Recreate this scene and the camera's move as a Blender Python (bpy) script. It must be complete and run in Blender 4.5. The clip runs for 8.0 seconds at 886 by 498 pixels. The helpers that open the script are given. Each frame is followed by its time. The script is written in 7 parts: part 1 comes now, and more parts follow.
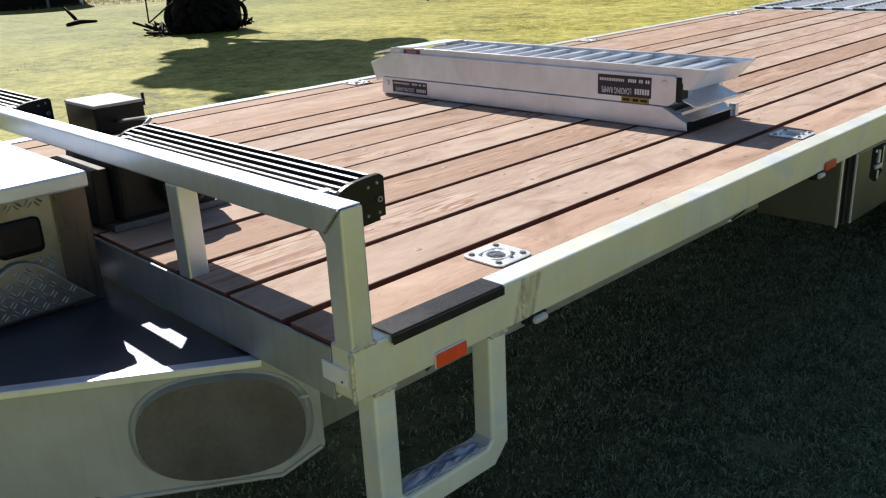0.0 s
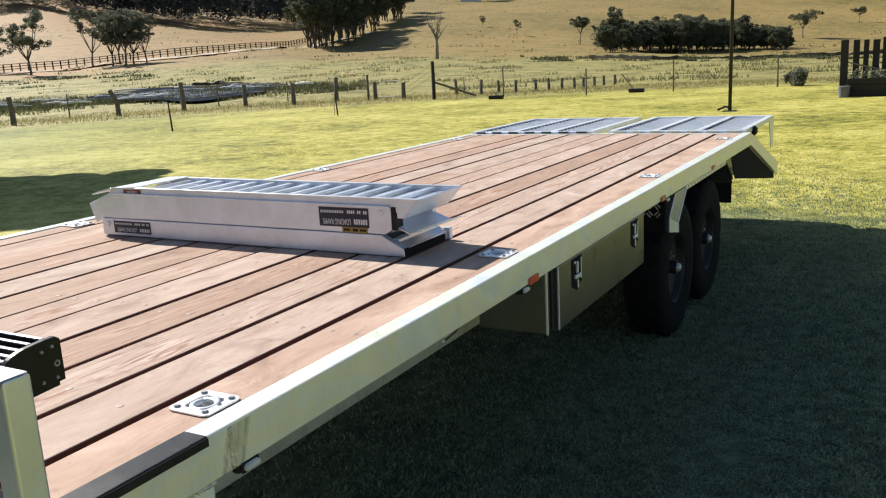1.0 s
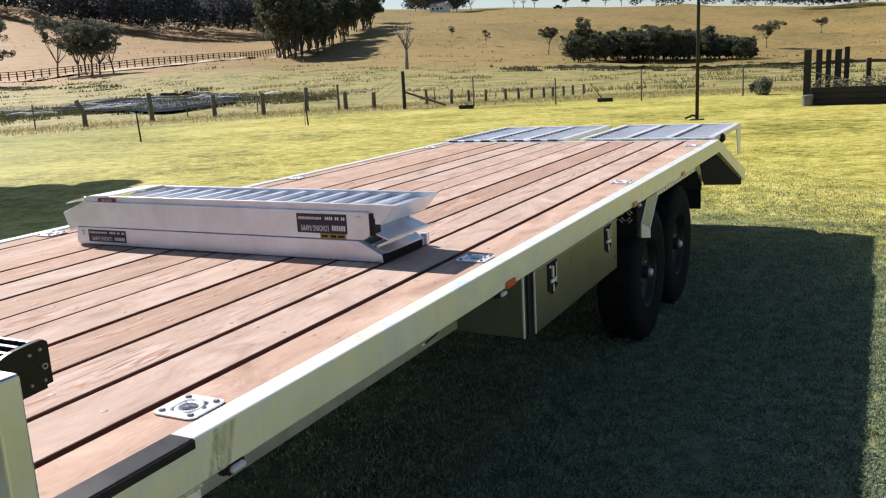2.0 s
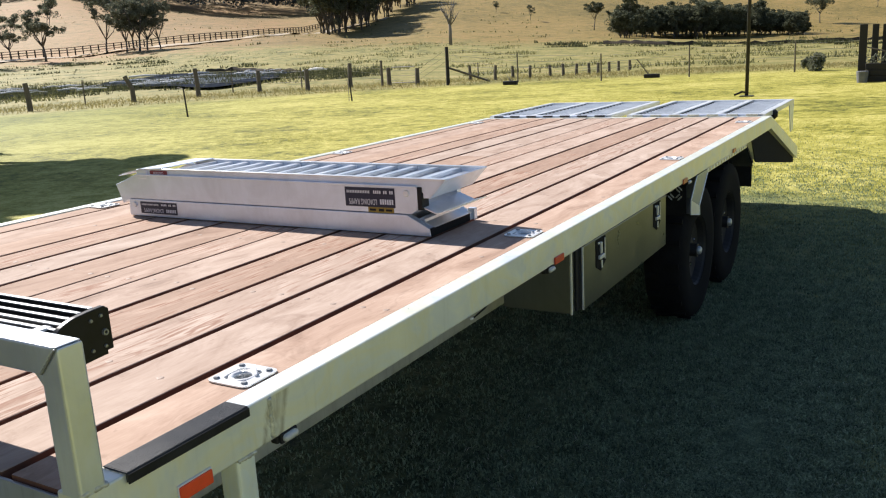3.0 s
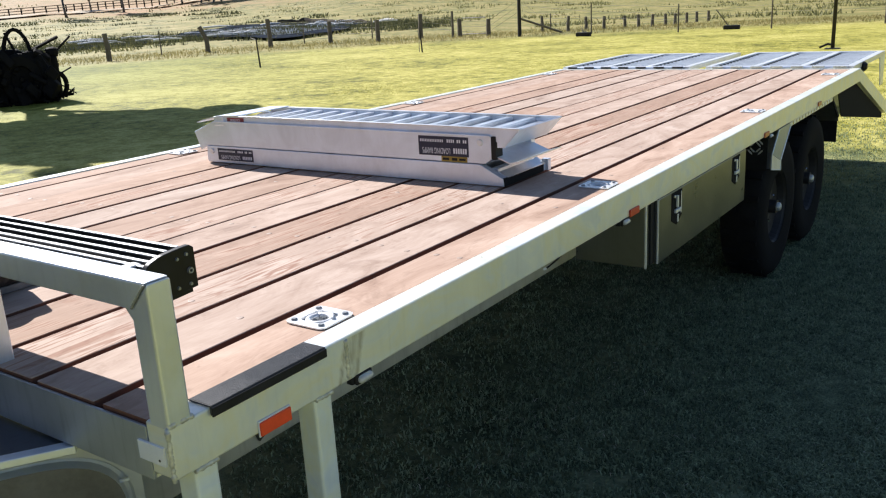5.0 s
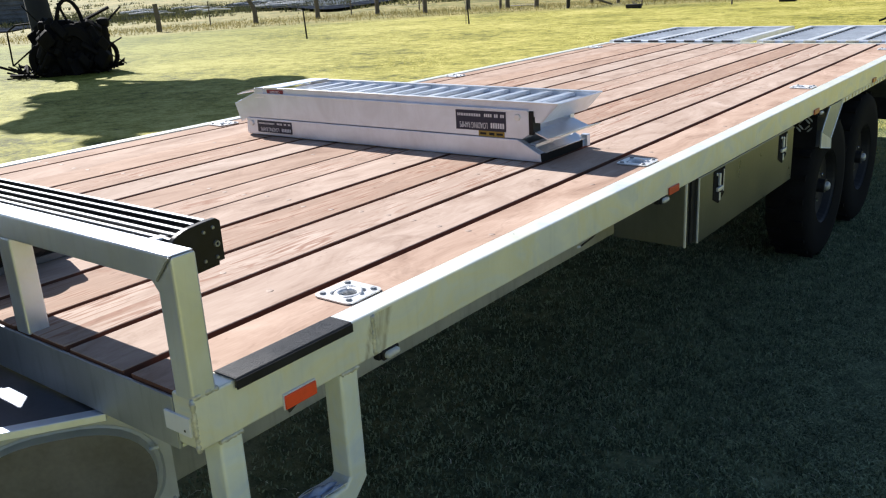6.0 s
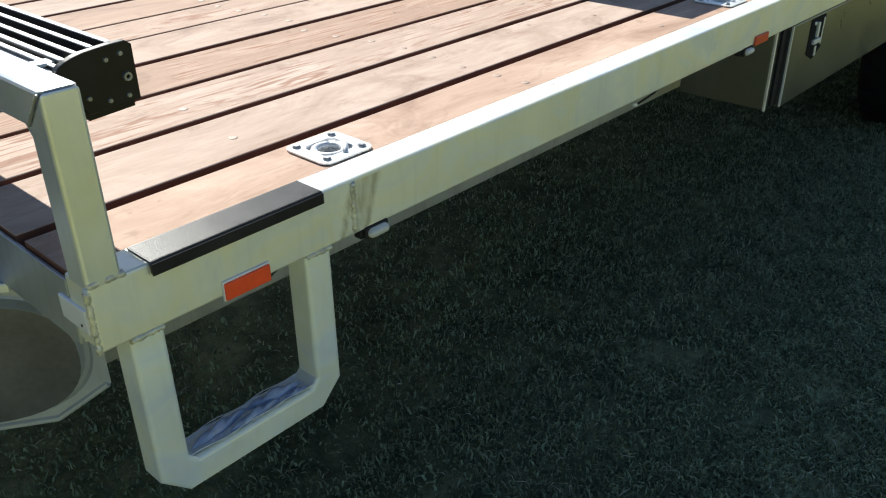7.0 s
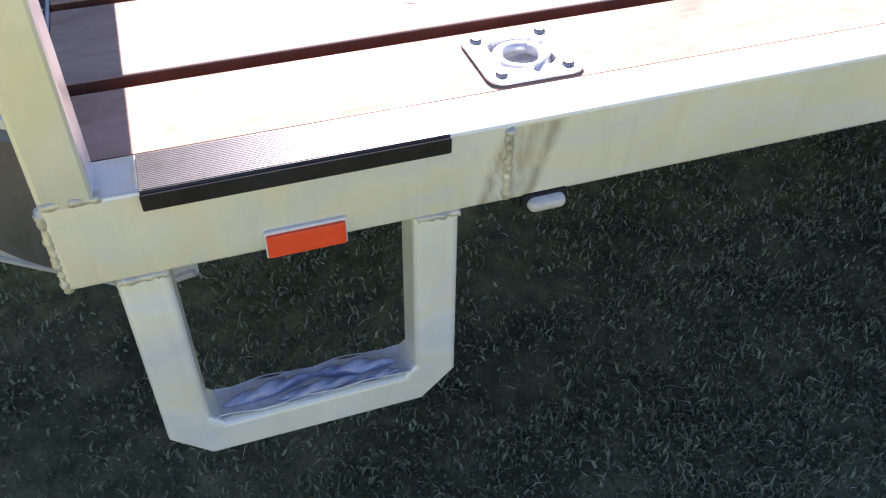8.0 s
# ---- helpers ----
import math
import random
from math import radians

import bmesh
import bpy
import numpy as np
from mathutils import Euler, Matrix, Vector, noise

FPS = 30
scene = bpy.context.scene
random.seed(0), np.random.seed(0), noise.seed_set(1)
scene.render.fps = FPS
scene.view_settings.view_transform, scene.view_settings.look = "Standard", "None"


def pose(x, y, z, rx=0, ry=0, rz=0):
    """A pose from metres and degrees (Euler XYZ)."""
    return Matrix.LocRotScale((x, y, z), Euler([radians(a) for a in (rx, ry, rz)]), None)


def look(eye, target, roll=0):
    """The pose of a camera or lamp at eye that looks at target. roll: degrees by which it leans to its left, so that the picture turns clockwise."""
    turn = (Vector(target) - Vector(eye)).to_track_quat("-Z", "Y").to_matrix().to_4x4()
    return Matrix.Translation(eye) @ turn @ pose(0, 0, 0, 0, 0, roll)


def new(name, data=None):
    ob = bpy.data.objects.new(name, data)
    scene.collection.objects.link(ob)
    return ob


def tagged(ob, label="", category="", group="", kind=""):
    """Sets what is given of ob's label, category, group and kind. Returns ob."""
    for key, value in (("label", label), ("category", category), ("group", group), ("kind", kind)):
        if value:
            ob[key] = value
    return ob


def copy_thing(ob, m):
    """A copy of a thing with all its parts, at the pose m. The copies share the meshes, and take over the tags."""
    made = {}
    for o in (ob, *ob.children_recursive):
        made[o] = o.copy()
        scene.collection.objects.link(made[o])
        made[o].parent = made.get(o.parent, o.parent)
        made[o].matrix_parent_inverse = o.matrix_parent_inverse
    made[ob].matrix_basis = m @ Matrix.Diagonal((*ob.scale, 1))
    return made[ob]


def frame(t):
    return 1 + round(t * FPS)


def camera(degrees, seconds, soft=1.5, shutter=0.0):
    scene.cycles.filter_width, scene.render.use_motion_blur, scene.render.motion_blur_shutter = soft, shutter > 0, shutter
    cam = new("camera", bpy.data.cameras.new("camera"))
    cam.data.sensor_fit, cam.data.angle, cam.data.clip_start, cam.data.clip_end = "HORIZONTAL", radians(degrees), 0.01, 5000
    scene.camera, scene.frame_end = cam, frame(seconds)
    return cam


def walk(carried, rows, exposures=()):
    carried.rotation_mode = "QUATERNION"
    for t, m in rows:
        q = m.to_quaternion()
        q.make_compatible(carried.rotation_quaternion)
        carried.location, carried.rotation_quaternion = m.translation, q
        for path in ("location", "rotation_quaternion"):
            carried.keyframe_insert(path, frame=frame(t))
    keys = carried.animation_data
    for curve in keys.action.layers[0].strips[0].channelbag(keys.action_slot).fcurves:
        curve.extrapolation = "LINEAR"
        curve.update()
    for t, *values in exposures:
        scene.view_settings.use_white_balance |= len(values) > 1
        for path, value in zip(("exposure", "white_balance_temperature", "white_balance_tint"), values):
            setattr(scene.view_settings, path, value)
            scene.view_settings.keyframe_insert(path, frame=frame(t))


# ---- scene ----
cam = camera(55.0, 8.0, soft=1.2)
SKY, SUN = 0.062, 5.1
EXPOSURES = [(0.0, 0.51, 6500, 12), (0.5, 0.58, 6450, 12), (1.0, 0.66, 6400, 11), (2.5, 0.69, 6430, 19), (3.0, 0.72, 6370, 13), (3.5, 0.74, 6220, 13), (4.0, 0.75, 6190, 12), (5.0, 0.78, 6160, 13), (6.5, 0.71, 6210, 11), (7.0, 0.82, 6270, 7), (7.5, 1.10, 6300, 16), (8.0, 1.64, 6170, 30)]
PATH = [
    (0, (1.039, -0.772, 1.588), (-0.322, 0.529, 0.913), -2.9),
    (0.2, (1.11, -0.749, 1.573), (-0.179, 0.652, 0.959), -3.5),
    (0.5, (1.145, -0.716, 1.607), (-0.002, 0.828, 1.059), -3.1),
    (0.7, (1.153, -0.707, 1.617), (0.095, 0.919, 1.132), -3.4),
    (1, (1.155, -0.701, 1.628), (0.188, 0.995, 1.194), -3.1),
    (1.2, (1.152, -0.701, 1.623), (0.233, 1.028, 1.214), -3.0),
    (2.3, (1.147, -0.75, 1.62), (0.239, 0.981, 1.198), -3.2),
    (2.5, (1.143, -0.75, 1.619), (0.212, 0.967, 1.186), -3.2),
    (3, (1.126, -0.747, 1.611), (0.135, 0.928, 1.148), -3.2),
    (3.5, (1.12, -0.743, 1.61), (0.098, 0.905, 1.121), -3.3),
    (4, (1.116, -0.745, 1.608), (0.082, 0.891, 1.106), -3.3),
    (4.5, (1.114, -0.754, 1.603), (0.048, 0.854, 1.077), -3.2),
    (5, (1.108, -0.757, 1.597), (-0.005, 0.808, 1.038), -3.3),
    (5.2, (1.107, -0.76, 1.604), (-0.025, 0.785, 1.027), -3.1),
    (6.3, (1.129, -0.669, 1.588), (-0.076, 0.785, 0.93), -3.4),
    (6.5, (1.115, -0.602, 1.564), (-0.08, 0.827, 0.836), -2.9),
    (6.8, (1.036, -0.466, 1.517), (-0.153, 0.892, 0.655), -1.8),
    (7, (0.929, -0.361, 1.497), (-0.257, 0.927, 0.531), -0.6),
    (7.2, (0.858, -0.265, 1.475), (-0.388, 0.915, 0.449), -0.1),
    (7.5, (0.762, -0.108, 1.439), (-0.559, 0.821, 0.259), 1.1),
    (7.8, (0.685, 0.054, 1.415), (-0.69, 0.687, 0.109), 1.3),
    (8, (0.648, 0.143, 1.417), (-0.761, 0.636, 0.086), 0.7),
]
walk(cam, [(t, look(eye, target, roll)) for t, eye, target, roll in PATH], EXPOSURES)

# ---------- light ----------
SUN_WAY = Vector((1.22, -0.37, -1.0)).normalized()
world = bpy.data.worlds.new("world")
scene.world = world
world.use_nodes = True
wn = world.node_tree.nodes
sky = wn.new("ShaderNodeTexSky")
sky.sky_type = 'NISHITA'
sky.sun_disc = False
sky.air_density, sky.dust_density, sky.ozone_density = 1.0, 0.4, 1.6
sky.sun_elevation = math.asin(-SUN_WAY.z)
sky.sun_rotation = math.atan2(-SUN_WAY.x, -SUN_WAY.y)
world.node_tree.links.new(sky.outputs[0], wn["Background"].inputs[0])
wn["Background"].inputs[1].default_value = SKY
sun = new("sun", bpy.data.lights.new("sun", 'SUN'))
sun.data.energy, sun.data.angle, sun.data.color = SUN, radians(0.53), (1.0, 0.95, 0.86)
sun.matrix_world = Matrix.Translation((-20, 8, 20)) @ SUN_WAY.to_track_quat("-Z", "Y").to_matrix().to_4x4()


# ---------- materials ----------
def nodes_of(name):
    m = bpy.data.materials.new(name)
    m.use_nodes = True
    return m, m.node_tree, m.node_tree.nodes["Principled BSDF"]


def put(tree, socket, value):
    if isinstance(value, bpy.types.NodeSocket):
        tree.links.new(value, socket)
    else:
        socket.default_value = value


def rgb(c):
    return (*c, 1.0)


def coords(tree, kind="Object", scale=(1, 1, 1)):
    if kind == "Position":
        out = tree.nodes.new("ShaderNodeNewGeometry").outputs["Position"]
    else:
        out = tree.nodes.new("ShaderNodeTexCoord").outputs[kind]
    mp = tree.nodes.new("ShaderNodeMapping")
    mp.inputs["Scale"].default_value = scale
    tree.links.new(out, mp.inputs["Vector"])
    return mp


def noise_tex(tree, vec, scale, detail=4, rough=0.55, distort=0.0):
    n = tree.nodes.new("ShaderNodeTexNoise")
    tree.links.new(vec.outputs[0], n.inputs["Vector"])
    n.inputs["Scale"].default_value, n.inputs["Detail"].default_value = scale, detail
    n.inputs["Roughness"].default_value, n.inputs["Distortion"].default_value = rough, distort
    return n.outputs["Fac"]


def ramp(tree, fac, stops):
    r = tree.nodes.new("ShaderNodeValToRGB")
    e = r.color_ramp.elements
    while len(e) < len(stops):
        e.new(0.5)
    for el, (p, c) in zip(e, stops):
        el.position, el.color = p, rgb(c) if len(c) == 3 else c
    tree.links.new(fac, r.inputs["Fac"])
    return r.outputs["Color"]


def mix(tree, fac, a, b, mode='MIX'):
    n = tree.nodes.new("ShaderNodeMix")
    n.data_type, n.blend_type = 'RGBA', mode
    put(tree, n.inputs["Factor"], fac)
    put(tree, n.inputs["A"], a if isinstance(a, bpy.types.NodeSocket) else rgb(a))
    put(tree, n.inputs["B"], b if isinstance(b, bpy.types.NodeSocket) else rgb(b))
    return n.outputs["Result"]


def calc(tree, op, a, b=0.0, clamp=False):
    n = tree.nodes.new("ShaderNodeMath")
    n.operation, n.use_clamp = op, clamp
    put(tree, n.inputs[0], a)
    put(tree, n.inputs[1], b)
    return n.outputs[0]


def bump(tree, bsdf, height, strength, distance):
    b = tree.nodes.new("ShaderNodeBump")
    b.inputs["Strength"].default_value, b.inputs["Distance"].default_value = strength, distance
    tree.links.new(height, b.inputs["Height"])
    tree.links.new(b.outputs[0], bsdf.inputs["Normal"])


def plain(name, colour, rough=0.5, metal=0.0, spread=0.15, scale=12.0, relief=0.0, coat=0.0, fine=90.0):
    """Surface with two scales of mottling round one colour."""
    m, t, b = nodes_of(name)
    v = coords(t)
    big, small = noise_tex(t, v, scale, 5), noise_tex(t, v, fine, 3)
    both = calc(t, 'ADD', calc(t, 'MULTIPLY', big, 0.7), calc(t, 'MULTIPLY', small, 0.3))
    lo = tuple(c * (1 - spread) for c in colour)
    hi = tuple(min(1, c * (1 + spread)) for c in colour)
    put(t, b.inputs["Base Color"], ramp(t, both, [(0.3, lo), (0.7, hi)]))
    put(t, b.inputs["Roughness"], calc(t, 'ADD', calc(t, 'MULTIPLY', both, 0.3), rough - 0.15, True))
    b.inputs["Metallic"].default_value = metal
    b.inputs["Coat Weight"].default_value = coat
    if relief:
        bump(t, b, both, 0.5, relief)
    return m


def metal_sheet(name, colour, rough, metal=0.85, stain=0.35, weld_y=None, tinge=0.0, relief=0.10):
    """Galvanised or mill aluminium: cloudy bloom, streaks and dull stains, and burnt smears beside a weld."""
    m, t, b = nodes_of(name)
    v = coords(t)
    cloud = noise_tex(t, v, 7.0, 5, 0.6, 0.6)
    speck = noise_tex(t, v, 55.0, 3)
    streak = noise_tex(t, coords(t, "Object", (30, 30, 3)), 2.0, 4)
    base = ramp(t, cloud, [(0.3, tuple(c * 0.82 for c in colour)), (0.65, colour)])
    dark = calc(t, 'MULTIPLY', calc(t, 'SUBTRACT', streak, 0.52, True), stain * 6, True)
    col = mix(t, dark, base, tuple(c * 0.55 for c in colour))
    if tinge:
        # yellow and blue bloom of passivated zinc
        bloom = noise_tex(t, coords(t, "Object", (3, 2, 3)), 2.2, 4, 0.6, 1.0)
        r0, g0, b0 = colour
        hue = ramp(t, bloom, [(0.36, (r0 * 0.80, g0 * 0.88, b0 * 1.06)), (0.47, (r0 * 0.97, g0, b0 * 0.98)), (0.56, (r0, g0 * 0.97, b0 * 0.74)), (0.66, (r0 * 0.92, g0 * 0.97, b0 * 1.0))])
        col = mix(t, tinge, col, hue)
    if weld_y is not None:
        sp = t.nodes.new("ShaderNodeSeparateXYZ")
        t.links.new(t.nodes.new("ShaderNodeNewGeometry").outputs["Position"], sp.inputs[0])
        slant = calc(t, 'ADD', calc(t, 'SUBTRACT', sp.outputs[1], weld_y), calc(t, 'MULTIPLY', calc(t, 'SUBTRACT', 0.90, sp.outputs[2]), 0.30))
        wob = calc(t, 'MULTIPLY', calc(t, 'SUBTRACT', noise_tex(t, coords(t, "Object", (1, 1, 1)), 38.0, 3), 0.5), 0.022)
        off = calc(t, 'ABSOLUTE', calc(t, 'ADD', slant, wob))
        edge = calc(t, 'SUBTRACT', 1.0, calc(t, 'MULTIPLY', calc(t, 'ABSOLUTE', calc(t, 'SUBTRACT', off, 0.026)), 90.0), True)
        inner = calc(t, 'MULTIPLY', calc(t, 'SUBTRACT', 0.030, off, True), 30.0, True)
        smear = noise_tex(t, coords(t, "Object", (14, 14, 5)), 1.6, 4, 0.6, 1.5)
        burnt = calc(t, 'MULTIPLY', calc(t, 'ADD', edge, inner), calc(t, 'MULTIPLY', calc(t, 'SUBTRACT', smear, 0.30, True), 4.0, True), True)
        col = mix(t, calc(t, 'MULTIPLY', calc(t, 'MULTIPLY', burnt, calc(t, 'MULTIPLY', calc(t, 'SUBTRACT', 0.947, sp.outputs[2], True), 400.0, True)), 0.6), col, (0.25, 0.21, 0.12))
    put(t, b.inputs["Base Color"], col)
    r = calc(t, 'ADD', calc(t, 'MULTIPLY', speck, 0.08), calc(t, 'MULTIPLY', cloud, 0.26))
    put(t, b.inputs["Roughness"], calc(t, 'ADD', r, rough - 0.17, True))
    b.inputs["Metallic"].default_value = metal
    if relief:
        bump(t, b, speck, relief, 0.0004)
    return m


M_RAIL = metal_sheet("galvanised_steel", (0.86, 0.87, 0.80), 0.34, 0.28, 0.2, None, 0.5)
M_RAILSTAIN = metal_sheet("galvanised_steel_weld_stained", (0.86, 0.87, 0.80), 0.34, 0.28, 0.2, 0.452, 0.5)
M_TUBE = metal_sheet("galvanised_tube", (0.70, 0.75, 0.84), 0.36, 0.62, 0.2, None, 0.2)
M_STEP = metal_sheet("galvanised_step_tube", (0.88, 0.94, 0.93), 0.36, 0.18, 0.12, None, 0.4)
# front rail steel, coloured darker to stand in for its shaded face
M_FRONT = metal_sheet("shaded_galvanised_steel", (0.42, 0.46, 0.51), 0.38, 0.5, 0.4)
M_BOXSIDE = metal_sheet("dull_box_sheet", (0.21, 0.22, 0.215), 0.32, 0.85, 0.12)
M_ALU = metal_sheet("mill_aluminium", (0.78, 0.85, 0.97), 0.36, 0.55, 0.05, relief=0.0)
M_TREAD = metal_sheet("bright_aluminium", (0.83, 0.85, 0.88), 0.34, 0.8, 0.12)
# the sky's blue reflection is tinted into the flap sheet
M_FLAP = metal_sheet("sky_tinted_tread_sheet", (0.72, 0.78, 0.88), 0.34, 0.5, 0.2)
M_SKIRT = metal_sheet("dull_skirt_sheet", (0.36, 0.41, 0.48), 0.4, 0.5, 0.3)
M_ZINC = metal_sheet("zinc_plate", (0.84, 0.85, 0.86), 0.36, 0.35, 0.15)
M_WELD = plain("weld_bead", (0.60, 0.60, 0.52), 0.45, 0.4, 0.4, 70, 0.002)
M_CHASSIS = metal_sheet("dull_aluminium", (0.56, 0.57, 0.55), 0.42, 0.5)
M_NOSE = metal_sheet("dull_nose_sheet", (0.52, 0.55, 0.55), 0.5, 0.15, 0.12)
# nose top aluminium with the headboard's shade put into its colour
M_NOSETOP = metal_sheet("shaded_nose_sheet", (0.10, 0.115, 0.15), 0.36, 0.7, 0.3)
# the corner trim's brown mottled reflection is mixed into its colour
M_CORNER = metal_sheet("reflection_brown_corner_sheet", (0.15, 0.13, 0.115), 0.3, 0.8, 0.8)
# the recess sheet's dark reflection is put into its base colour
M_RECESS = plain("dark_reflection_recess", (0.118, 0.117, 0.118), 0.36, 0.0, 0.35, 9)
M_BOLT = plain("dull_bolt", (0.30, 0.31, 0.32), 0.45, 0.6, 0.3, 60)
M_PLATE = plain("grey_mount_plate", (0.13, 0.14, 0.155), 0.5, 0.2, 0.3, 20)
M_LID = plain("glare_lid_cable_grey", (0.38, 0.38, 0.385), 0.32, 0.0, 0.2, 30)
M_DARKSTEEL = plain("dark_steel", (0.05, 0.05, 0.05), 0.5, 0.3, 0.3, 20)
M_BLACK = plain("black_paint", (0.014, 0.014, 0.015), 0.38, 0.0, 0.3, 30)
M_BARFIN = plain("pale_fin_edge", (0.80, 0.80, 0.80), 0.4, 0.15, 0.12, 40)
M_RUBBER = plain("black_rubber", (0.022, 0.022, 0.024), 0.62, 0.0, 0.4, 25, 0.001)
M_TREADTAPE = plain("grey_grip_rubber", (0.036, 0.036, 0.038), 0.40, 0.0, 0.3, 16)
M_TREADTAPE.node_tree.nodes["Principled BSDF"].inputs["Specular IOR Level"].default_value = 0.30
M_TYRE = plain("tyre_rubber", (0.011, 0.011, 0.012), 0.9, 0.0, 0.3, 20)
M_MATT = plain("matt_black_steel", (0.018, 0.018, 0.019), 0.9, 0.0, 0.3, 20)
for m_, s_ in ((M_TYRE, 0.1), (M_MATT, 0.08), (M_BLACK, 0.2), (M_RUBBER, 0.2)):
    m_.node_tree.nodes["Principled BSDF"].inputs["Specular IOR Level"].default_value = s_
M_RIM = plain("painted_rim", (0.014, 0.014, 0.016), 0.6, 0.0, 0.3, 20)
M_SCREW = plain("timber_plug", (0.36, 0.265, 0.21), 0.6, 0.0, 0.4, 60)
M_ORANGE = plain("orange_reflector", (0.90, 0.085, 0.02), 0.45, 0.0, 0.08, 40)
M_REDDISH = plain("sun_faded_reflector", (0.62, 0.065, 0.025), 0.4, 0.0, 0.12, 40)
M_AMBER = plain("amber_lens", (0.50, 0.12, 0.05), 0.3, 0.0, 0.15, 40)
M_WHITE = plain("white_label", (0.78, 0.78, 0.80), 0.5, 0.0, 0.06, 20)
M_NAMEPLATE = plain("glossy_pale_plate", (0.90, 0.92, 0.96), 0.3, 0.0, 0.05, 20, coat=0.5)
M_NAVY = plain("navy_label", (0.016, 0.018, 0.045), 0.45, 0.0, 0.2, 60)
M_PRINT = plain("white_print", (0.72, 0.72, 0.75), 0.55, 0.0, 0.05, 60)
M_REDLABEL = plain("red_label", (0.22, 0.025, 0.035), 0.45, 0.0, 0.15, 60)
M_YELLOW = plain("yellow_label", (0.30, 0.21, 0.03), 0.5, 0.0, 0.2, 60)
M_CHROME = plain("chrome", (0.85, 0.85, 0.87), 0.2, 1.0, 0.06, 30)
M_LENS = plain("clear_lens", (0.55, 0.56, 0.55), 0.18, 0.0, 0.15, 40, coat=0.6)
M_CORD = plain("pale_plastic_wrap", (0.78, 0.79, 0.82), 0.25, 0.0, 0.15, 60, coat=0.5)
M_WRAP = plain("blue_tinted_plastic_wrap", (0.30, 0.36, 0.52), 0.16, 0.0, 0.25, 30, coat=0.6)
M_ROPE = plain("red_cable", (0.35, 0.02, 0.02), 0.5, 0.0, 0.1, 40)
M_POST = plain("weathered_post", (0.13, 0.11, 0.085), 0.85, 0.0, 0.35, 6, 0.004)
M_FENCE = plain("black_stained_rail", (0.019, 0.017, 0.015), 0.8, 0.0, 0.3, 6)
M_WIRE = plain("fence_wire", (0.32, 0.31, 0.29), 0.5, 0.7, 0.1, 10)
M_LOG = plain("bleached_log", (0.76, 0.75, 0.74), 0.85, 0.0, 0.25, 3)
M_DEADWOOD = plain("bare_bark", (0.22, 0.20, 0.18), 0.85, 0.0, 0.25, 4)
M_BARK = plain("gum_bark", (0.095, 0.09, 0.085), 0.85, 0.0, 0.4, 3, 0.01)
M_DARKBARK = plain("crown_shaded_bark", (0.022, 0.022, 0.024), 0.9, 0.0, 0.4, 3, 0.01)
M_RUST = plain("old_dark_machine", (0.009, 0.008, 0.008), 0.75, 0.0, 0.5, 8)
M_RUST.node_tree.nodes["Principled BSDF"].inputs["Specular IOR Level"].default_value = 0.12
M_SHED = plain("weathered_grey_board", (0.16, 0.165, 0.175), 0.8, 0.0, 0.5, 1.5, fine=9.0)
M_BOARD = plain("shade_wall_board", (0.060, 0.060, 0.062), 0.8, 0.0, 0.4, 1.5, fine=9.0)
M_WALL = plain("pale_cladding", (0.66, 0.67, 0.66), 0.6, 0.0, 0.08, 2)
M_ROOF = plain("iron_roof", (0.30, 0.30, 0.31), 0.45, 0.5, 0.12, 2)
M_SOIL = plain("straw_mulch", (0.26, 0.21, 0.13), 0.95, 0.0, 0.4, 8)


def chequer():
    """Tread plate: pairs of raised bars turned by a quarter in alternate cells."""
    m, t, b = nodes_of("chequer_plate")
    v = coords(t, "Object", (1, 1, 1))
    w = t.nodes.new("ShaderNodeTexWave")
    w.inputs["Scale"].default_value, w.inputs["Distortion"].default_value = 34.0, 0.0
    w.bands_direction = 'DIAGONAL'
    t.links.new(v.outputs[0], w.inputs["Vector"])
    ck = t.nodes.new("ShaderNodeTexChecker")
    ck.inputs["Scale"].default_value = 26.0
    t.links.new(v.outputs[0], ck.inputs["Vector"])
    bars = calc(t, 'MULTIPLY', calc(t, 'GREATER_THAN', w.outputs["Fac"], 0.55), ck.outputs["Fac"])
    cloud = noise_tex(t, v, 9.0, 4)
    put(t, b.inputs["Base Color"], ramp(t, cloud, [(0.3, (0.22, 0.21, 0.20)), (0.7, (0.38, 0.37, 0.35))]))
    b.inputs["Metallic"].default_value = 0.85
    put(t, b.inputs["Roughness"], calc(t, 'ADD', calc(t, 'MULTIPLY', cloud, 0.2), 0.22))
    bump(t, b, bars, 0.8, 0.002)
    return m


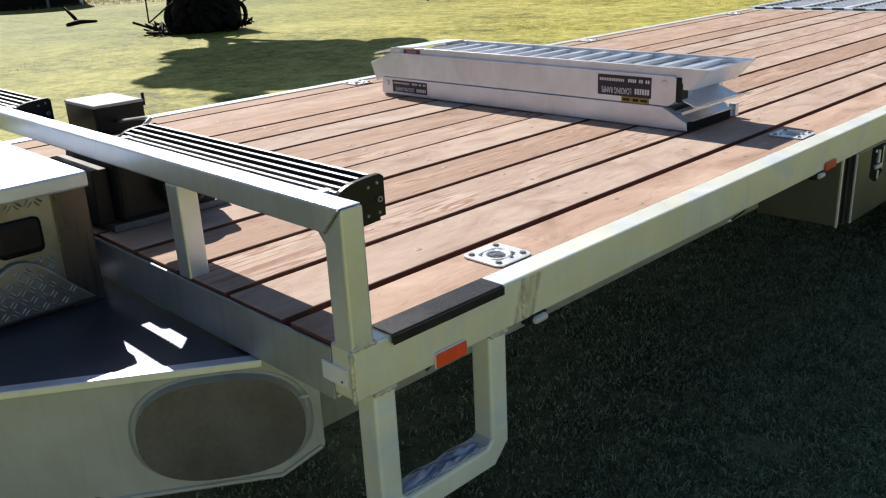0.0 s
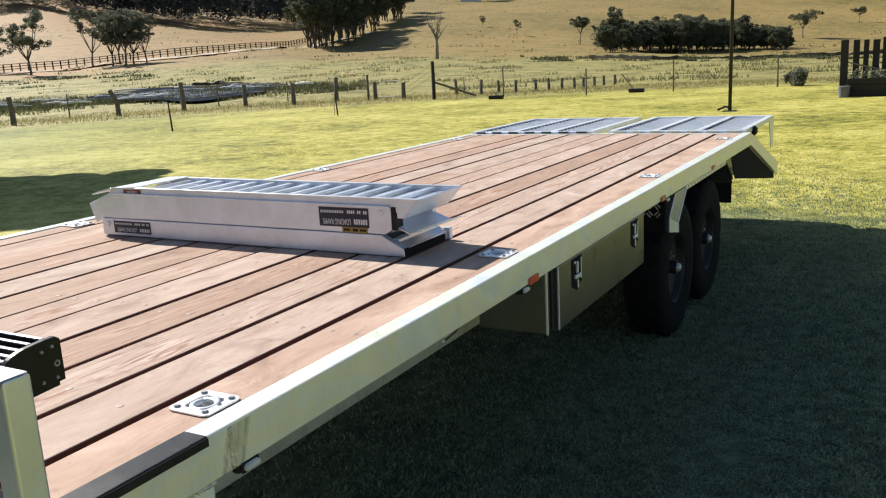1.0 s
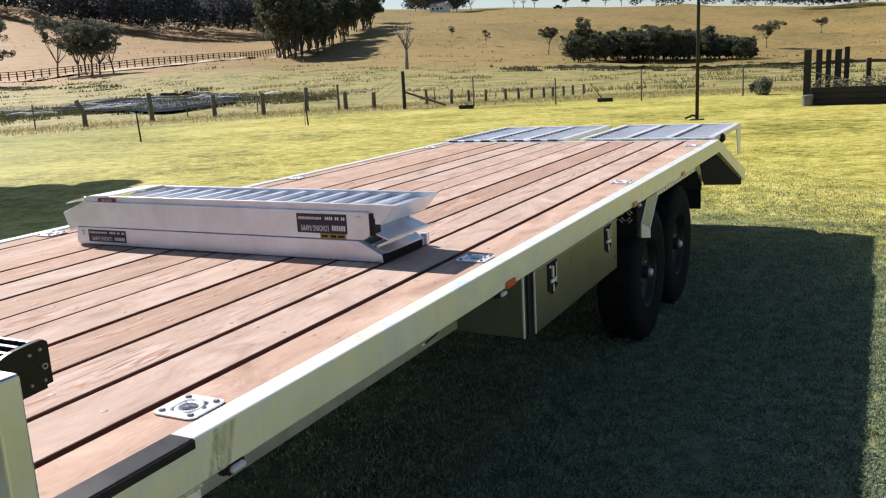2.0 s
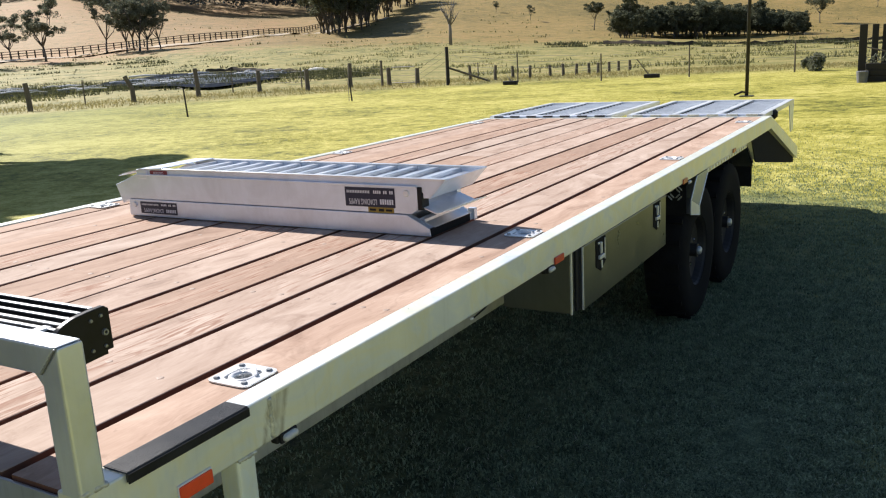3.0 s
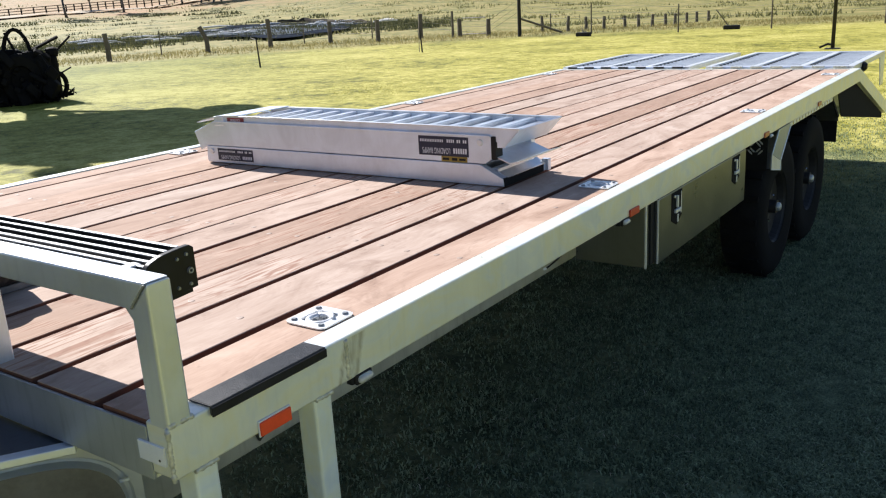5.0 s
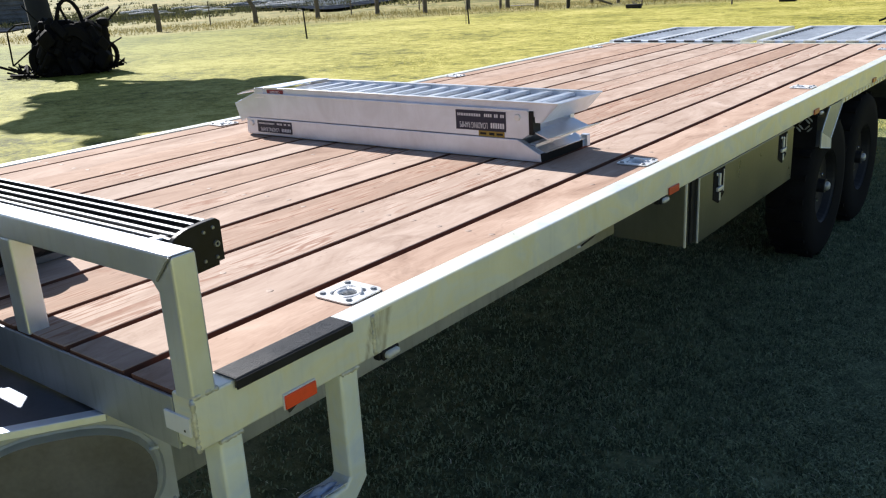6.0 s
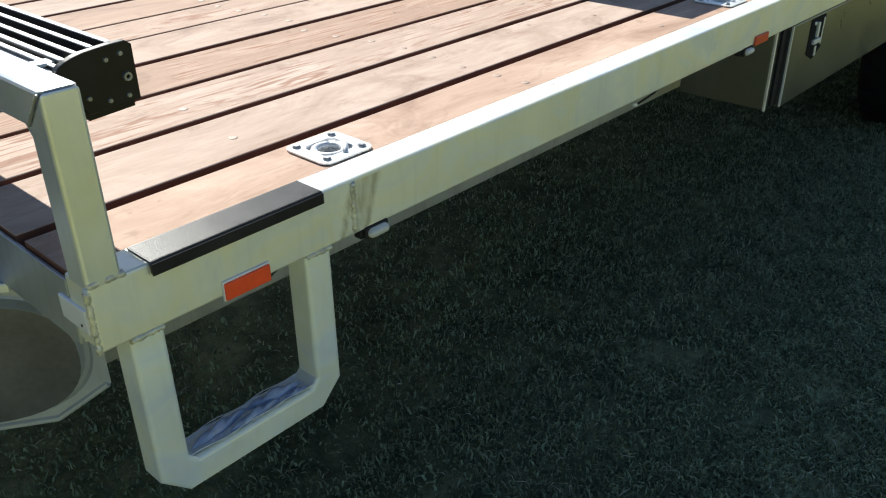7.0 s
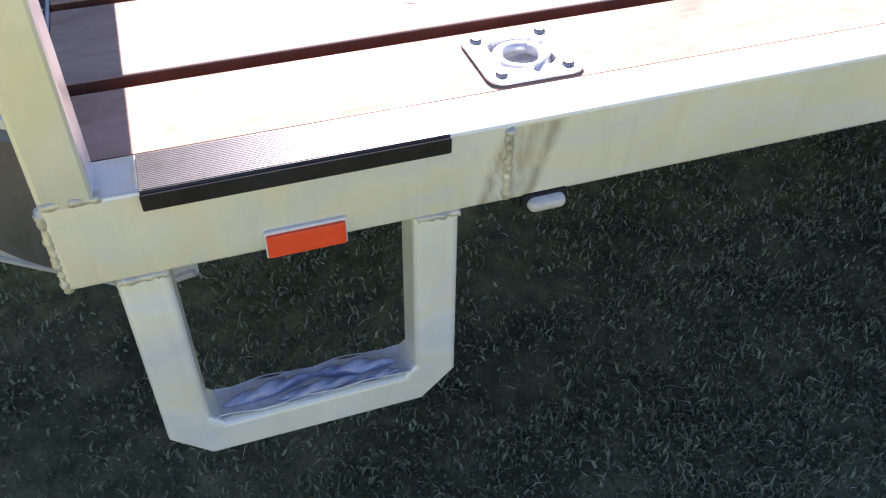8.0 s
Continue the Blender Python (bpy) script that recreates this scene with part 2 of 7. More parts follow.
def timber(name, figured):
    """Faded red hardwood: long grain, cathedral figure, bleached and stained patches."""
    m, t, b = nodes_of(name)
    info = t.nodes.new("ShaderNodeObjectInfo").outputs["Random"]
    geo = t.nodes.new("ShaderNodeNewGeometry").outputs["Position"]
    sh = t.nodes.new("ShaderNodeCombineXYZ")
    put(t, sh.inputs[1], calc(t, 'MULTIPLY', info, 57.0))
    put(t, sh.inputs[2], calc(t, 'MULTIPLY', info, 31.0))
    add = t.nodes.new("ShaderNodeVectorMath")
    t.links.new(geo, add.inputs[0])
    t.links.new(sh.outputs[0], add.inputs[1])

    def mapped(s):
        mp = t.nodes.new("ShaderNodeMapping")
        mp.inputs["Scale"].default_value = s
        t.links.new(add.outputs[0], mp.inputs["Vector"])
        return mp
    fine = noise_tex(t, mapped((150, 7.0, 150)), 1.0, 5, 0.65, 0.4)
    figure = noise_tex(t, mapped((16, 0.9, 16)), 1.0, 3, 0.5, 1.8)
    rings = calc(t, 'SINE', calc(t, 'MULTIPLY', figure, 42.0))
    patch = noise_tex(t, mapped((7.0, 3.0, 7.0)), 1.0, 6, 0.66, 0.9)
    smudge = noise_tex(t, mapped((11, 5.0, 11)), 1.0, 5, 0.7, 1.2)
    spot = noise_tex(t, mapped((34, 20, 34)), 1.0, 3, 0.6)
    tone = calc(t, 'ADD', calc(t, 'MULTIPLY', fine, 0.17), calc(t, 'MULTIPLY', patch, 0.83))
    col = ramp(t, tone, [(0.26, (0.19, 0.125, 0.095)), (0.40, (0.41, 0.30, 0.242)), (0.52, (0.49, 0.375, 0.312)), (0.70, (0.62, 0.50, 0.43))])
    each = ramp(t, info, [(0.0, (0.78, 0.71, 0.65)), (0.2, (1.0, 0.93, 0.87)), (0.4, (0.90, 0.92, 0.92)), (0.6, (1.0, 0.99, 0.97)), (0.8, (0.86, 0.79, 0.73)), (1.0, (1.0, 0.91, 0.82))])
    col = mix(t, 1.0, col, each, 'MULTIPLY')
    ringmask = calc(t, 'MULTIPLY', calc(t, 'SUBTRACT', calc(t, 'MULTIPLY', rings, 1.0), 0.05, True), calc(t, 'MULTIPLY', calc(t, 'SUBTRACT', patch, 0.44, True), 9.0, True), True)
    col = mix(t, calc(t, 'MULTIPLY', ringmask, figured), col, (0.24, 0.105, 0.06))
    col = mix(t, calc(t, 'MULTIPLY', calc(t, 'SUBTRACT', smudge, 0.55, True), 2.7, True), col, (0.19, 0.115, 0.08))
    col = mix(t, calc(t, 'MULTIPLY', calc(t, 'SUBTRACT', spot, 0.66, True), 4.0, True), col, (0.15, 0.085, 0.06))
    put(t, b.inputs["Base Color"], col)
    put(t, b.inputs["Roughness"], calc(t, 'ADD', calc(t, 'MULTIPLY', patch, 0.25), 0.65))
    b.inputs["Specular IOR Level"].default_value = 0.12
    bump(t, b, calc(t, 'ADD', fine, calc(t, 'MULTIPLY', spot, 0.5)), 0.22, 0.0014)
    return m


def foliage(name, dark, light, size=1.0, gloss=0.25, rough=0.55, thin=0.3, span=(0.2, 0.8)):
    """Leaf or blade: each its own tint, a waxy sheen, and light coming through."""
    m, t, b = nodes_of(name)
    isl = t.nodes.new("ShaderNodeNewGeometry").outputs["Random Per Island"]
    big = noise_tex(t, coords(t), 0.9 * size, 3)
    f = calc(t, 'ADD', calc(t, 'MULTIPLY', isl, 0.42), calc(t, 'MULTIPLY', big, 0.58))
    col = ramp(t, f, [(span[0], dark), (span[1], light)])
    put(t, b.inputs["Base Color"], col)
    b.inputs["Roughness"].default_value = rough
    b.inputs["Specular IOR Level"].default_value = gloss
    tl = t.nodes.new("ShaderNodeBsdfTranslucent")
    put(t, tl.inputs["Color"], col)
    mx = t.nodes.new("ShaderNodeMixShader")
    mx.inputs[0].default_value = thin
    t.links.new(b.outputs[0], mx.inputs[1])
    t.links.new(tl.outputs[0], mx.inputs[2])
    t.links.new(mx.outputs[0], t.nodes["Material Output"].inputs["Surface"])
    return m


def ground_material():
    """Mown lawn, then rank grass by the creek, then dry pasture on the hills."""
    m, t, b = nodes_of("paddock_grass")
    geo = t.nodes.new("ShaderNodeNewGeometry").outputs["Position"]
    off = t.nodes.new("ShaderNodeVectorMath")
    off.operation = 'SUBTRACT'
    off.inputs[1].default_value = (CX, CY, 0)
    t.links.new(geo, off.inputs[0])
    ln = t.nodes.new("ShaderNodeVectorMath")
    ln.operation = 'LENGTH'
    t.links.new(off.outputs[0], ln.inputs[0])
    far = ln.outputs["Value"]
    p = coords(t, "Position")
    wide = noise_tex(t, p, 0.02, 5, 0.6)
    mid = noise_tex(t, p, 0.30, 5, 0.6, 0.4)
    low = noise_tex(t, p, 2.4, 5, 0.65, 0.3)
    tuft = noise_tex(t, p, 17.0, 4, 0.7)
    blade = noise_tex(t, p, 110.0, 3, 0.7)
    turf = noise_tex(t, p, 7.0, 4, 0.7, 0.3)
    sward = noise_tex(t, p, 0.8, 5, 0.7, 0.5)
    f = calc(t, 'ADD', calc(t, 'ADD', calc(t, 'MULTIPLY', low, 0.26), calc(t, 'MULTIPLY', mid, 0.22)),
             calc(t, 'ADD', calc(t, 'ADD', calc(t, 'MULTIPLY', tuft, 0.20), calc(t, 'MULTIPLY', turf, 0.20)), calc(t, 'MULTIPLY', blade, 0.12)))
    g = calc(t, 'ADD', calc(t, 'ADD', calc(t, 'MULTIPLY', low, 0.30), calc(t, 'MULTIPLY', sward, 0.40)), calc(t, 'MULTIPLY', mid, 0.30))
    lawn = ramp(t, f, [(0.425, (0.075, 0.080, 0.014)), (0.465, (0.245, 0.235, 0.034)), (0.505, (0.38, 0.345, 0.066)), (0.555, (0.55, 0.49, 0.15))])
    rank = ramp(t, g, [(0.40, (0.085, 0.090, 0.028)), (0.47, (0.20, 0.19, 0.056)), (0.53, (0.285, 0.245, 0.084)), (0.60, (0.38, 0.31, 0.13))])
    dry = ramp(t, calc(t, 'ADD', calc(t, 'MULTIPLY', g, 0.75), calc(t, 'MULTIPLY', wide, 0.25)),
               [(0.38, (0.085, 0.070, 0.030)), (0.45, (0.20, 0.145, 0.056)), (0.52, (0.31, 0.20, 0.082)), (0.60, (0.37, 0.195, 0.10))])
    k1 = calc(t, 'MULTIPLY', calc(t, 'SUBTRACT', calc(t, 'ADD', far, calc(t, 'MULTIPLY', low, 4.0)), 36.0), 0.3, True)
    k1n = calc(t, 'MAXIMUM', k1, 0.0)
    k2 = calc(t, 'MULTIPLY', calc(t, 'SUBTRACT', calc(t, 'ADD', far, calc(t, 'MULTIPLY', mid, 60.0)), 142.0), 0.035, True)
    # greener grazed paddock to the east of the track, reddish dry slope under the forest
    sp = t.nodes.new("ShaderNodeSeparateXYZ")
    t.links.new(geo, sp.inputs[0])
    west = calc(t, 'ADD', calc(t, 'MULTIPLY', calc(t, 'SUBTRACT', calc(t, 'MULTIPLY', sp.outputs[0], -1.0), calc(t, 'MULTIPLY', sp.outputs[1], 0.78)), 0.03), calc(t, 'MULTIPLY', wide, 1.0), True)
    grazed = ramp(t, calc(t, 'ADD', calc(t, 'MULTIPLY', g, 0.75), calc(t, 'MULTIPLY', wide, 0.25)),
                  [(0.38, (0.050, 0.045, 0.016)), (0.45, (0.145, 0.115, 0.034)), (0.52, (0.255, 0.185, 0.056)), (0.60, (0.33, 0.21, 0.085))])
    dry = mix(t, west, grazed, dry)
    grove = calc(t, 'MULTIPLY', calc(t, 'SUBTRACT', calc(t, 'MULTIPLY', sp.outputs[0], -1.0), calc(t, 'MULTIPLY', sp.outputs[1], 0.75)), 0.07, True)
    lawn = mix(t, calc(t, 'MULTIPLY', grove, 0.9), lawn, mix(t, 1.0, lawn, (0.41, 0.52, 0.30), 'MULTIPLY'))
    col = mix(t, k1n, lawn, rank)
    col = mix(t, k2, col, dry)
    # greener sward round the yard, darkened to stand in for trailer shade, thinning outwards
    shade_green = ramp(t, f, [(0.40, (0.032, 0.050, 0.032)), (0.48, (0.115, 0.148, 0.084)), (0.58, (0.28, 0.31, 0.175))])
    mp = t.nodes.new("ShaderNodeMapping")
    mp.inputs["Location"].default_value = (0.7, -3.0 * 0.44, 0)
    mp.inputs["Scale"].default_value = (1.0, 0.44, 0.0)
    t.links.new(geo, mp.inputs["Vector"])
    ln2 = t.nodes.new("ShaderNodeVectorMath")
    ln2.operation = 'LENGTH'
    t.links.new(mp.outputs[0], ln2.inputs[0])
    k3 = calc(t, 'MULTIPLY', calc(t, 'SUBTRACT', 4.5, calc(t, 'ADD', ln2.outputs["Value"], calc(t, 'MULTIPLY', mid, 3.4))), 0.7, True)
    col = mix(t, k3, col, shade_green)
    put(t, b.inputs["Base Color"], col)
    b.inputs["Roughness"].default_value = 0.75
    b.inputs["Specular IOR Level"].default_value = 0.15
    bump(t, b, calc(t, 'ADD', calc(t, 'MULTIPLY', tuft, 0.5), low), 0.6, 0.05)
    return m


CX, CY = 1.1, -0.77
M_CHEQ = chequer()
M_TREADBAR = metal_sheet("worn_tread_bar", (0.42, 0.41, 0.39), 0.28, 0.85, 0.1)
M_WOOD = timber("faded_hardwood", 0.08)
M_WOODFIG = timber("faded_figured_hardwood", 0.75)
# red-brown plank sides, darkened so the deck gaps look deep in shade
M_WOODEDGE = plain("gap_shaded_plank_edge", (0.15, 0.062, 0.036), 0.8, 0.0, 0.35, 14, 0.001)
M_GROUND = ground_material()
M_LEAF = foliage("gum_leaves", (0.045, 0.053, 0.034), (0.185, 0.20, 0.125), 1.0, 0.12, 0.7)
# grey-blue distance haze mixed into the far leaf colour
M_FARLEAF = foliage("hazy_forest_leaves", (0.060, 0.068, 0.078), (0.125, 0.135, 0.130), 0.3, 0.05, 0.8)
M_LEAFGREY = foliage("grey_green_leaves", (0.065, 0.075, 0.055), (0.25, 0.265, 0.185), 1.0, 0.12, 0.7)
M_SCRUB = foliage("scrub_leaves", (0.030, 0.038, 0.020), (0.13, 0.135, 0.065), 1.0, 0.1, 0.7)
M_BLADE = foliage("lawn_blades", (0.098, 0.132, 0.086), (0.37, 0.455, 0.285), 12, 0.06, 0.6, 0.25, (0.30, 0.72))
M_STRAW = foliage("straw_blades", (0.34, 0.33, 0.25), (0.86, 0.84, 0.70), 6, 0.4, 0.5, 0.2)
M_RANK = foliage("rank_grass", (0.07, 0.085, 0.035), (0.30, 0.28, 0.12), 2, 0.2, 0.6, 0.35)
M_LAWNTUFT = foliage("lawn_tuft", (0.15, 0.16, 0.026), (0.41, 0.395, 0.080), 3, 0.12, 0.6, 0.4)
M_DRYTUFT = foliage("dry_tuft", (0.17, 0.155, 0.05), (0.40, 0.34, 0.14), 3, 0.2, 0.6, 0.4)
M_MUD = plain("creek_mud", (0.030, 0.036, 0.048), 0.7, 0.0, 0.9, 1.3, 0.03, fine=4.0)
M_MUD.node_tree.nodes["Principled BSDF"].inputs["Specular IOR Level"].default_value = 0.0
M_EARTH = plain("raw_earth_bank", (0.055, 0.042, 0.028), 0.95, 0.0, 0.5, 0.8, 0.05, fine=5.0)
M_POND = plain("shallow_water", (0.016, 0.020, 0.028), 0.30, 0.0, 0.8, 0.7, 0.05, fine=3.0)
M_ROAD = plain("gravel_track", (0.48, 0.40, 0.30), 0.95, 0.0, 0.2, 0.3, fine=4.0)

# ---------- mesh helpers ----------
WORLD = {}


def mesh_of(name, bm, material, smooth=False):
    me = bpy.data.meshes.new(name)
    bm.normal_update()
    bm.to_mesh(me)
    bm.free()
    me.materials.append(material)
    if smooth:
        me.polygons.foreach_set("use_smooth", [True] * len(me.polygons))
    return me


def root(name, x, y, z, label, category, group="", kind=""):
    e = new(name)
    e.location = (x, y, z)
    e.empty_display_size = 0.2
    WORLD[e.name] = Matrix.Translation((x, y, z))
    return tagged(e, label, category, group, kind)


def child(name, me, parent, m=Matrix(), label=""):
    """A mesh as a part of parent; m is its pose in the world."""
    ob = new(name, me)
    ob.parent = parent
    ob.matrix_parent_inverse = WORLD[parent.name].inverted()
    ob.matrix_basis = m
    WORLD[ob.name] = m.copy()
    return tagged(ob, label)


PLACE = [Matrix()]


def part(name, bm, material, parent, label="", smooth=False):
    bmesh.ops.transform(bm, matrix=PLACE[0], verts=bm.verts[:])
    return child(name, mesh_of(name, bm, material, smooth), parent, Matrix(), label)


def thing(name, bm, material, label, category, group="", kind="", smooth=False):
    ob = new(name, mesh_of(name, bm, material, smooth))
    WORLD[ob.name] = Matrix()
    return tagged(ob, label, category, group, kind)


def box(bm, lo, hi, bevel=0.0, m=None, seg=2):
    """A box between two corners, its edges rounded by bevel."""
    vs = [bm.verts.new((x, y, z)) for z in (lo[2], hi[2]) for y in (lo[1], hi[1]) for x in (lo[0], hi[0])]
    fs = [bm.faces.new([vs[i] for i in f]) for f in ((0, 2, 3, 1), (4, 5, 7, 6), (0, 1, 5, 4), (1, 3, 7, 5), (3, 2, 6, 7), (2, 0, 4, 6))]
    if m is not None:
        bmesh.ops.transform(bm, matrix=m, verts=vs)
    if bevel:
        es = list({e for f in fs for e in f.edges})
        bmesh.ops.bevel(bm, geom=es, offset=bevel, segments=seg, affect='EDGES', profile=0.5)
    return bm


def boxed(lo, hi, bevel=0.0, m=None, seg=2):
    return box(bmesh.new(), lo, hi, bevel, m, seg)


def prism(bm, outline, way, bevel=0.0):
    """A closed outline of 3D points pushed along way."""
    way = Vector(way)
    a = [bm.verts.new(p) for p in outline]
    b = [bm.verts.new(Vector(p) + way) for p in outline]
    n = len(a)
    fs = [bm.faces.new(a[::-1]), bm.faces.new(b)]
    fs += [bm.faces.new((a[i], a[(i + 1) % n], b[(i + 1) % n], b[i])) for i in range(n)]
    bmesh.ops.recalc_face_normals(bm, faces=fs)
    if bevel:
        es = list({e for f in fs for e in f.edges})
        bmesh.ops.bevel(bm, geom=es, offset=bevel, segments=2, affect='EDGES', profile=0.5)
    return bm


def tube(bm, points, radii, sides=8, caps=True):
    """A round bar through points; radii one number or one for each point."""
    pts = [Vector(p) for p in points]
    rs = radii if isinstance(radii, (list, tuple)) else [radii] * len(pts)
    rings, last = [], None
    for i, (p, r) in enumerate(zip(pts, rs)):
        d = (pts[min(i + 1, len(pts) - 1)] - pts[max(i - 1, 0)]).normalized()
        u = d.orthogonal().normalized() if last is None else (last - d * last.dot(d)).normalized()
        last = u
        w = d.cross(u)
        rings.append([bm.verts.new(p + (u * math.cos(a) + w * math.sin(a)) * r) for a in (2 * math.pi * k / sides for k in range(sides))])
    for a, b in zip(rings, rings[1:]):
        for k in range(sides):
            bm.faces.new((a[k], a[(k + 1) % sides], b[(k + 1) % sides], b[k]))
    if caps:
        bm.faces.new(rings[0][::-1])
        bm.faces.new(rings[-1])
    return bm


def lathe(bm, profile, axis_m, sides=32):
    """Profile of (radius, along) spun round the z axis of axis_m; closed if it ends where it starts."""
    rings = []
    for r, h in profile:
        rings.append([bm.verts.new(axis_m @ Vector((r * math.cos(a), r * math.sin(a), h))) for a in (2 * math.pi * k / sides for k in range(sides))])
    for a, b in zip(rings, rings[1:]):
        for k in range(sides):
            bm.faces.new((a[k], a[(k + 1) % sides], b[(k + 1) % sides], b[k]))
    return bm


def bead(bm, a, b, r, rng):
    """A lumpy weld from a to b."""
    a, b = Vector(a), Vector(b)
    n = max(8, int((b - a).length / (r * 0.7)))
    pts = [a.lerp(b, i / n) + Vector([rng.uniform(-0.18, 0.18) * r for _ in range(3)]) for i in range(n + 1)]
    tube(bm, pts, [r * (0.98 + rng.uniform(-0.25, 0.25)) for i in range(n + 1)], 8)
    return bm


def lettering(text, size, m, material, parent, name="lettering", depth=0.0004):
    """Words in the built-in font, centred at m, as a mesh."""
    cu = bpy.data.curves.new(name, 'FONT')
    cu.body, cu.size, cu.align_x, cu.align_y, cu.extrude = text, size, 'CENTER', 'CENTER', depth
    tmp = bpy.data.objects.new(name, cu)
    me = bpy.data.meshes.new_from_object(tmp)
    bpy.data.objects.remove(tmp)
    me.materials.clear()
    me.materials.append(material)
    return child(name, me, parent, PLACE[0] @ m)


# ---------- terrain ----------
DISTS = (36, 55, 80, 110, 150, 200, 270, 360, 480)
RISE = (
    (75, (-444, -275, -140, -10, 115, 300, 560, 830, 900)),
    (53, (-444, -275, -145, -5, 118, 320, 600, 850, 900)),
    (46, (-444, -270, -150, 10, 178, 330, 500, 620, 720)),
    (39, (-444, -260, -150, 30, 170, 235, 380, 540, 760)),
    (30, (-444, -290, -140, 0, 110, 270, 460, 600, 690)),
    (20, (-444, -300, -180, -90, 20, 140, 360, 540, 610)),
    (12, (-444, -320, -240, -150, -90, 0, 180, 400, 545)),
    (4, (-444, -340, -270, -200, -140, -70, 80, 290, 440)),
)
EYE_Z = 1.6


def slope_at(az, d):
    az = max(4, min(75, az))
    for (a1, r1), (a0, r0) in zip(RISE, RISE[1:]):
        if a0 <= az <= a1:
            k = (az - a0) / (a1 - a0)
            row = [u * k + v * (1 - k) for u, v in zip(r1, r0)]
            break
    return float(np.interp(d, DISTS, row)) / 10000


def ground_z(x, y):
    dx, dy = x - CX, y - CY
    d = math.hypot(dx, dy)
    if d < 36:
        return 0.0
    az = math.degrees(math.atan2(-dx, dy))
    s = slope_at(az, min(d, 480))
    z = EYE_Z + s * min(d, 480)
    if d > 480:
        z -= (d - 480) * 0.03
    away = max(0.0, max(az - 85, -6 - az)) / 30
    keep = max(0.0, 1 - away)
    return z * keep * min(1.0, (d - 36) / 8)


def at(az, d):
    a = radians(az)
    x, y = CX - d * math.sin(a), CY + d * math.cos(a)
    return Vector((x, y, ground_z(x, y)))


def build_ground():
    rng = random.Random(4)
    ds = [0.0] + [0.6 * 1.075 ** i for i in range(1, 118)]
    ds = [d for d in ds if d < 2600] + [3000.0]
    n = 220
    verts, faces = [(CX, CY, 0.0)], []
    for d in ds[1:]:
        for k in range(n):
            az = -180 + 360 * k / n
            a = radians(az)
            x, y = CX - d * math.sin(a), CY + d * math.cos(a)
            z = ground_z(x, y)
            if d > 38:
                z += (noise.noise(Vector((x * 0.05, y * 0.05, 0))) + 0.5 * noise.noise(Vector((x * 0.17, y * 0.17, 3)))) * min(1.2, (d - 38) * 0.006)
            elif d > 8:
                z += noise.noise(Vector((x * 0.25, y * 0.25, 9))) * 0.02
            verts.append((x, y, z))
    for k in range(n):
        faces.append((0, 1 + (k + 1) % n, 1 + k))
    for i in range(len(ds) - 2):
        for k in range(n):
            a, b = 1 + i * n + k, 1 + i * n + (k + 1) % n
            faces.append((a, b, b + n, a + n))
    me = bpy.data.meshes.new("ground")
    me.from_pydata(verts, [], faces)
    bm = bmesh.new()
    bm.from_mesh(me)
    bmesh.ops.recalc_face_normals(bm, faces=bm.faces[:])
    if bm.faces[0].normal.z < 0:
        bmesh.ops.reverse_faces(bm, faces=bm.faces[:])
    bm.to_mesh(me)
    bm.free()
    me.polygons.foreach_set("use_smooth", [True] * len(me.polygons))
    me.materials.append(M_GROUND)
    tagged(new("ground", me), "mown green lawn running into dry hill pasture", "ground", kind="structure")


build_ground()

# ---------- the trailer ----------
W, L, D = 2.468, 6.245, 0.95
trailer = root("flatbed_trailer", -W / 2, 3.4, 0, "long galvanised flatbed trailer with a faded timber deck", "trailer")
rng = random.Random(11)


def channel_side(x0, x1, y0, y1, z0, z1):
    return boxed((x0, y0, z0), (x1, y1, z1), 0.004)


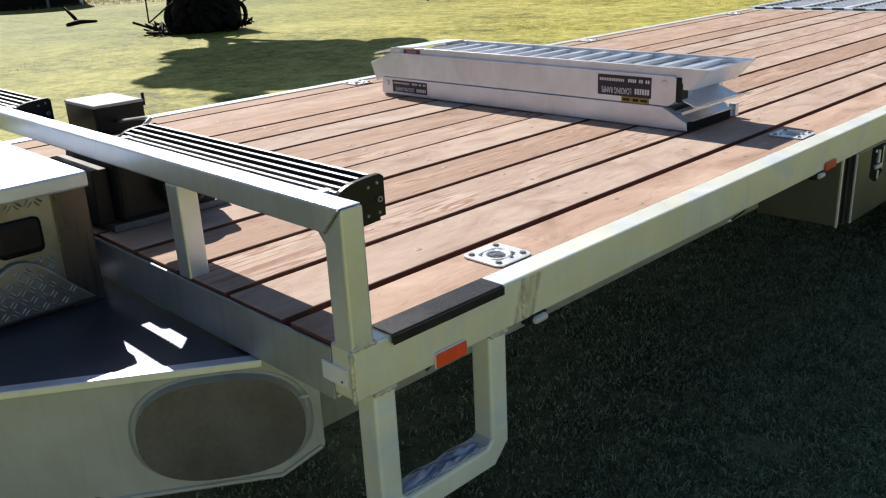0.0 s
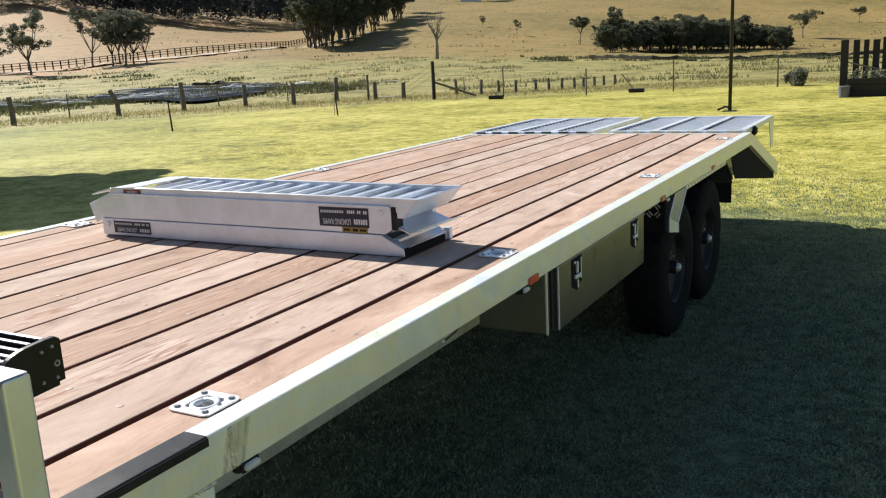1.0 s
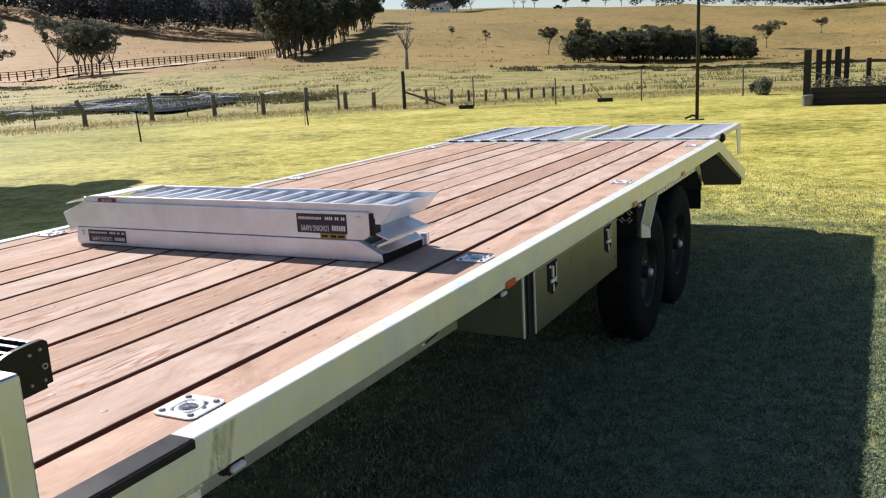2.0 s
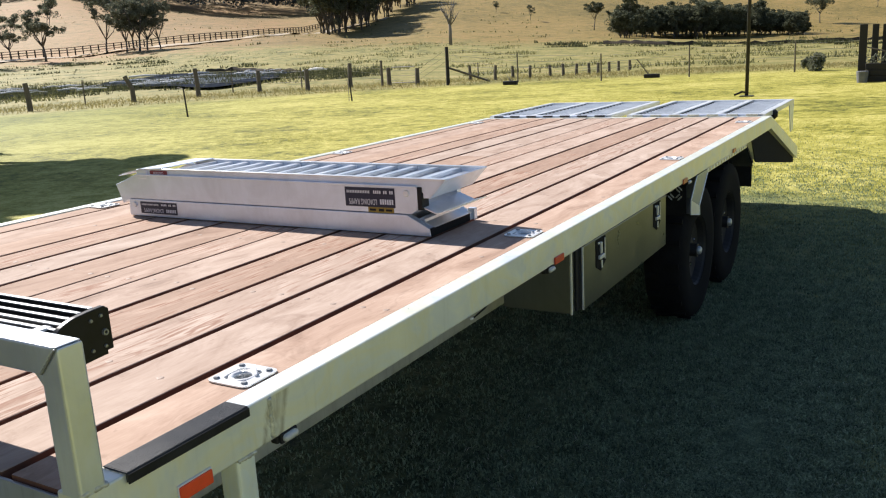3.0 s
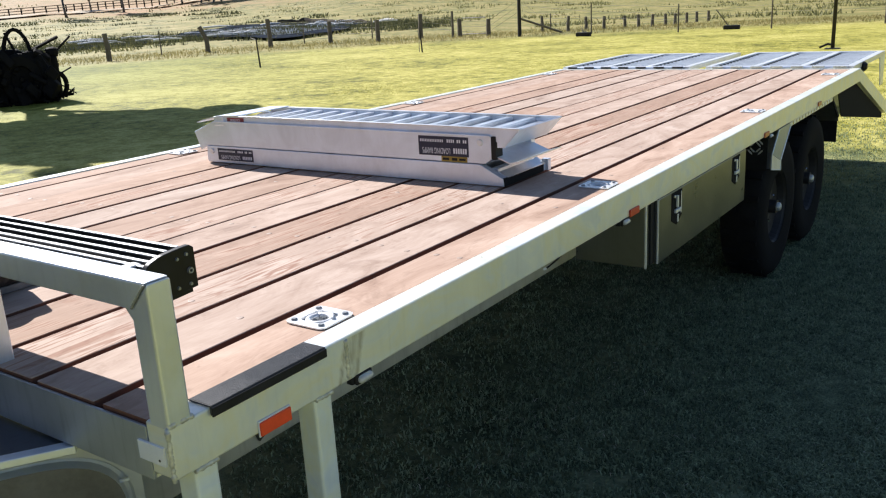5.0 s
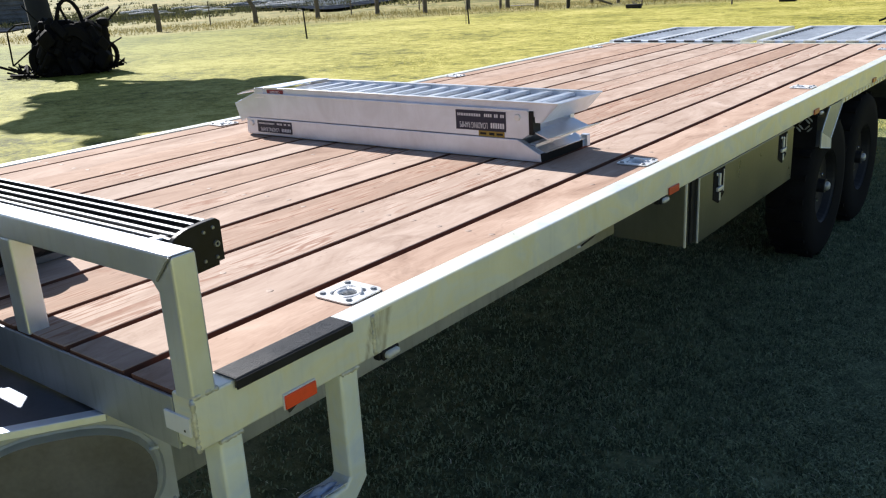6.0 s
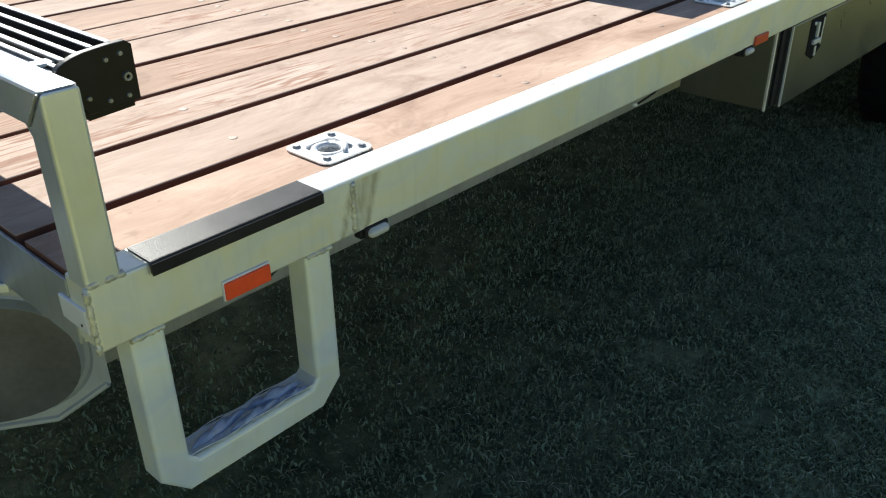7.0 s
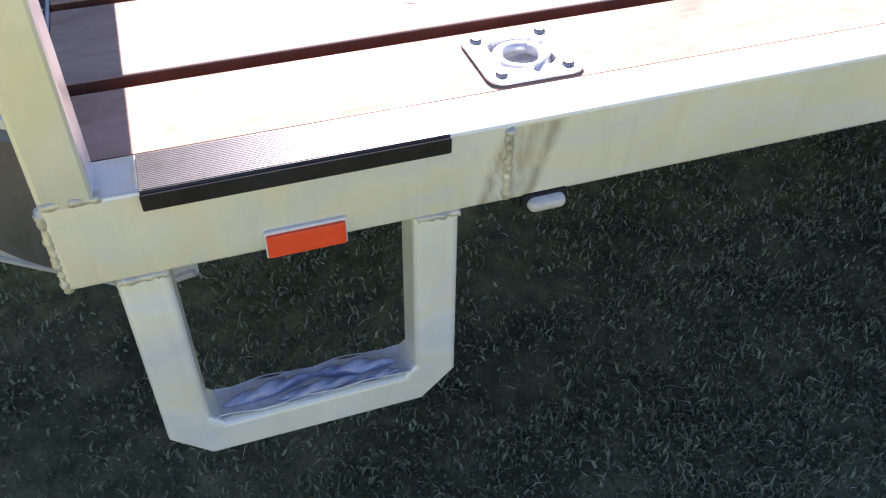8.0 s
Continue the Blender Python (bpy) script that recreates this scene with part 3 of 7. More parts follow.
def rails():
    part("side_rail", channel_side(-0.062, 0.0, 0.0, L, 0.854, D + 0.002), M_RAILSTAIN, trailer, "pale galvanised side rail with a bright top edge")
    part("side_rail", channel_side(-W, -W + 0.062, 0.0, L, 0.86, D + 0.002), M_RAIL, trailer)
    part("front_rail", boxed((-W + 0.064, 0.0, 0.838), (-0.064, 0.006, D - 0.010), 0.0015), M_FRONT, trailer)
    part("front_angle", boxed((-W + 0.064, 0.007, 0.838), (-0.064, 0.05, 0.846), 0.002), M_RAIL, trailer)
    part("rear_rail", channel_side(-W + 0.064, -0.064, L - 0.05, L, 0.86, D), M_RAIL, trailer)
    w = bmesh.new()
    bead(w, (0.0006, 0.4388, 0.858), (0.0006, 0.4388, D - 0.004), 0.0050, rng)
    part("weld", w, M_WELD, trailer, "lumpy vertical weld bead", True)
    w = bmesh.new()
    bead(w, (-0.004, -0.001, 0.852), (-0.004, -0.001, D), 0.0045, rng)
    part("weld", w, M_WELD, trailer, smooth=True)
    # chassis beams and bearers under the deck
    for x in (-0.425, -W + 0.425):
        part("chassis_beam", boxed((x - 0.015, 0.012, 0.545), (x + 0.015, 5.9, 0.834), 0.004), M_CHASSIS, trailer, "deep grey chassis beam")
    part("gusset", prism(bmesh.new(), [(-0.409, 0.47, 0.70), (-0.409, 0.53, 0.562), (-0.409, 0.74, 0.655), (-0.409, 0.74, 0.70)], (0.005, 0, 0)), M_DARKSTEEL, trailer, "dark steel gusset on the chassis beam")
    wire = part("wire_end", tube(bmesh.new(), [(-0.012, 1.45, 0.860), (-0.002, 1.38, 0.851), (0.002, 1.30, 0.846)], 0.0028, 6), M_BLACK, trailer, "loose end of black wire under the rail", True)
    part("tip", tube(bmesh.new(), [(0.002, 1.30, 0.846), (0.004, 1.285, 0.849)], 0.0035, 6), M_WHITE, wire, "pale bare tip")
    for i in range(11):
        y = 0.42 + i * 0.565
        part("bearer", boxed((-W + 0.066, y, 0.835), (-0.066, y + 0.05, 0.896), 0.003), M_CHASSIS, trailer)


def headboard():
    hb = part("headboard", prism(bmesh.new(), [(-W + 0.05, 0.0, 1.15), (-W + 0.001, 0.0, 1.203), (-0.001, 0.0, 1.203), (-0.05, 0.0, 1.15)], (0, 0.048, 0), 0.005), M_TUBE, trailer, "low galvanised tube headboard")
    for x in (-0.050, -0.594, -W + 0.544, -W):
        if -W < x < -0.05:
            part("post", boxed((x, 0.001, D - 0.006), (x + 0.05, 0.047, 1.151), 0.004), M_TUBE, hb)
        else:
            o, i = (x + 0.05, x) if x > -1 else (x, x + 0.05)
            part("post", prism(bmesh.new(), [(i, 0.0, D - 0.006), (o, 0.0, D - 0.006), (o, 0.0, 1.202), (i, 0.0, 1.1495)], (0, 0.048, 0), 0.0045), M_TUBE, hb)
    for x, s in ((-0.050, -1), (-W + 0.050, 1)):
        b = bmesh.new()
        prism(b, [(x, 0.004, 1.151), (x + s * 0.020, 0.004, 1.151), (x, 0.004, 1.128)], (0, 0.040, 0))
        part("gusset", b, M_TUBE, hb)
    for a, e in (((-0.046, -0.0005, 1.154), (-0.004, -0.0005, 1.199)), ((-W + 0.046, -0.0005, 1.154), (-W + 0.004, -0.0005, 1.199))):
        w = bmesh.new()
        bead(w, a, e, 0.0022, rng)
        part("mitre_weld", w, M_BOLT, hb, "burnt weld across the mitre", True)
    w = bmesh.new()
    bead(w, (-0.004, 0.002, D + 0.002), (-0.004, 0.052, D + 0.002), 0.0055, rng)
    part("weld", w, M_WELD, hb, smooth=True)


RING_X, RING_Y = (-0.127, -W + 0.117), (0.503, 1.937, 3.865, 5.810)


def holed_plank(lo, hi, lo2, hi2, y0, y1, z0, z1, rx):
    """An edge plank with a square cut-out under each lashing plate."""
    b = bmesh.new()
    ys = [y0] + [r + k for r in RING_Y for k in (-0.042, 0.042)] + [y1]
    grid = []
    for y in ys:
        f = (y - y0) / (y1 - y0)
        xs = (lo + (lo2 - lo) * f, rx - 0.042, rx + 0.042, hi + (hi2 - hi) * f)
        grid.append([(b.verts.new((x, y, z1)), b.verts.new((x, y, z0))) for x in xs])

    def solid(i, j):
        return 0 <= i < len(ys) - 1 and 0 <= j < 3 and not (j == 1 and i % 2 == 1)
    for i in range(len(ys) - 1):
        for j in range(3):
            if not solid(i, j):
                continue
            q = (grid[i][j], grid[i][j + 1], grid[i + 1][j + 1], grid[i + 1][j])
            b.faces.new([v[0] for v in q])
            b.faces.new([v[1] for v in q[::-1]])
            for (u, v), other in (((q[0], q[1]), (i - 1, j)), ((q[1], q[2]), (i, j + 1)), ((q[2], q[3]), (i + 1, j)), ((q[3], q[0]), (i, j - 1))):
                if not solid(*other):
                    b.faces.new((u[0], u[1], v[1], v[0]))
    bmesh.ops.recalc_face_normals(b, faces=b.faces[:])
    return b


def planks():
    cuts = [-0.064, -0.206, -0.411, -0.609, -0.815, -1.022, -1.205, -1.425, -1.630, -1.825, -2.025, -2.262, -W + 0.064]
    gaps = [0.007, 0.029, 0.019, 0.018, 0.023, 0.022, 0.010, 0.024, 0.016, 0.017, 0.012, 0.018, 0.004]
    skew = 0.050
    screw = bmesh.new()
    lathe(screw, [(0.0001, 0.0006), (0.006, 0.0008), (0.0085, 0.0002), (0.0095, -0.001)], Matrix(), 10)
    screw = mesh_of("screw", screw, M_SCREW)
    y0, y1 = 0.008, L - 0.053
    for i in range(12):
        hi, lo = cuts[i] - gaps[i] / 2, cuts[i + 1] + gaps[i + 1] / 2
        hi2, lo2 = hi - (skew if i else 0), lo - (skew if i < 11 else 0)
        up = rng.uniform(-0.003, 0.0015)
        z0, z1 = 0.898, D - 0.002 + up
        if i in (0, 11):
            b = holed_plank(lo, hi, lo2, hi2, y0, y1, z0, z1, RING_X[0] if i == 0 else RING_X[1])
        else:
            b = prism(bmesh.new(), [(lo, y0, z0), (hi, y0, z0), (hi2, y1, z0), (lo2, y1, z0)], (0, 0, z1 - z0), 0.002)
        if i == 6:
            # two lengths meeting end to end
            fj = (3.84 - y0) / (y1 - y0)
            la, ha = lo + (lo2 - lo) * fj, hi + (hi2 - hi) * fj
            b.free()
            b = bmesh.new()
            prism(b, [(lo, y0, z0), (hi, y0, z0), (ha, 3.838, z0), (la, 3.838, z0)], (0, 0, z1 - z0), 0.002)
            rest = prism(bmesh.new(), [(la, 3.845, z0), (ha, 3.845, z0), (hi2, y1, z0), (lo2, y1, z0)], (0, 0, z1 - z0 - 0.001), 0.002)
            rest.normal_update()
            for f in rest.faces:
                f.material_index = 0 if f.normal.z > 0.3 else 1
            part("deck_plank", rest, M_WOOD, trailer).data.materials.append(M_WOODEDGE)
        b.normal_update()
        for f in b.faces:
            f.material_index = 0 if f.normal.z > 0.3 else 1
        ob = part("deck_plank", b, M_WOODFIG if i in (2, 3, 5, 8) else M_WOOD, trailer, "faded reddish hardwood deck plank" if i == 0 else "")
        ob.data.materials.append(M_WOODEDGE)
        for k in range(11):
            y = 0.44 + k * 0.565 + rng.uniform(-0.02, 0.02)
            if i == 0 and k == 0:
                continue
            f = (y - y0) / (y1 - y0)
            a, c = lo + (lo2 - lo) * f, hi + (hi2 - hi) * f
            for q in ((0.22, 0.78) if k % 3 == 1 else (rng.uniform(0.35, 0.65),)):
                child("screw", screw, ob, Matrix.Translation((a + (c - a) * q, y + rng.uniform(-0.01, 0.01), z1 + 0.0004)))


def ring_plates():
    """Recessed lashing ring in a square zinc plate with four bolts."""
    def plate_mesh():
        b = bmesh.new()
        h, c = 0.056, 0.017
        sq = []
        for sx, sy in ((1, 1), (-1, 1), (-1, -1), (1, -1)):
            for k in range(4):
                a = math.atan2(sy, sx) - math.pi / 4 + k * math.pi / 6
                sq.append((sx * (h - c) + c * math.cos(a), sy * (h - c) + c * math.sin(a)))
        n = len(sq)
        top = [b.verts.new((x, y, 0.003)) for x, y in sq]
        low = [b.verts.new((x, y, 0.0)) for x, y in sq]
        hole = [b.verts.new((0.040 * math.cos(math.atan2(y, x)), 0.040 * math.sin(math.atan2(y, x)), 0.003)) for x, y in sq]
        cup = [b.verts.new((v.co.x * 0.9, v.co.y * 0.9, -0.018)) for v in hole]
        inn = [b.verts.new((v.co.x * 0.5, v.co.y * 0.5, -0.018)) for v in hole]
        drain = [b.verts.new((v.co.x * 0.48, v.co.y * 0.48, -0.035)) for v in hole]
        for i in range(n):
            j = (i + 1) % n
            for p, q in ((low, top), (top, hole), (hole, cup), (cup, inn), (inn, drain)):
                b.faces.new((p[i], p[j], q[j], q[i]))
        return mesh_of("lashing_plate", b, M_ZINC)
    plate = plate_mesh()
    b = bmesh.new()
    pts = [(0.0265 * math.cos(a), 0.0265 * math.sin(a), -0.004) for a in (radians(360 * k / 24) for k in range(25))]
    tube(b, pts, 0.0072, 8)
    tube(b, [(-0.03, -0.027, 0.001), (0.03, -0.027, 0.001)], 0.0055, 8)
    ringm = mesh_of("ring", b, M_ZINC, True)
    b = bmesh.new()
    lathe(b, [(0.0001, 0.0075), (0.0055, 0.0075), (0.0075, 0.005), (0.0075, 0.003)], Matrix(), 8)
    boltm = mesh_of("bolt", b, M_BOLT)
    for x in RING_X:
        for y in RING_Y:
            turn = rng.uniform(-4, 4)
            base = pose(x, y, D - 0.0005, 0, 0, turn)
            p = child("lashing_plate", plate, trailer, base, "square zinc lashing ring plate")
            child("ring", ringm, p, base @ pose(0, 0, 0, 0, 0, 140))
            for sx in (-1, 1):
                for sy in (-1, 1):
                    child("bolt", boltm, p, base @ Matrix.Translation((sx * 0.039, sy * 0.039, 0)))


def step():
    x0, x1 = -0.056, -0.003
    y0, y1, z0 = 0.040, 0.389, 0.553
    t, c = 0.051, 0.043
    out = [(x0, y0, 0.852), (x0, y0, z0 + c), (x0, y0 + c, z0), (x0, y1 - c, z0), (x0, y1, z0 + c), (x0, y1, 0.852),
           (x0, y1 - t, 0.852), (x0, y1 - t, z0 + t + 0.014), (x0, y1 - t - 0.014, z0 + t), (x0, y0 + t + 0.014, z0 + t), (x0, y0 + t, z0 + t + 0.014), (x0, y0 + t, 0.852)]
    b = bmesh.new()
    n = len(out)
    a = [b.verts.new(p) for p in out]
    e = [b.verts.new((x1, p[1], p[2])) for p in out]
    for i in range(n):
        j = (i + 1) % n
        b.faces.new((a[i], a[j], e[j], e[i]))
    for v, flip in ((a, True), (e, False)):
        quads = [(0, 1, 10, 11), (1, 2, 9, 10), (2, 3, 8, 9), (3, 4, 7, 8), (4, 5, 6, 7)]
        for q in quads:
            b.faces.new([v[i] for i in (q[::-1] if flip else q)])
    bmesh.ops.recalc_face_normals(b, faces=b.faces[:])
    es = [k for k in b.edges if len(k.link_faces) == 2 and k.calc_face_angle(0) > 1.0]
    bmesh.ops.bevel(b, geom=es, offset=0.007, segments=3, affect='EDGES', profile=0.5)
    st = part("step", b, M_STEP, trailer, "galvanised square tube step loop")
    for y in (y0, y1 - t):
        w = bmesh.new()
        bead(w, (x1, y + 0.002, 0.851), (x1, y + t, 0.851), 0.0048, rng)
        part("weld", w, M_WELD, st, smooth=True)
    # loose plastic wrap left on the tread: a pale sheet with long puffed folds
    zt = z0 + t + 0.001
    ya, yb = y0 + t + 0.006, y1 - t - 0.006
    b = bmesh.new()
    rows, n, w = [], 60, 8
    for i in range(n + 1):
        u = i / n
        row = []
        for j in range(w + 1):
            q = 2 * j / w - 1
            x = -0.0295 + 0.0225 * q + 0.0012 * math.sin(u * 31 + q * 2)
            lift = 0.0012 + 0.0016 * abs(noise.noise(Vector((x * 160, u * 11, 3.0)))) + 0.003 * max(0.0, abs(q) - 0.8) / 0.2
            row.append(b.verts.new((x, ya + (yb - ya) * u, zt + lift)))
        rows.append(row)
    for p, r in zip(rows, rows[1:]):
        for j in range(w):
            b.faces.new((p[j], p[j + 1], r[j + 1], r[j]))
    part("wrap_sheet", b, M_CORD, st, "crinkled pale plastic wrap along the tread", True)
    for u0, u1, xa, xb, half, tall in ((0.03, 0.52, -0.026, -0.042, 0.0105, 0.012), (0.30, 0.74, -0.015, -0.021, 0.0085, 0.010), (0.50, 0.96, -0.040, -0.030, 0.0105, 0.012), (0.76, 0.97, -0.016, -0.014, 0.006, 0.006)):
        b, rows, n, w = bmesh.new(), [], 26, 8
        for i in range(n + 1):
            k = i / n
            swell = math.sin(math.pi * k) ** 0.7
            row = []
            for j in range(w + 1):
                q = 2 * j / w - 1
                x = xa + (xb - xa) * k + half * swell * q + 0.001
                dome = tall * swell * (1 - q * q) ** 0.6 * (1 + 0.22 * math.sin(k * 17 + q * 3))
                row.append(b.verts.new((x, ya + (yb - ya) * (u0 + (u1 - u0) * k), zt + 0.0028 + dome)))
            rows.append(row)
        for p, r in zip(rows, rows[1:]):
            for j in range(w):
                b.faces.new((p[j], p[j + 1], r[j + 1], r[j]))
        part("wrap_fold", b, M_WRAP, st, "blue-tinted puffed fold of the wrap", True)
    for side in (0, 1):
        b = bmesh.new()
        tube(b, [(-0.0295 + (0.022 if side else -0.022) * (1 - 0.10 * math.sin(i * 0.55 + side)), ya + (yb - ya) * i / 30, zt + 0.004 + 0.003 * abs(math.sin(i * 0.21 + side))) for i in range(31)], 0.0009, 6)
        part("wrap_hem", b, M_CORD, st, smooth=True)


def strip():
    b = bmesh.new()
    prism(b, [(-0.054, 0.085, D + 0.003), (-0.054, 0.085, D + 0.0055), (0.004, 0.085, D + 0.0055), (0.0055, 0.085, D + 0.003), (0.0055, 0.085, D - 0.011), (0.001, 0.085, D - 0.013), (0.001, 0.085, D + 0.003)], (0, 0.289, 0))
    s = part("rubber_edging", b, M_TREADTAPE, trailer, "ribbed grey rubber strip on the deck corner")
    for i in range(20):
        x = -0.0525 + i * 0.0028
        r = boxed((x, 0.087, D + 0.0053), (x + 0.0021, 0.372, D + 0.0060))
        part("rib", r, M_TREADTAPE, s)
    part("nosing", boxed((0.0052, 0.084, D - 0.015), (0.0085, 0.375, D + 0.003), 0.0015), M_RUBBER, s, "black rubber nosing")


def markers():
    b = boxed((0.002, 0.186, 0.8485), (0.0075, 0.265, 0.876), 0.002)
    m = part("reflector", b, M_ORANGE, trailer, "bright orange rectangular reflector")
    part("backing", boxed((0.0, 0.1845, 0.847), (0.004, 0.2665, 0.879), 0.001), M_WHITE, m)
    for y, mat in ((1.905, M_REDDISH), (3.61, M_AMBER), (4.82, M_AMBER)):
        part("reflector", boxed((0.001, y, 0.853), (0.007, y + 0.08, 0.878), 0.002), mat, trailer)
    for y in (0.466, 1.852, 3.71):
        lens = boxed((-0.004, y - 0.003, 0.8375), (0.0145, y + 0.041, 0.8545), 0.0082, None, 5)
        lp = part("side_lamp", lens, M_LENS, trailer, "small clear oval side lamp", True)
        part("rim", boxed((-0.004, y - 0.007, 0.8345), (0.004, y + 0.045, 0.8575), 0.0035, None, 3), M_RUBBER, lp, "black rubber rim")
        part("base", boxed((-0.022, y - 0.012, 0.835), (-0.004, y + 0.048, 0.8530), 0.003), M_RUBBER, lp)
    pl = part("name_plate", boxed((-0.088, -0.004, 0.876), (-0.018, 0.0015, 0.912), 0.0012), M_NAMEPLATE, trailer, "blank pale plate")
    part("rivet", boxed((-0.034, -0.0055, 0.884), (-0.030, -0.003, 0.888), 0.001), M_DARKSTEEL, pl)


def light_bar(x0, x1):
    """LED bar: finned arched housing between two bolted end caps."""
    m = (x0 + x1) / 2
    back, front, z0, z1 = 0.150, 0.056, 1.140, 1.214
    arch = []
    for i in range(9):
        a = radians(90 * i / 8)
        arch.append((back - 0.012 - (back - 0.012 - front) * math.sin(a), z0 + 0.052 + (z1 - z0 - 0.052) * math.cos(a)))
    prof = [(back, z0 + 0.004), (back, z1 - 0.006), (back - 0.008, z1)] + arch + [(front, z0 + 0.035), (front + 0.03, z0)]
    bar = part("light_bar", prism(bmesh.new(), [(x0 + 0.012, y, z - 0.014) for y, z in prof], (x1 - x0 - 0.024, 0, 0)), M_BLACK, trailer, "black finned LED light bar")
    for i in range(6):
        k = 0.5 + i * 1.5
        j = int(k)
        w_ = k - j
        p = [arch[j][q] * (1 - w_) + arch[min(j + 1, 8)][q] * w_ for q in (0, 1)]
        fin = boxed((x0 + 0.012, p[0] - 0.0031, p[1] - 0.022), (x1 - 0.012, p[0] + 0.0031, p[1] + 0.003), 0.001)
        part("fin", fin, M_BLACK, bar)
        part("bright_edge", boxed((x0 + 0.0125, p[0] - 0.0034, p[1] + 0.0022), (x1 - 0.0125, p[0] + 0.0034, p[1] + 0.0042), 0.0006), M_BARFIN, bar, "thin bright fin edge")
    for x in (x0, x1 - 0.012):
        c = part("end_cap", prism(bmesh.new(), [(x, y + (0.004 if y > 0.1 else -0.003), z + (0.004 if z > 1.17 else -0.003)) for y, z in prof], (0.012, 0, 0), 0.0015), M_BLACK, bar)
    for y, z in ((0.136, 1.204), (0.116, 1.200), (0.112, 1.149), (0.138, 1.150), (0.086, 1.158)):
        bb = bmesh.new()
        lathe(bb, [(0.0001, 0.003), (0.0028, 0.003), (0.0035, 0.0)], pose(x1, y, z, 0, 90, 0), 8)
        part("cap_screw", bb, M_BOLT, bar)
    bb = bmesh.new()
    lathe(bb, [(0.0025, 0.002), (0.003, 0.004), (0.0055, 0.004), (0.0062, 0.0)], pose(x1, 0.140, 1.174, 0, 90, 0), 12)
    part("pivot_bolt", bb, M_BOLT, bar)
    part("lens", boxed((x0 + 0.02, back, z0 + 0.008), (x1 - 0.02, back + 0.004, z1 - 0.012), 0.001), M_LENS, bar)
    for x in (x0 + 0.03, x1 - 0.05):
        part("bracket", boxed((x, 0.03, 1.199), (x + 0.02, 0.075, 1.2035), 0.001), M_ZINC, bar)


def winch():
    w = root("electric_winch", -1.22, 0.26, D, "black electric winch with a control box behind the headboard", "winch")
    part("base", boxed((-1.62, 0.035, D), (-0.975, 0.36, D + 0.02), 0.003), M_PLATE, w, "dark grey steel mounting plate")
    part("housing", boxed((-1.245, 0.055, D + 0.02), (-0.960, 0.325, 1.140), 0.018, None, 3), M_BLACK, w)
    # black plate added out of sight to trim the sun patch on the nose
    part("sun_block_plate", boxed((-1.26, 0.012, D + 0.02), (-1.0, 0.054, 1.110), 0.004), M_BLACK, w)
    bm = bmesh.new()
    lathe(bm, [(0.0001, 0), (0.05, 0.0), (0.062, 0.008), (0.062, 0.05)], pose(-0.905, 0.21, 1.05, 0, -90, 0), 28)
    part("motor", bm, M_BLACK, w, smooth=False)
    bm = bmesh.new()
    lathe(bm, [(0.0001, 0), (0.078, 0.0), (0.082, 0.02), (0.082, 0.17), (0.06, 0.19), (0.0001, 0.19)], pose(-1.40, 0.25, 1.04, 0, -90, 0), 28)
    part("gearbox", bm, M_BLACK, w)
    bm = bmesh.new()
    lathe(bm, [(0.032, 0), (0.075, 0.0), (0.075, 0.008), (0.032, 0.008), (0.032, 0.26), (0.075, 0.26), (0.075, 0.268), (0.032, 0.268)], pose(-1.135, 0.25, 1.045, 0, -90, 0), 28)
    part("drum", bm, M_DARKSTEEL, w)
    bm = bmesh.new()
    pts = []
    for i in range(230):
        a = i * 2 * math.pi / 18
        pts.append((-1.15 - 0.24 * i / 230, 0.25 + 0.044 * math.cos(a), 1.045 + 0.044 * math.sin(a)))
    tube(bm, pts, 0.008, 6)
    part("rope", bm, M_ROPE, w, "dark red winch rope", True)
    cb = part("control_box", boxed((-1.575, 0.195, 1.115), (-1.368, 0.345, 1.200), 0.006), M_BLACK, w, "square black control box")
    # lid coloured pale to stand in for sun glare on the black box
    part("lid", boxed((-1.5755, 0.1945, 1.194), (-1.3675, 0.3455, 1.2035), 0.003), M_LID, cb)
    part("latch", boxed((-1.377, 0.343, 1.183), (-1.369, 0.351, 1.22), 0.002), M_BLACK, cb)
    for x in (-1.57, -1.40):
        part("support", boxed((x, 0.2, D + 0.014), (x + 0.02, 0.32, 1.116), 0.002), M_DARKSTEEL, w)
    bm = bmesh.new()
    tube(bm, [(-1.368, 0.26, 1.15), (-1.16, 0.24, 1.185), (-1.05, 0.2, 1.205), (-0.95, 0.16, 1.218), (-0.935, 0.13, 1.205), (-0.92, 0.11, 1.16)], 0.005, 8)
    part("cable", bm, M_LID, w, smooth=True)


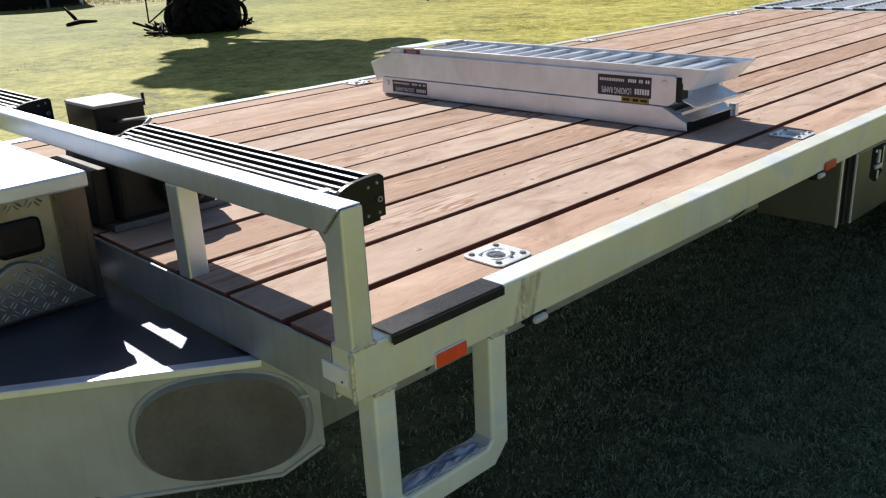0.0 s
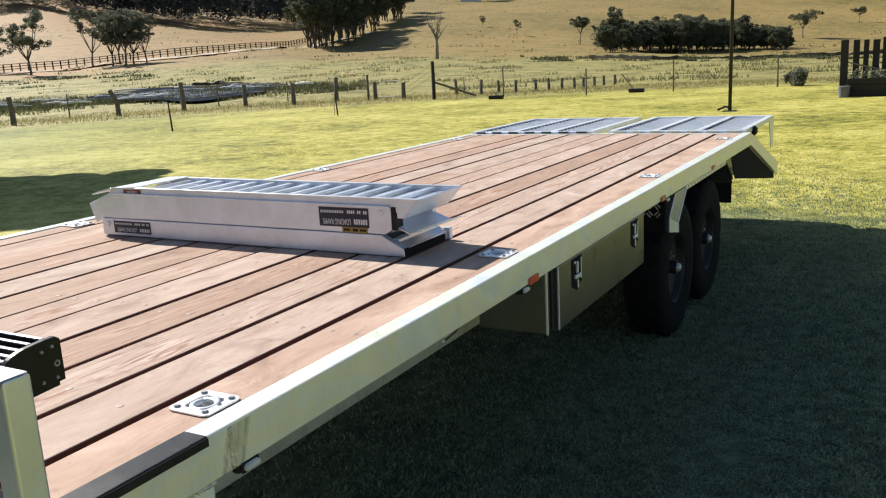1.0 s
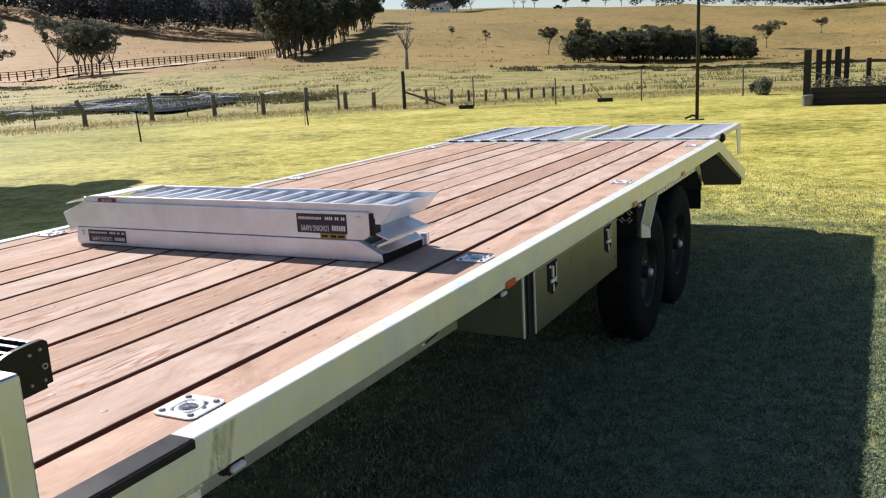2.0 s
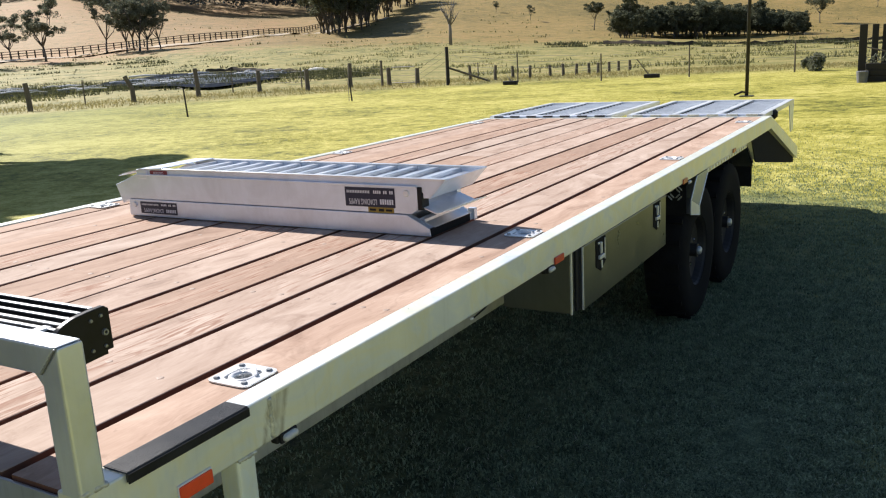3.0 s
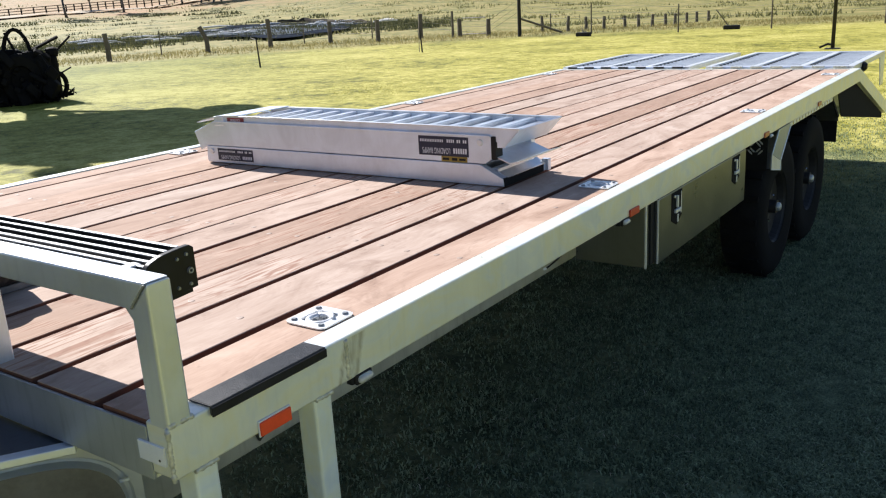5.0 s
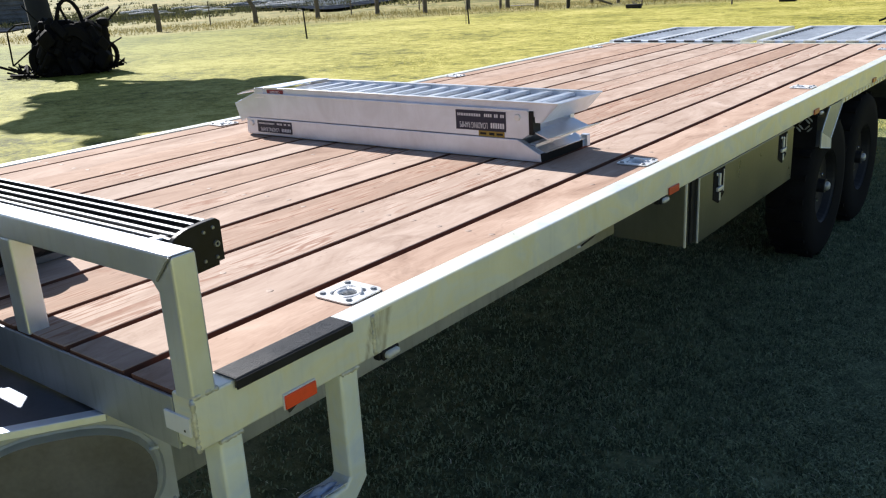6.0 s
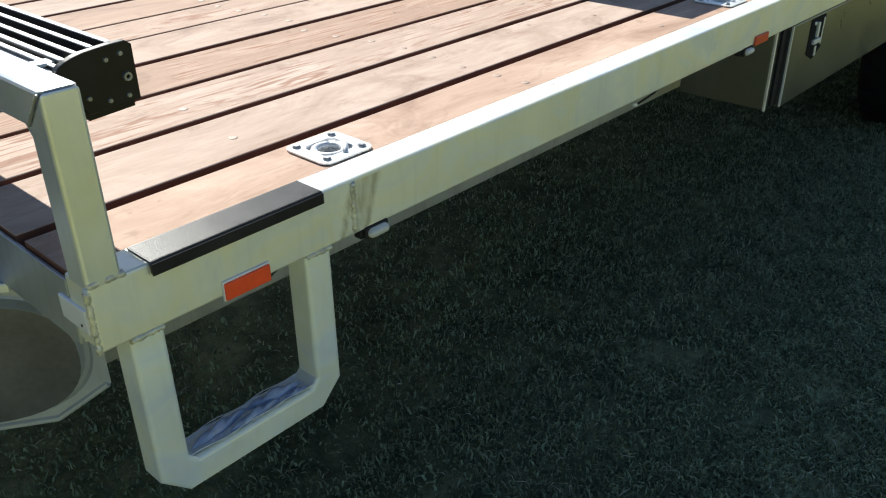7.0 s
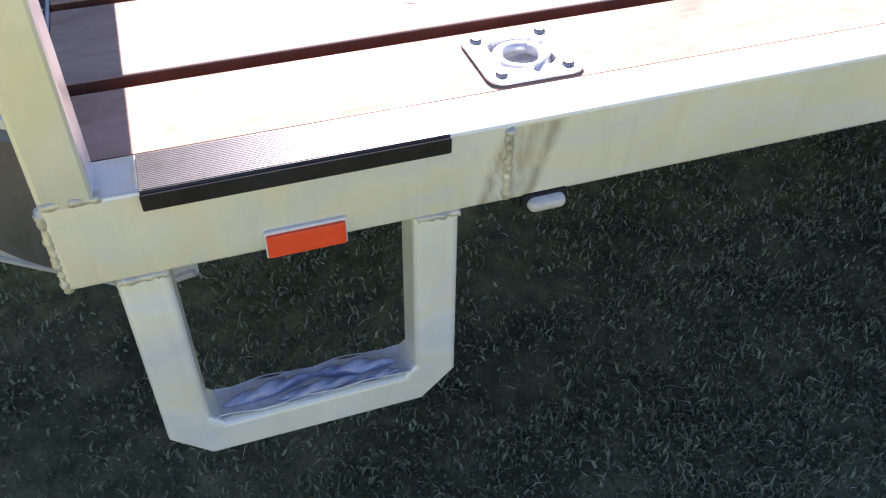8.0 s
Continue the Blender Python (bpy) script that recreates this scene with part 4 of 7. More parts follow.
def tread_bars(x, y0, y1, z0, z1, inside=None, size=1.0):
    """Raised bars of tread plate on a +x face, in pairs turned by a quarter from cell to cell."""
    b = bmesh.new()
    step_ = 0.022 * size
    i = 0
    y = y0 + step_ / 2
    while y < y1 - 0.006:
        z, j = z0 + step_ / 2, 0
        while z < z1 - 0.006:
            s = 1 if (i + j) % 2 else -1
            if inside is None or inside(y, z):
                for o in (-0.0042, 0.0042):
                    u, v = Vector((0, 0.7071, 0.7071 * s)), Vector((0, -0.7071 * s, 0.7071))
                    c = Vector((x, y, z)) + v * o * size
                    base = [b.verts.new(c + u * p * size + v * q * size) for p, q in ((-0.0095, 0), (-0.0055, -0.0022), (0.0055, -0.0022), (0.0095, 0), (0.0055, 0.0022), (-0.0055, 0.0022))]
                    tops = [b.verts.new(c + Vector((0.0018, 0, 0)) + u * p * size) for p in (-0.0055, 0.0055)]
                    for f in ((0, 1, 6), (1, 2, 7, 6), (2, 3, 7), (3, 4, 7), (4, 5, 6, 7), (5, 0, 6)):
                        b.faces.new([(base + tops)[k] for k in f])
            z += step_
            j += 1
        y += step_
        i += 1
    bmesh.ops.recalc_face_normals(b, faces=b.faces[:])
    return b


def drawbar():
    """Folded aluminium A-frame nose with an oval recess in its side."""
    a, d = Vector((-0.340, 0.004, 0)), Vector((-0.559, -0.829, 0))

    def on(s, z, o=0.0):
        p = a + d * s
        n = Vector((-d.y, d.x, 0)) * -1
        return (p.x + n.x * o, p.y + n.y * o, z)
    zt, zb = 0.832, 0.548
    for side in (1, -1):
        def fl(p):
            return p if side == 1 else (-W - p[0], p[1], p[2])
        b = bmesh.new()
        cs, cz, rx, rz = 0.076, 0.684, 0.184, 0.122
        n = 40
        rim = []
        for i in range(n):
            t = 2 * math.pi * i / n
            c, s = math.cos(t), math.sin(t)
            rim.append((cs + rx * math.copysign(abs(c) ** 0.75, c), cz + rz * math.copysign(abs(s) ** 0.85, s)))
        outer = []
        lo_s, hi_s = -0.125, 0.95
        for sx, z in rim:
            t = math.atan2((z - cz) / (zt - cz), (sx - cs) / 0.27)
            c, s = math.cos(t), math.sin(t)
            k = 1 / max(abs(c), abs(s))
            z1 = cz + (zt - cz) * s * k if s > 0 else cz + (cz - zb) * s * k
            so = max(lo_s, cs + 0.27 * c * k)
            outer.append((so, max(z1, zb + 0.62 * max(0.0, -0.03 - so))))
        A = [b.verts.new(fl(on(p[0], p[1], 0.0))) for p in outer]
        B = [b.verts.new(fl(on(p[0], p[1], 0.0))) for p in rim]
        C = [b.verts.new(fl(on(cs + (p[0] - cs) * 0.97, cz + (p[1] - cz) * 0.97, 0.006))) for p in rim]
        E = [b.verts.new(fl(on(cs + (p[0] - cs) * 0.93, cz + (p[1] - cz) * 0.93, 0.004))) for p in rim]
        F = [b.verts.new(fl(on(cs + (p[0] - cs) * 0.91, cz + (p[1] - cz) * 0.91, -0.02))) for p in rim]
        for i in range(n):
            j = (i + 1) % n
            for p, q in ((A, B), (B, C), (C, E), (E, F)):
                b.faces.new((p[i], p[j], q[j], q[i]))
        # plain sheet on to the hitch, with folded top lip
        x0 = cs + 0.27
        vs = [b.verts.new(fl(on(s, z))) for s, z in ((x0, zb), (0.95, zb + 0.06), (0.95, zt), (x0, zt))]
        b.faces.new(vs)
        bmesh.ops.recalc_face_normals(b, faces=b.faces[:])
        sh = part("drawbar_side", b, M_NOSE, trailer, "cloudy aluminium nose panel with an oval recess")
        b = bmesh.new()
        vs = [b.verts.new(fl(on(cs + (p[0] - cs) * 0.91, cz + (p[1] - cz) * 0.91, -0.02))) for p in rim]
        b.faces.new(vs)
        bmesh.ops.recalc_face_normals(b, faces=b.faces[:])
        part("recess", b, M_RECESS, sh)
        b = prism(bmesh.new(), [fl(on(-0.02, zt + 0.002, -0.026)), fl(on(-0.02, zt + 0.002, 0.001)), fl(on(-0.02, zt - 0.003, 0.006)), fl(on(-0.02, zt - 0.014, 0.006)), fl(on(-0.02, zt - 0.014, -0.026))],
                  Vector(fl(on(0.95, zt, 0))) - Vector(fl(on(-0.02, zt, 0))), 0.0015)
        part("lip", b, M_ALU, sh, "bright folded edge")
        part("under_edge", tube(bmesh.new(), [fl(on(-0.12, zb + 0.058, 0.0)), fl(on(-0.03, zb + 0.002, 0)), fl(on(0.35, zb, 0)), fl(on(0.95, zb + 0.06, 0))], 0.006, 8), M_NOSE, sh)
        part("tab", boxed((0, 0, 0), (0.03, 0.004, 0.006), 0.001, Matrix.Translation(fl(on(-0.075, 0.725, -0.005))) @ pose(0, 0, 0, 0, -14, 34 * side)), M_ALU, sh)
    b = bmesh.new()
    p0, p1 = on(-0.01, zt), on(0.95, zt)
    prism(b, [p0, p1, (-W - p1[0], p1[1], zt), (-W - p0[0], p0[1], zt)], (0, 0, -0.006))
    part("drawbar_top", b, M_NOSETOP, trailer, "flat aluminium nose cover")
    c = bmesh.new()
    box(c, (-W / 2 - 0.05, -1.45, 0.56), (-W / 2 + 0.05, -0.7, 0.66), 0.006)
    part("coupling_beam", c, M_RAIL, trailer)
    bm = bmesh.new()
    lathe(bm, [(0.0001, 0.0), (0.045, 0.0), (0.05, 0.03), (0.05, 0.10), (0.0001, 0.11)], Matrix.Translation((-W / 2, -1.5, 0.56)), 18)
    part("coupling", bm, M_DARKSTEEL, trailer)
    part("jockey_leg", boxed((-W / 2 + 0.12, -1.0, 0.0), (-W / 2 + 0.18, -0.94, 0.8), 0.004), M_RAIL, trailer)
    # nose toolbox
    x0, x1, y0, y1 = -W + 0.89, -0.89, -0.64, -0.055
    tb = part("nose_toolbox", boxed((x0, y0, zt), (x1, y1, 1.115), 0.008), M_CHEQ, trailer, "chequer plate toolbox on the drawbar")
    part("lid", boxed((x0 - 0.022, y0 - 0.02, 1.108), (x1 + 0.022, y1 + 0.008, 1.146), 0.006), M_ALU, tb, "flat bright lid")
    part("corner_trim", boxed((x1 - 0.002, y1 - 0.075, zt), (x1 + 0.004, y1 + 0.003, 1.107), 0.002), M_CORNER, tb)
    b = boxed((x1 - 0.005, -0.262, 0.985), (x1 + 0.007, -0.163, 1.066), 0.012)
    part("latch_plate", b, M_BLACK, tb)
    b = bmesh.new()
    pts = [(x1 + 0.002, -0.33 + 0.20 * i / 10, 0.90 + 0.075 * math.sin(math.pi * i / 10)) for i in range(11)]
    prism(b, [(p[0], p[1], p[2]) for p in pts] + [(x1 + 0.002, -0.075, 0.845), (x1 + 0.002, -0.45, 0.845)], (0.014, 0, 0), 0.004)
    part("guard", b, M_CHEQ, tb)
    tagged(part("tread_pattern", tread_bars(x1 + 0.0002, y0 + 0.01, y1 - 0.08, zt + 0.01, 1.105, lambda y, z: not (-0.28 < y < -0.145 and 0.965 < z < 1.085) and z > 0.90 + 0.08 * max(0, math.sin(math.pi * min(1, max(0, (y + 0.33) / 0.2))))), M_TREADBAR, tb), kind="stuff")
    tagged(part("tread_pattern", tread_bars(x1 + 0.0162, -0.40, -0.10, 0.85, 0.99, lambda y, z: z < 0.885 + 0.068 * math.sin(math.pi * min(1, max(0, (y + 0.33) / 0.2)))), M_TREADBAR, tb), kind="stuff")


def side_toolbox(flip):
    def fx(x):
        return x if not flip else -W - x

    def bx(x0, x1, *r):
        a, b = sorted((fx(x0), fx(x1)))
        return a, b
    def bb(lo, hi, bev=0.003):
        a, b = bx(lo[0], hi[0])
        return boxed((a, lo[1], lo[2]), (b, hi[1], hi[2]), bev)
    t = part("side_toolbox", bb((-0.30, 2.105, 0.608), (-0.022, 3.305, 0.852)), M_BOXSIDE, trailer, "dull olive-grey metal toolbox slung under the deck")
    part("door", bb((-0.018, 2.183, 0.604), (0.0, 3.307, 0.853), 0.004), M_BOXSIDE, t)
    part("seal", bb((-0.021, 2.148, 0.610), (-0.014, 2.182, 0.851), 0.001), M_RUBBER, t)
    part("edge_trim", bb((-0.022, 2.103, 0.606), (-0.014, 2.111, 0.852), 0.002), M_ZINC, t)
    part("edge_trim", bb((-0.005, 2.180, 0.606), (0.002, 2.185, 0.851), 0.001), M_ZINC, t)
    for y in (2.318, 3.090):
        lb = bmesh.new()
        prism(lb, [(fx(-0.004), y, 0.846), (fx(-0.004), y + 0.112, 0.846), (fx(-0.004), y + 0.112, 0.742), (fx(-0.004), y + 0.056, 0.712), (fx(-0.004), y, 0.738)], (fx(0.003) - fx(-0.004), 0, 0), 0.002)
        part("latch", lb, M_MATT, t, "black latch with a chrome T handle")
        for lo, hi in (((0.003, y + 0.094, 0.752), (0.006, y + 0.101, 0.838)), ((0.003, y + 0.040, 0.785), (0.012, y + 0.052, 0.832)), ((0.003, y + 0.022, 0.765), (0.013, y + 0.078, 0.780)), ((0.003, y + 0.018, 0.826), (0.008, y + 0.030, 0.836)), ((0.003, y + 0.052, 0.724), (0.008, y + 0.064, 0.755))):
            part("handle", bb(lo, hi, 0.002), M_ZINC, t)


def wheel(x, y, side):
    m = pose(x, y, 0.395, 0, 90 * side, 0)
    bm = bmesh.new()
    lathe(bm, [(0.20, -0.10), (0.30, -0.112), (0.365, -0.105), (0.385, -0.085), (0.392, 0.0), (0.385, 0.085), (0.365, 0.105), (0.30, 0.112), (0.20, 0.10)], m, 48)
    ty = part("wheel", bm, M_TYRE, trailer, "black tyre on a dark painted rim", True)
    for i in range(40):
        a = 2 * math.pi * i / 40
        part("tread_block", boxed((0.384, -0.014, -0.09), (0.398, 0.014, -0.02), 0.0, m @ Matrix.Rotation(a, 4, 'Z')), M_TYRE, ty) if i % 2 else part("tread_block", boxed((0.384, -0.014, 0.02), (0.398, 0.014, 0.09), 0.0, m @ Matrix.Rotation(a, 4, 'Z')), M_TYRE, ty)
    bm = bmesh.new()
    lathe(bm, [(0.205, 0.098), (0.195, 0.085), (0.185, 0.05), (0.12, 0.035), (0.07, 0.05), (0.065, 0.055), (0.038, 0.055), (0.038, 0.098), (0.0001, 0.100)], m, 32)
    part("rim", bm, M_RIM, ty)
    bm = bmesh.new()
    lathe(bm, [(0.024, 0.098), (0.024, 0.112), (0.016, 0.119), (0.0001, 0.121)], m, 20)
    part("dust_cap", bm, M_CHASSIS, ty, "small metal dust cap", True)
    for i in range(6):
        a = 2 * math.pi * i / 6
        b2 = bmesh.new()
        lathe(b2, [(0.0001, 0.062), (0.008, 0.062), (0.01, 0.058), (0.01, 0.04)], m @ Matrix.Rotation(a, 4, 'Z') @ Matrix.Translation((0.085, 0, 0)), 6)
        part("nut", b2, M_CHROME, ty)


def running_gear():
    for s, x in ((1, -0.125), (-1, -W + 0.125)):
        for y in (4.07, 4.875):
            wheel(x, y, s)
    for y in (4.07, 4.875):
        part("axle", tube(bmesh.new(), [(-W + 0.2, y, 0.395), (-0.2, y, 0.395)], 0.035, 12), M_DARKSTEEL, trailer)
        for x in (-0.42, -W + 0.42):
            b = bmesh.new()
            for k in range(5):
                box(b, (x - 0.03, y - 0.38 + 0.05 * k, 0.45 + 0.012 * k), (x + 0.03, y + 0.38 - 0.05 * k, 0.46 + 0.012 * k), 0.001)
            part("leaf_spring", b, M_DARKSTEEL, trailer)
    for flip in (0, 1):
        def X(x):
            return x if not flip else -W - x
        line = [(3.80, 0.660), (3.83, 0.735), (3.95, 0.845), (5.30, 0.845), (5.55, 0.69), (5.59, 0.655)]
        b = bmesh.new()
        for (ya, za), (yb, zb) in zip(line, line[1:]):
            u = Vector((0, yb - ya, zb - za)).normalized()
            nn = Vector((0, -u.z, u.y)) * 0.004
            prism(b, [(X(-0.31), ya, za), (X(-0.31), yb, zb), (X(-0.31), yb + nn.y, zb + nn.z), (X(-0.31), ya + nn.y, za + nn.z)], (X(-0.012) - X(-0.31), 0, 0))
        g = part("mudguard", b, M_CHEQ, trailer, "chequer plate tandem mudguard")
        # outer skirt: sloping front leg, foot and level top strip of tread plate
        for name, pts, mat in (("skirt_leg", [(3.93, 0.847), (3.812, 0.735), (3.995, 0.672), (4.178, 0.830), (4.178, 0.847)], M_SKIRT),
                               ("skirt_foot", [(3.812, 0.734), (3.810, 0.655), (4.004, 0.618), (3.996, 0.671)], M_ZINC),
                               ("skirt_top", [(4.179, 0.851), (4.179, 0.826), (5.31, 0.826), (5.31, 0.851)], M_ZINC),
                               ("skirt_tail", [(5.311, 0.851), (5.311, 0.826), (5.53, 0.685), (5.575, 0.690)], M_MATT)):
            b = bmesh.new()
            prism(b, [(X(-0.011), y, z) for y, z in pts], (X(-0.005) - X(-0.011), 0, 0), 0.001)
            part(name, b, mat, g)
        for pts in ([(4.18, 0.829), (3.997, 0.671), (4.006, 0.617)], [(3.93, 0.847), (3.812, 0.735), (3.810, 0.655), (4.004, 0.617)]):
            part("skirt_edge", tube(bmesh.new(), [(X(-0.005), y, z) for y, z in pts], 0.0035, 6), M_ALU, g)
        for i in range(30):
            y = 4.19 + i * 0.0372
            a0, b0 = sorted((X(-0.0055), X(-0.0035)))
            part("tread_bar", boxed((a0, y, 0.829), (b0, y + 0.017, 0.848), 0.0, None), M_TREADBAR if i % 2 else M_ALU, g)
        a0, b0 = sorted((X(-0.30), X(-0.02)))
        part("mudflap", boxed((a0, 5.592, 0.508), (b0, 5.60, 0.695), 0.002, None), M_MATT, g)
        part("splash_plate", boxed((a0, 3.77, 0.655), (b0, 3.774, 0.852), 0.001), M_MATT, g)
        tb = tread_bars(-3.7695, a0 + 0.01, b0 - 0.005, 0.735, 0.85, None, 1.9)
        bmesh.ops.transform(tb, matrix=Matrix.Rotation(radians(-90), 4, 'Z'), verts=tb.verts[:])
        tagged(part("tread_pattern", tb, M_CHASSIS, g), kind="stuff")


def tail():
    """Sloping beavertail with two folded loading flaps lying level over it."""
    for x in (-0.058, -W + 0.004):
        b = bmesh.new()
        prism(b, [(x, L + 0.003, 0.857), (x, L + 0.003, D), (x, 7.72, 0.53), (x, 7.72, 0.42)], (0.054, 0, 0), 0.003)
        t = part("tail_beam", b, M_RAIL, trailer, "sloping galvanised tail beam")
        b = bmesh.new()
        xi = x + 0.02 if x > -1 else x + 0.02
        prism(b, [(xi, 5.62, 0.85), (xi, 6.24, 0.85), (xi, 7.68, 0.43), (xi, 7.68, 0.385), (xi, 5.80, 0.655)], (0.006, 0, 0))
        part("gusset", b, M_MATT, t)
    b = bmesh.new()
    prism(b, [(-W + 0.06, L + 0.01, 0.90), (-W + 0.06, 7.72, 0.47), (-W + 0.06, 7.72, 0.46), (-W + 0.06, L + 0.01, 0.885)], (W - 0.12, 0, 0))
    part("tail_sheet", b, M_CHASSIS, trailer)
    part("tail_bar", boxed((-W + 0.06, 7.70, 0.40), (-0.06, 7.76, 0.50), 0.004), M_RAIL, trailer)
    for x0, x1 in ((-1.160, -0.050), (-W + 0.020, -1.292)):
        y0, y1, z0, z1 = L + 0.02, 7.72, 0.928, 0.966
        fr = bmesh.new()
        f = part("loading_flap", boxed((x0, y0, z0), (x1, y0 + 0.05, z1), 0.003), M_ZINC, trailer, "folded aluminium loading flap with open treads")
        part("end_bar", boxed((x0, y1 - 0.05, z0), (x1, y1, z1), 0.003), M_ZINC, f)
        n = 3
        for i in range(n + 1):
            x = x0 + (x1 - x0 - 0.05) * i / n
            part("side_bar", boxed((x, y0 + 0.05, z0), (x + 0.05, y1 - 0.05, z1 + (0.002 if i in (0, n) else -0.002)), 0.003), M_ZINC, f)
        for i in range(n):
            xa = x0 + (x1 - x0 - 0.05) * i / n + 0.05
            xb = x0 + (x1 - x0 - 0.05) * (i + 1) / n
            part("infill", boxed((xa, y0 + 0.05, z0 + 0.012), (xb, y1 - 0.05, z0 + 0.018)), M_FLAP, f, "tread sheet with the sky's blue reflection in its colour")
            for k in range(14):
                y = y0 + 0.09 + k * 0.091
                part("cleat", boxed((xa + 0.03, y, z0 + 0.018), (xb - 0.03, y + 0.012, z0 + 0.030)), M_ZINC, f)
                part("notch", boxed((xa + 0.003, y + 0.02, z0 + 0.018), (xa + 0.024, y + 0.06, z0 + 0.030)), M_DARKSTEEL, f)
        part("hinge", tube(bmesh.new(), [(x0 + 0.05, L + 0.008, D + 0.008), (x1 - 0.05, L + 0.008, D + 0.008)], 0.011, 10), M_ALU, f)
        for k in range(7):
            x = x0 + 0.06 + k * (x1 - x0 - 0.2) / 6
            part("hinge_knuckle", boxed((x, L - 0.012, D + 0.004), (x + 0.09, L + 0.014, D + 0.018), 0.003), M_DARKSTEEL if x0 < -1.2 else M_WELD, f)
        xs = x1 - 0.006 if x1 > -1 else x0
        b = bmesh.new()
        prism(b, [(xs, 7.46, z0), (xs, y1, z0), (xs, y1 - 0.01, 0.68), (xs, y1 - 0.14, 0.68)], (0.006, 0, 0))
        part("leg_plate", b, M_ALU, f)
        b = bmesh.new()
        lathe(b, [(0.0001, 0), (0.035, 0.0), (0.04, 0.03), (0.02, 0.05), (0.0001, 0.05)], pose(xs - 0.01, 6.62, 0.93, 0, 90, 0), 16)
        part("spring_cup", b, M_BLACK, f)


rails()
headboard()
planks()
ring_plates()
step()
strip()
markers()
light_bar(-0.905, -0.070)
light_bar(-W + 0.070, -W + 0.905)
winch()
drawbar()
side_toolbox(False)
side_toolbox(True)
running_gear()
tail()


# ---------- loading ramps on the deck ----------
def sticker(parent, x, y, z, w, h, mat, words=(), bars=(), label="", narrow=0.76):
    """A flat label on a -y face; words and bars are upside down as on the ramps."""
    s = part("label", boxed((x, y - 0.0016, z), (x + w, y - 0.0006, z + h), 0.0), mat, parent, label)
    for text, size, fx, fz in words:
        lettering(text, size, Matrix.Translation((x + w * fx, y - 0.0018, z + h * fz)) @ pose(0, 0, 0, 90, 0, 0) @ pose(0, 0, 0, 0, 0, 180) @ Matrix.Diagonal((narrow, 1, 1, 1)), M_PRINT, s)
    for x0, x1, z0, z1 in bars:
        part("print_bar", boxed((x + w * x0, y - 0.0022, z + h * z0), (x + w * x1, y - 0.0017, z + h * z1)), M_PRINT if mat is not M_YELLOW else M_BLACK, s)
    return s


def bent_lip(xs, zs, y0, y1, thick=0.004):
    b = bmesh.new()
    n = len(xs)
    out = [(x, y0, z) for x, z in zip(xs, zs)] + [(x, y0, z - thick) for x, z in zip(xs[::-1], zs[::-1])]
    prism(b, out, (0, y1 - y0, 0))
    return b


# plain bars in place of the maker's name, number and address
MAKER_BARS = tuple((0.705 + 0.046 * i, 0.737 + 0.046 * i, 0.15, 0.42) for i in range(6)) + tuple((0.04 + 0.034 * i, 0.060 + 0.034 * i, 0.70, 0.84) for i in range(14)) + tuple((0.58 + 0.040 * i, 0.607 + 0.040 * i, 0.70, 0.86) for i in range(10) if i not in (4, 7))


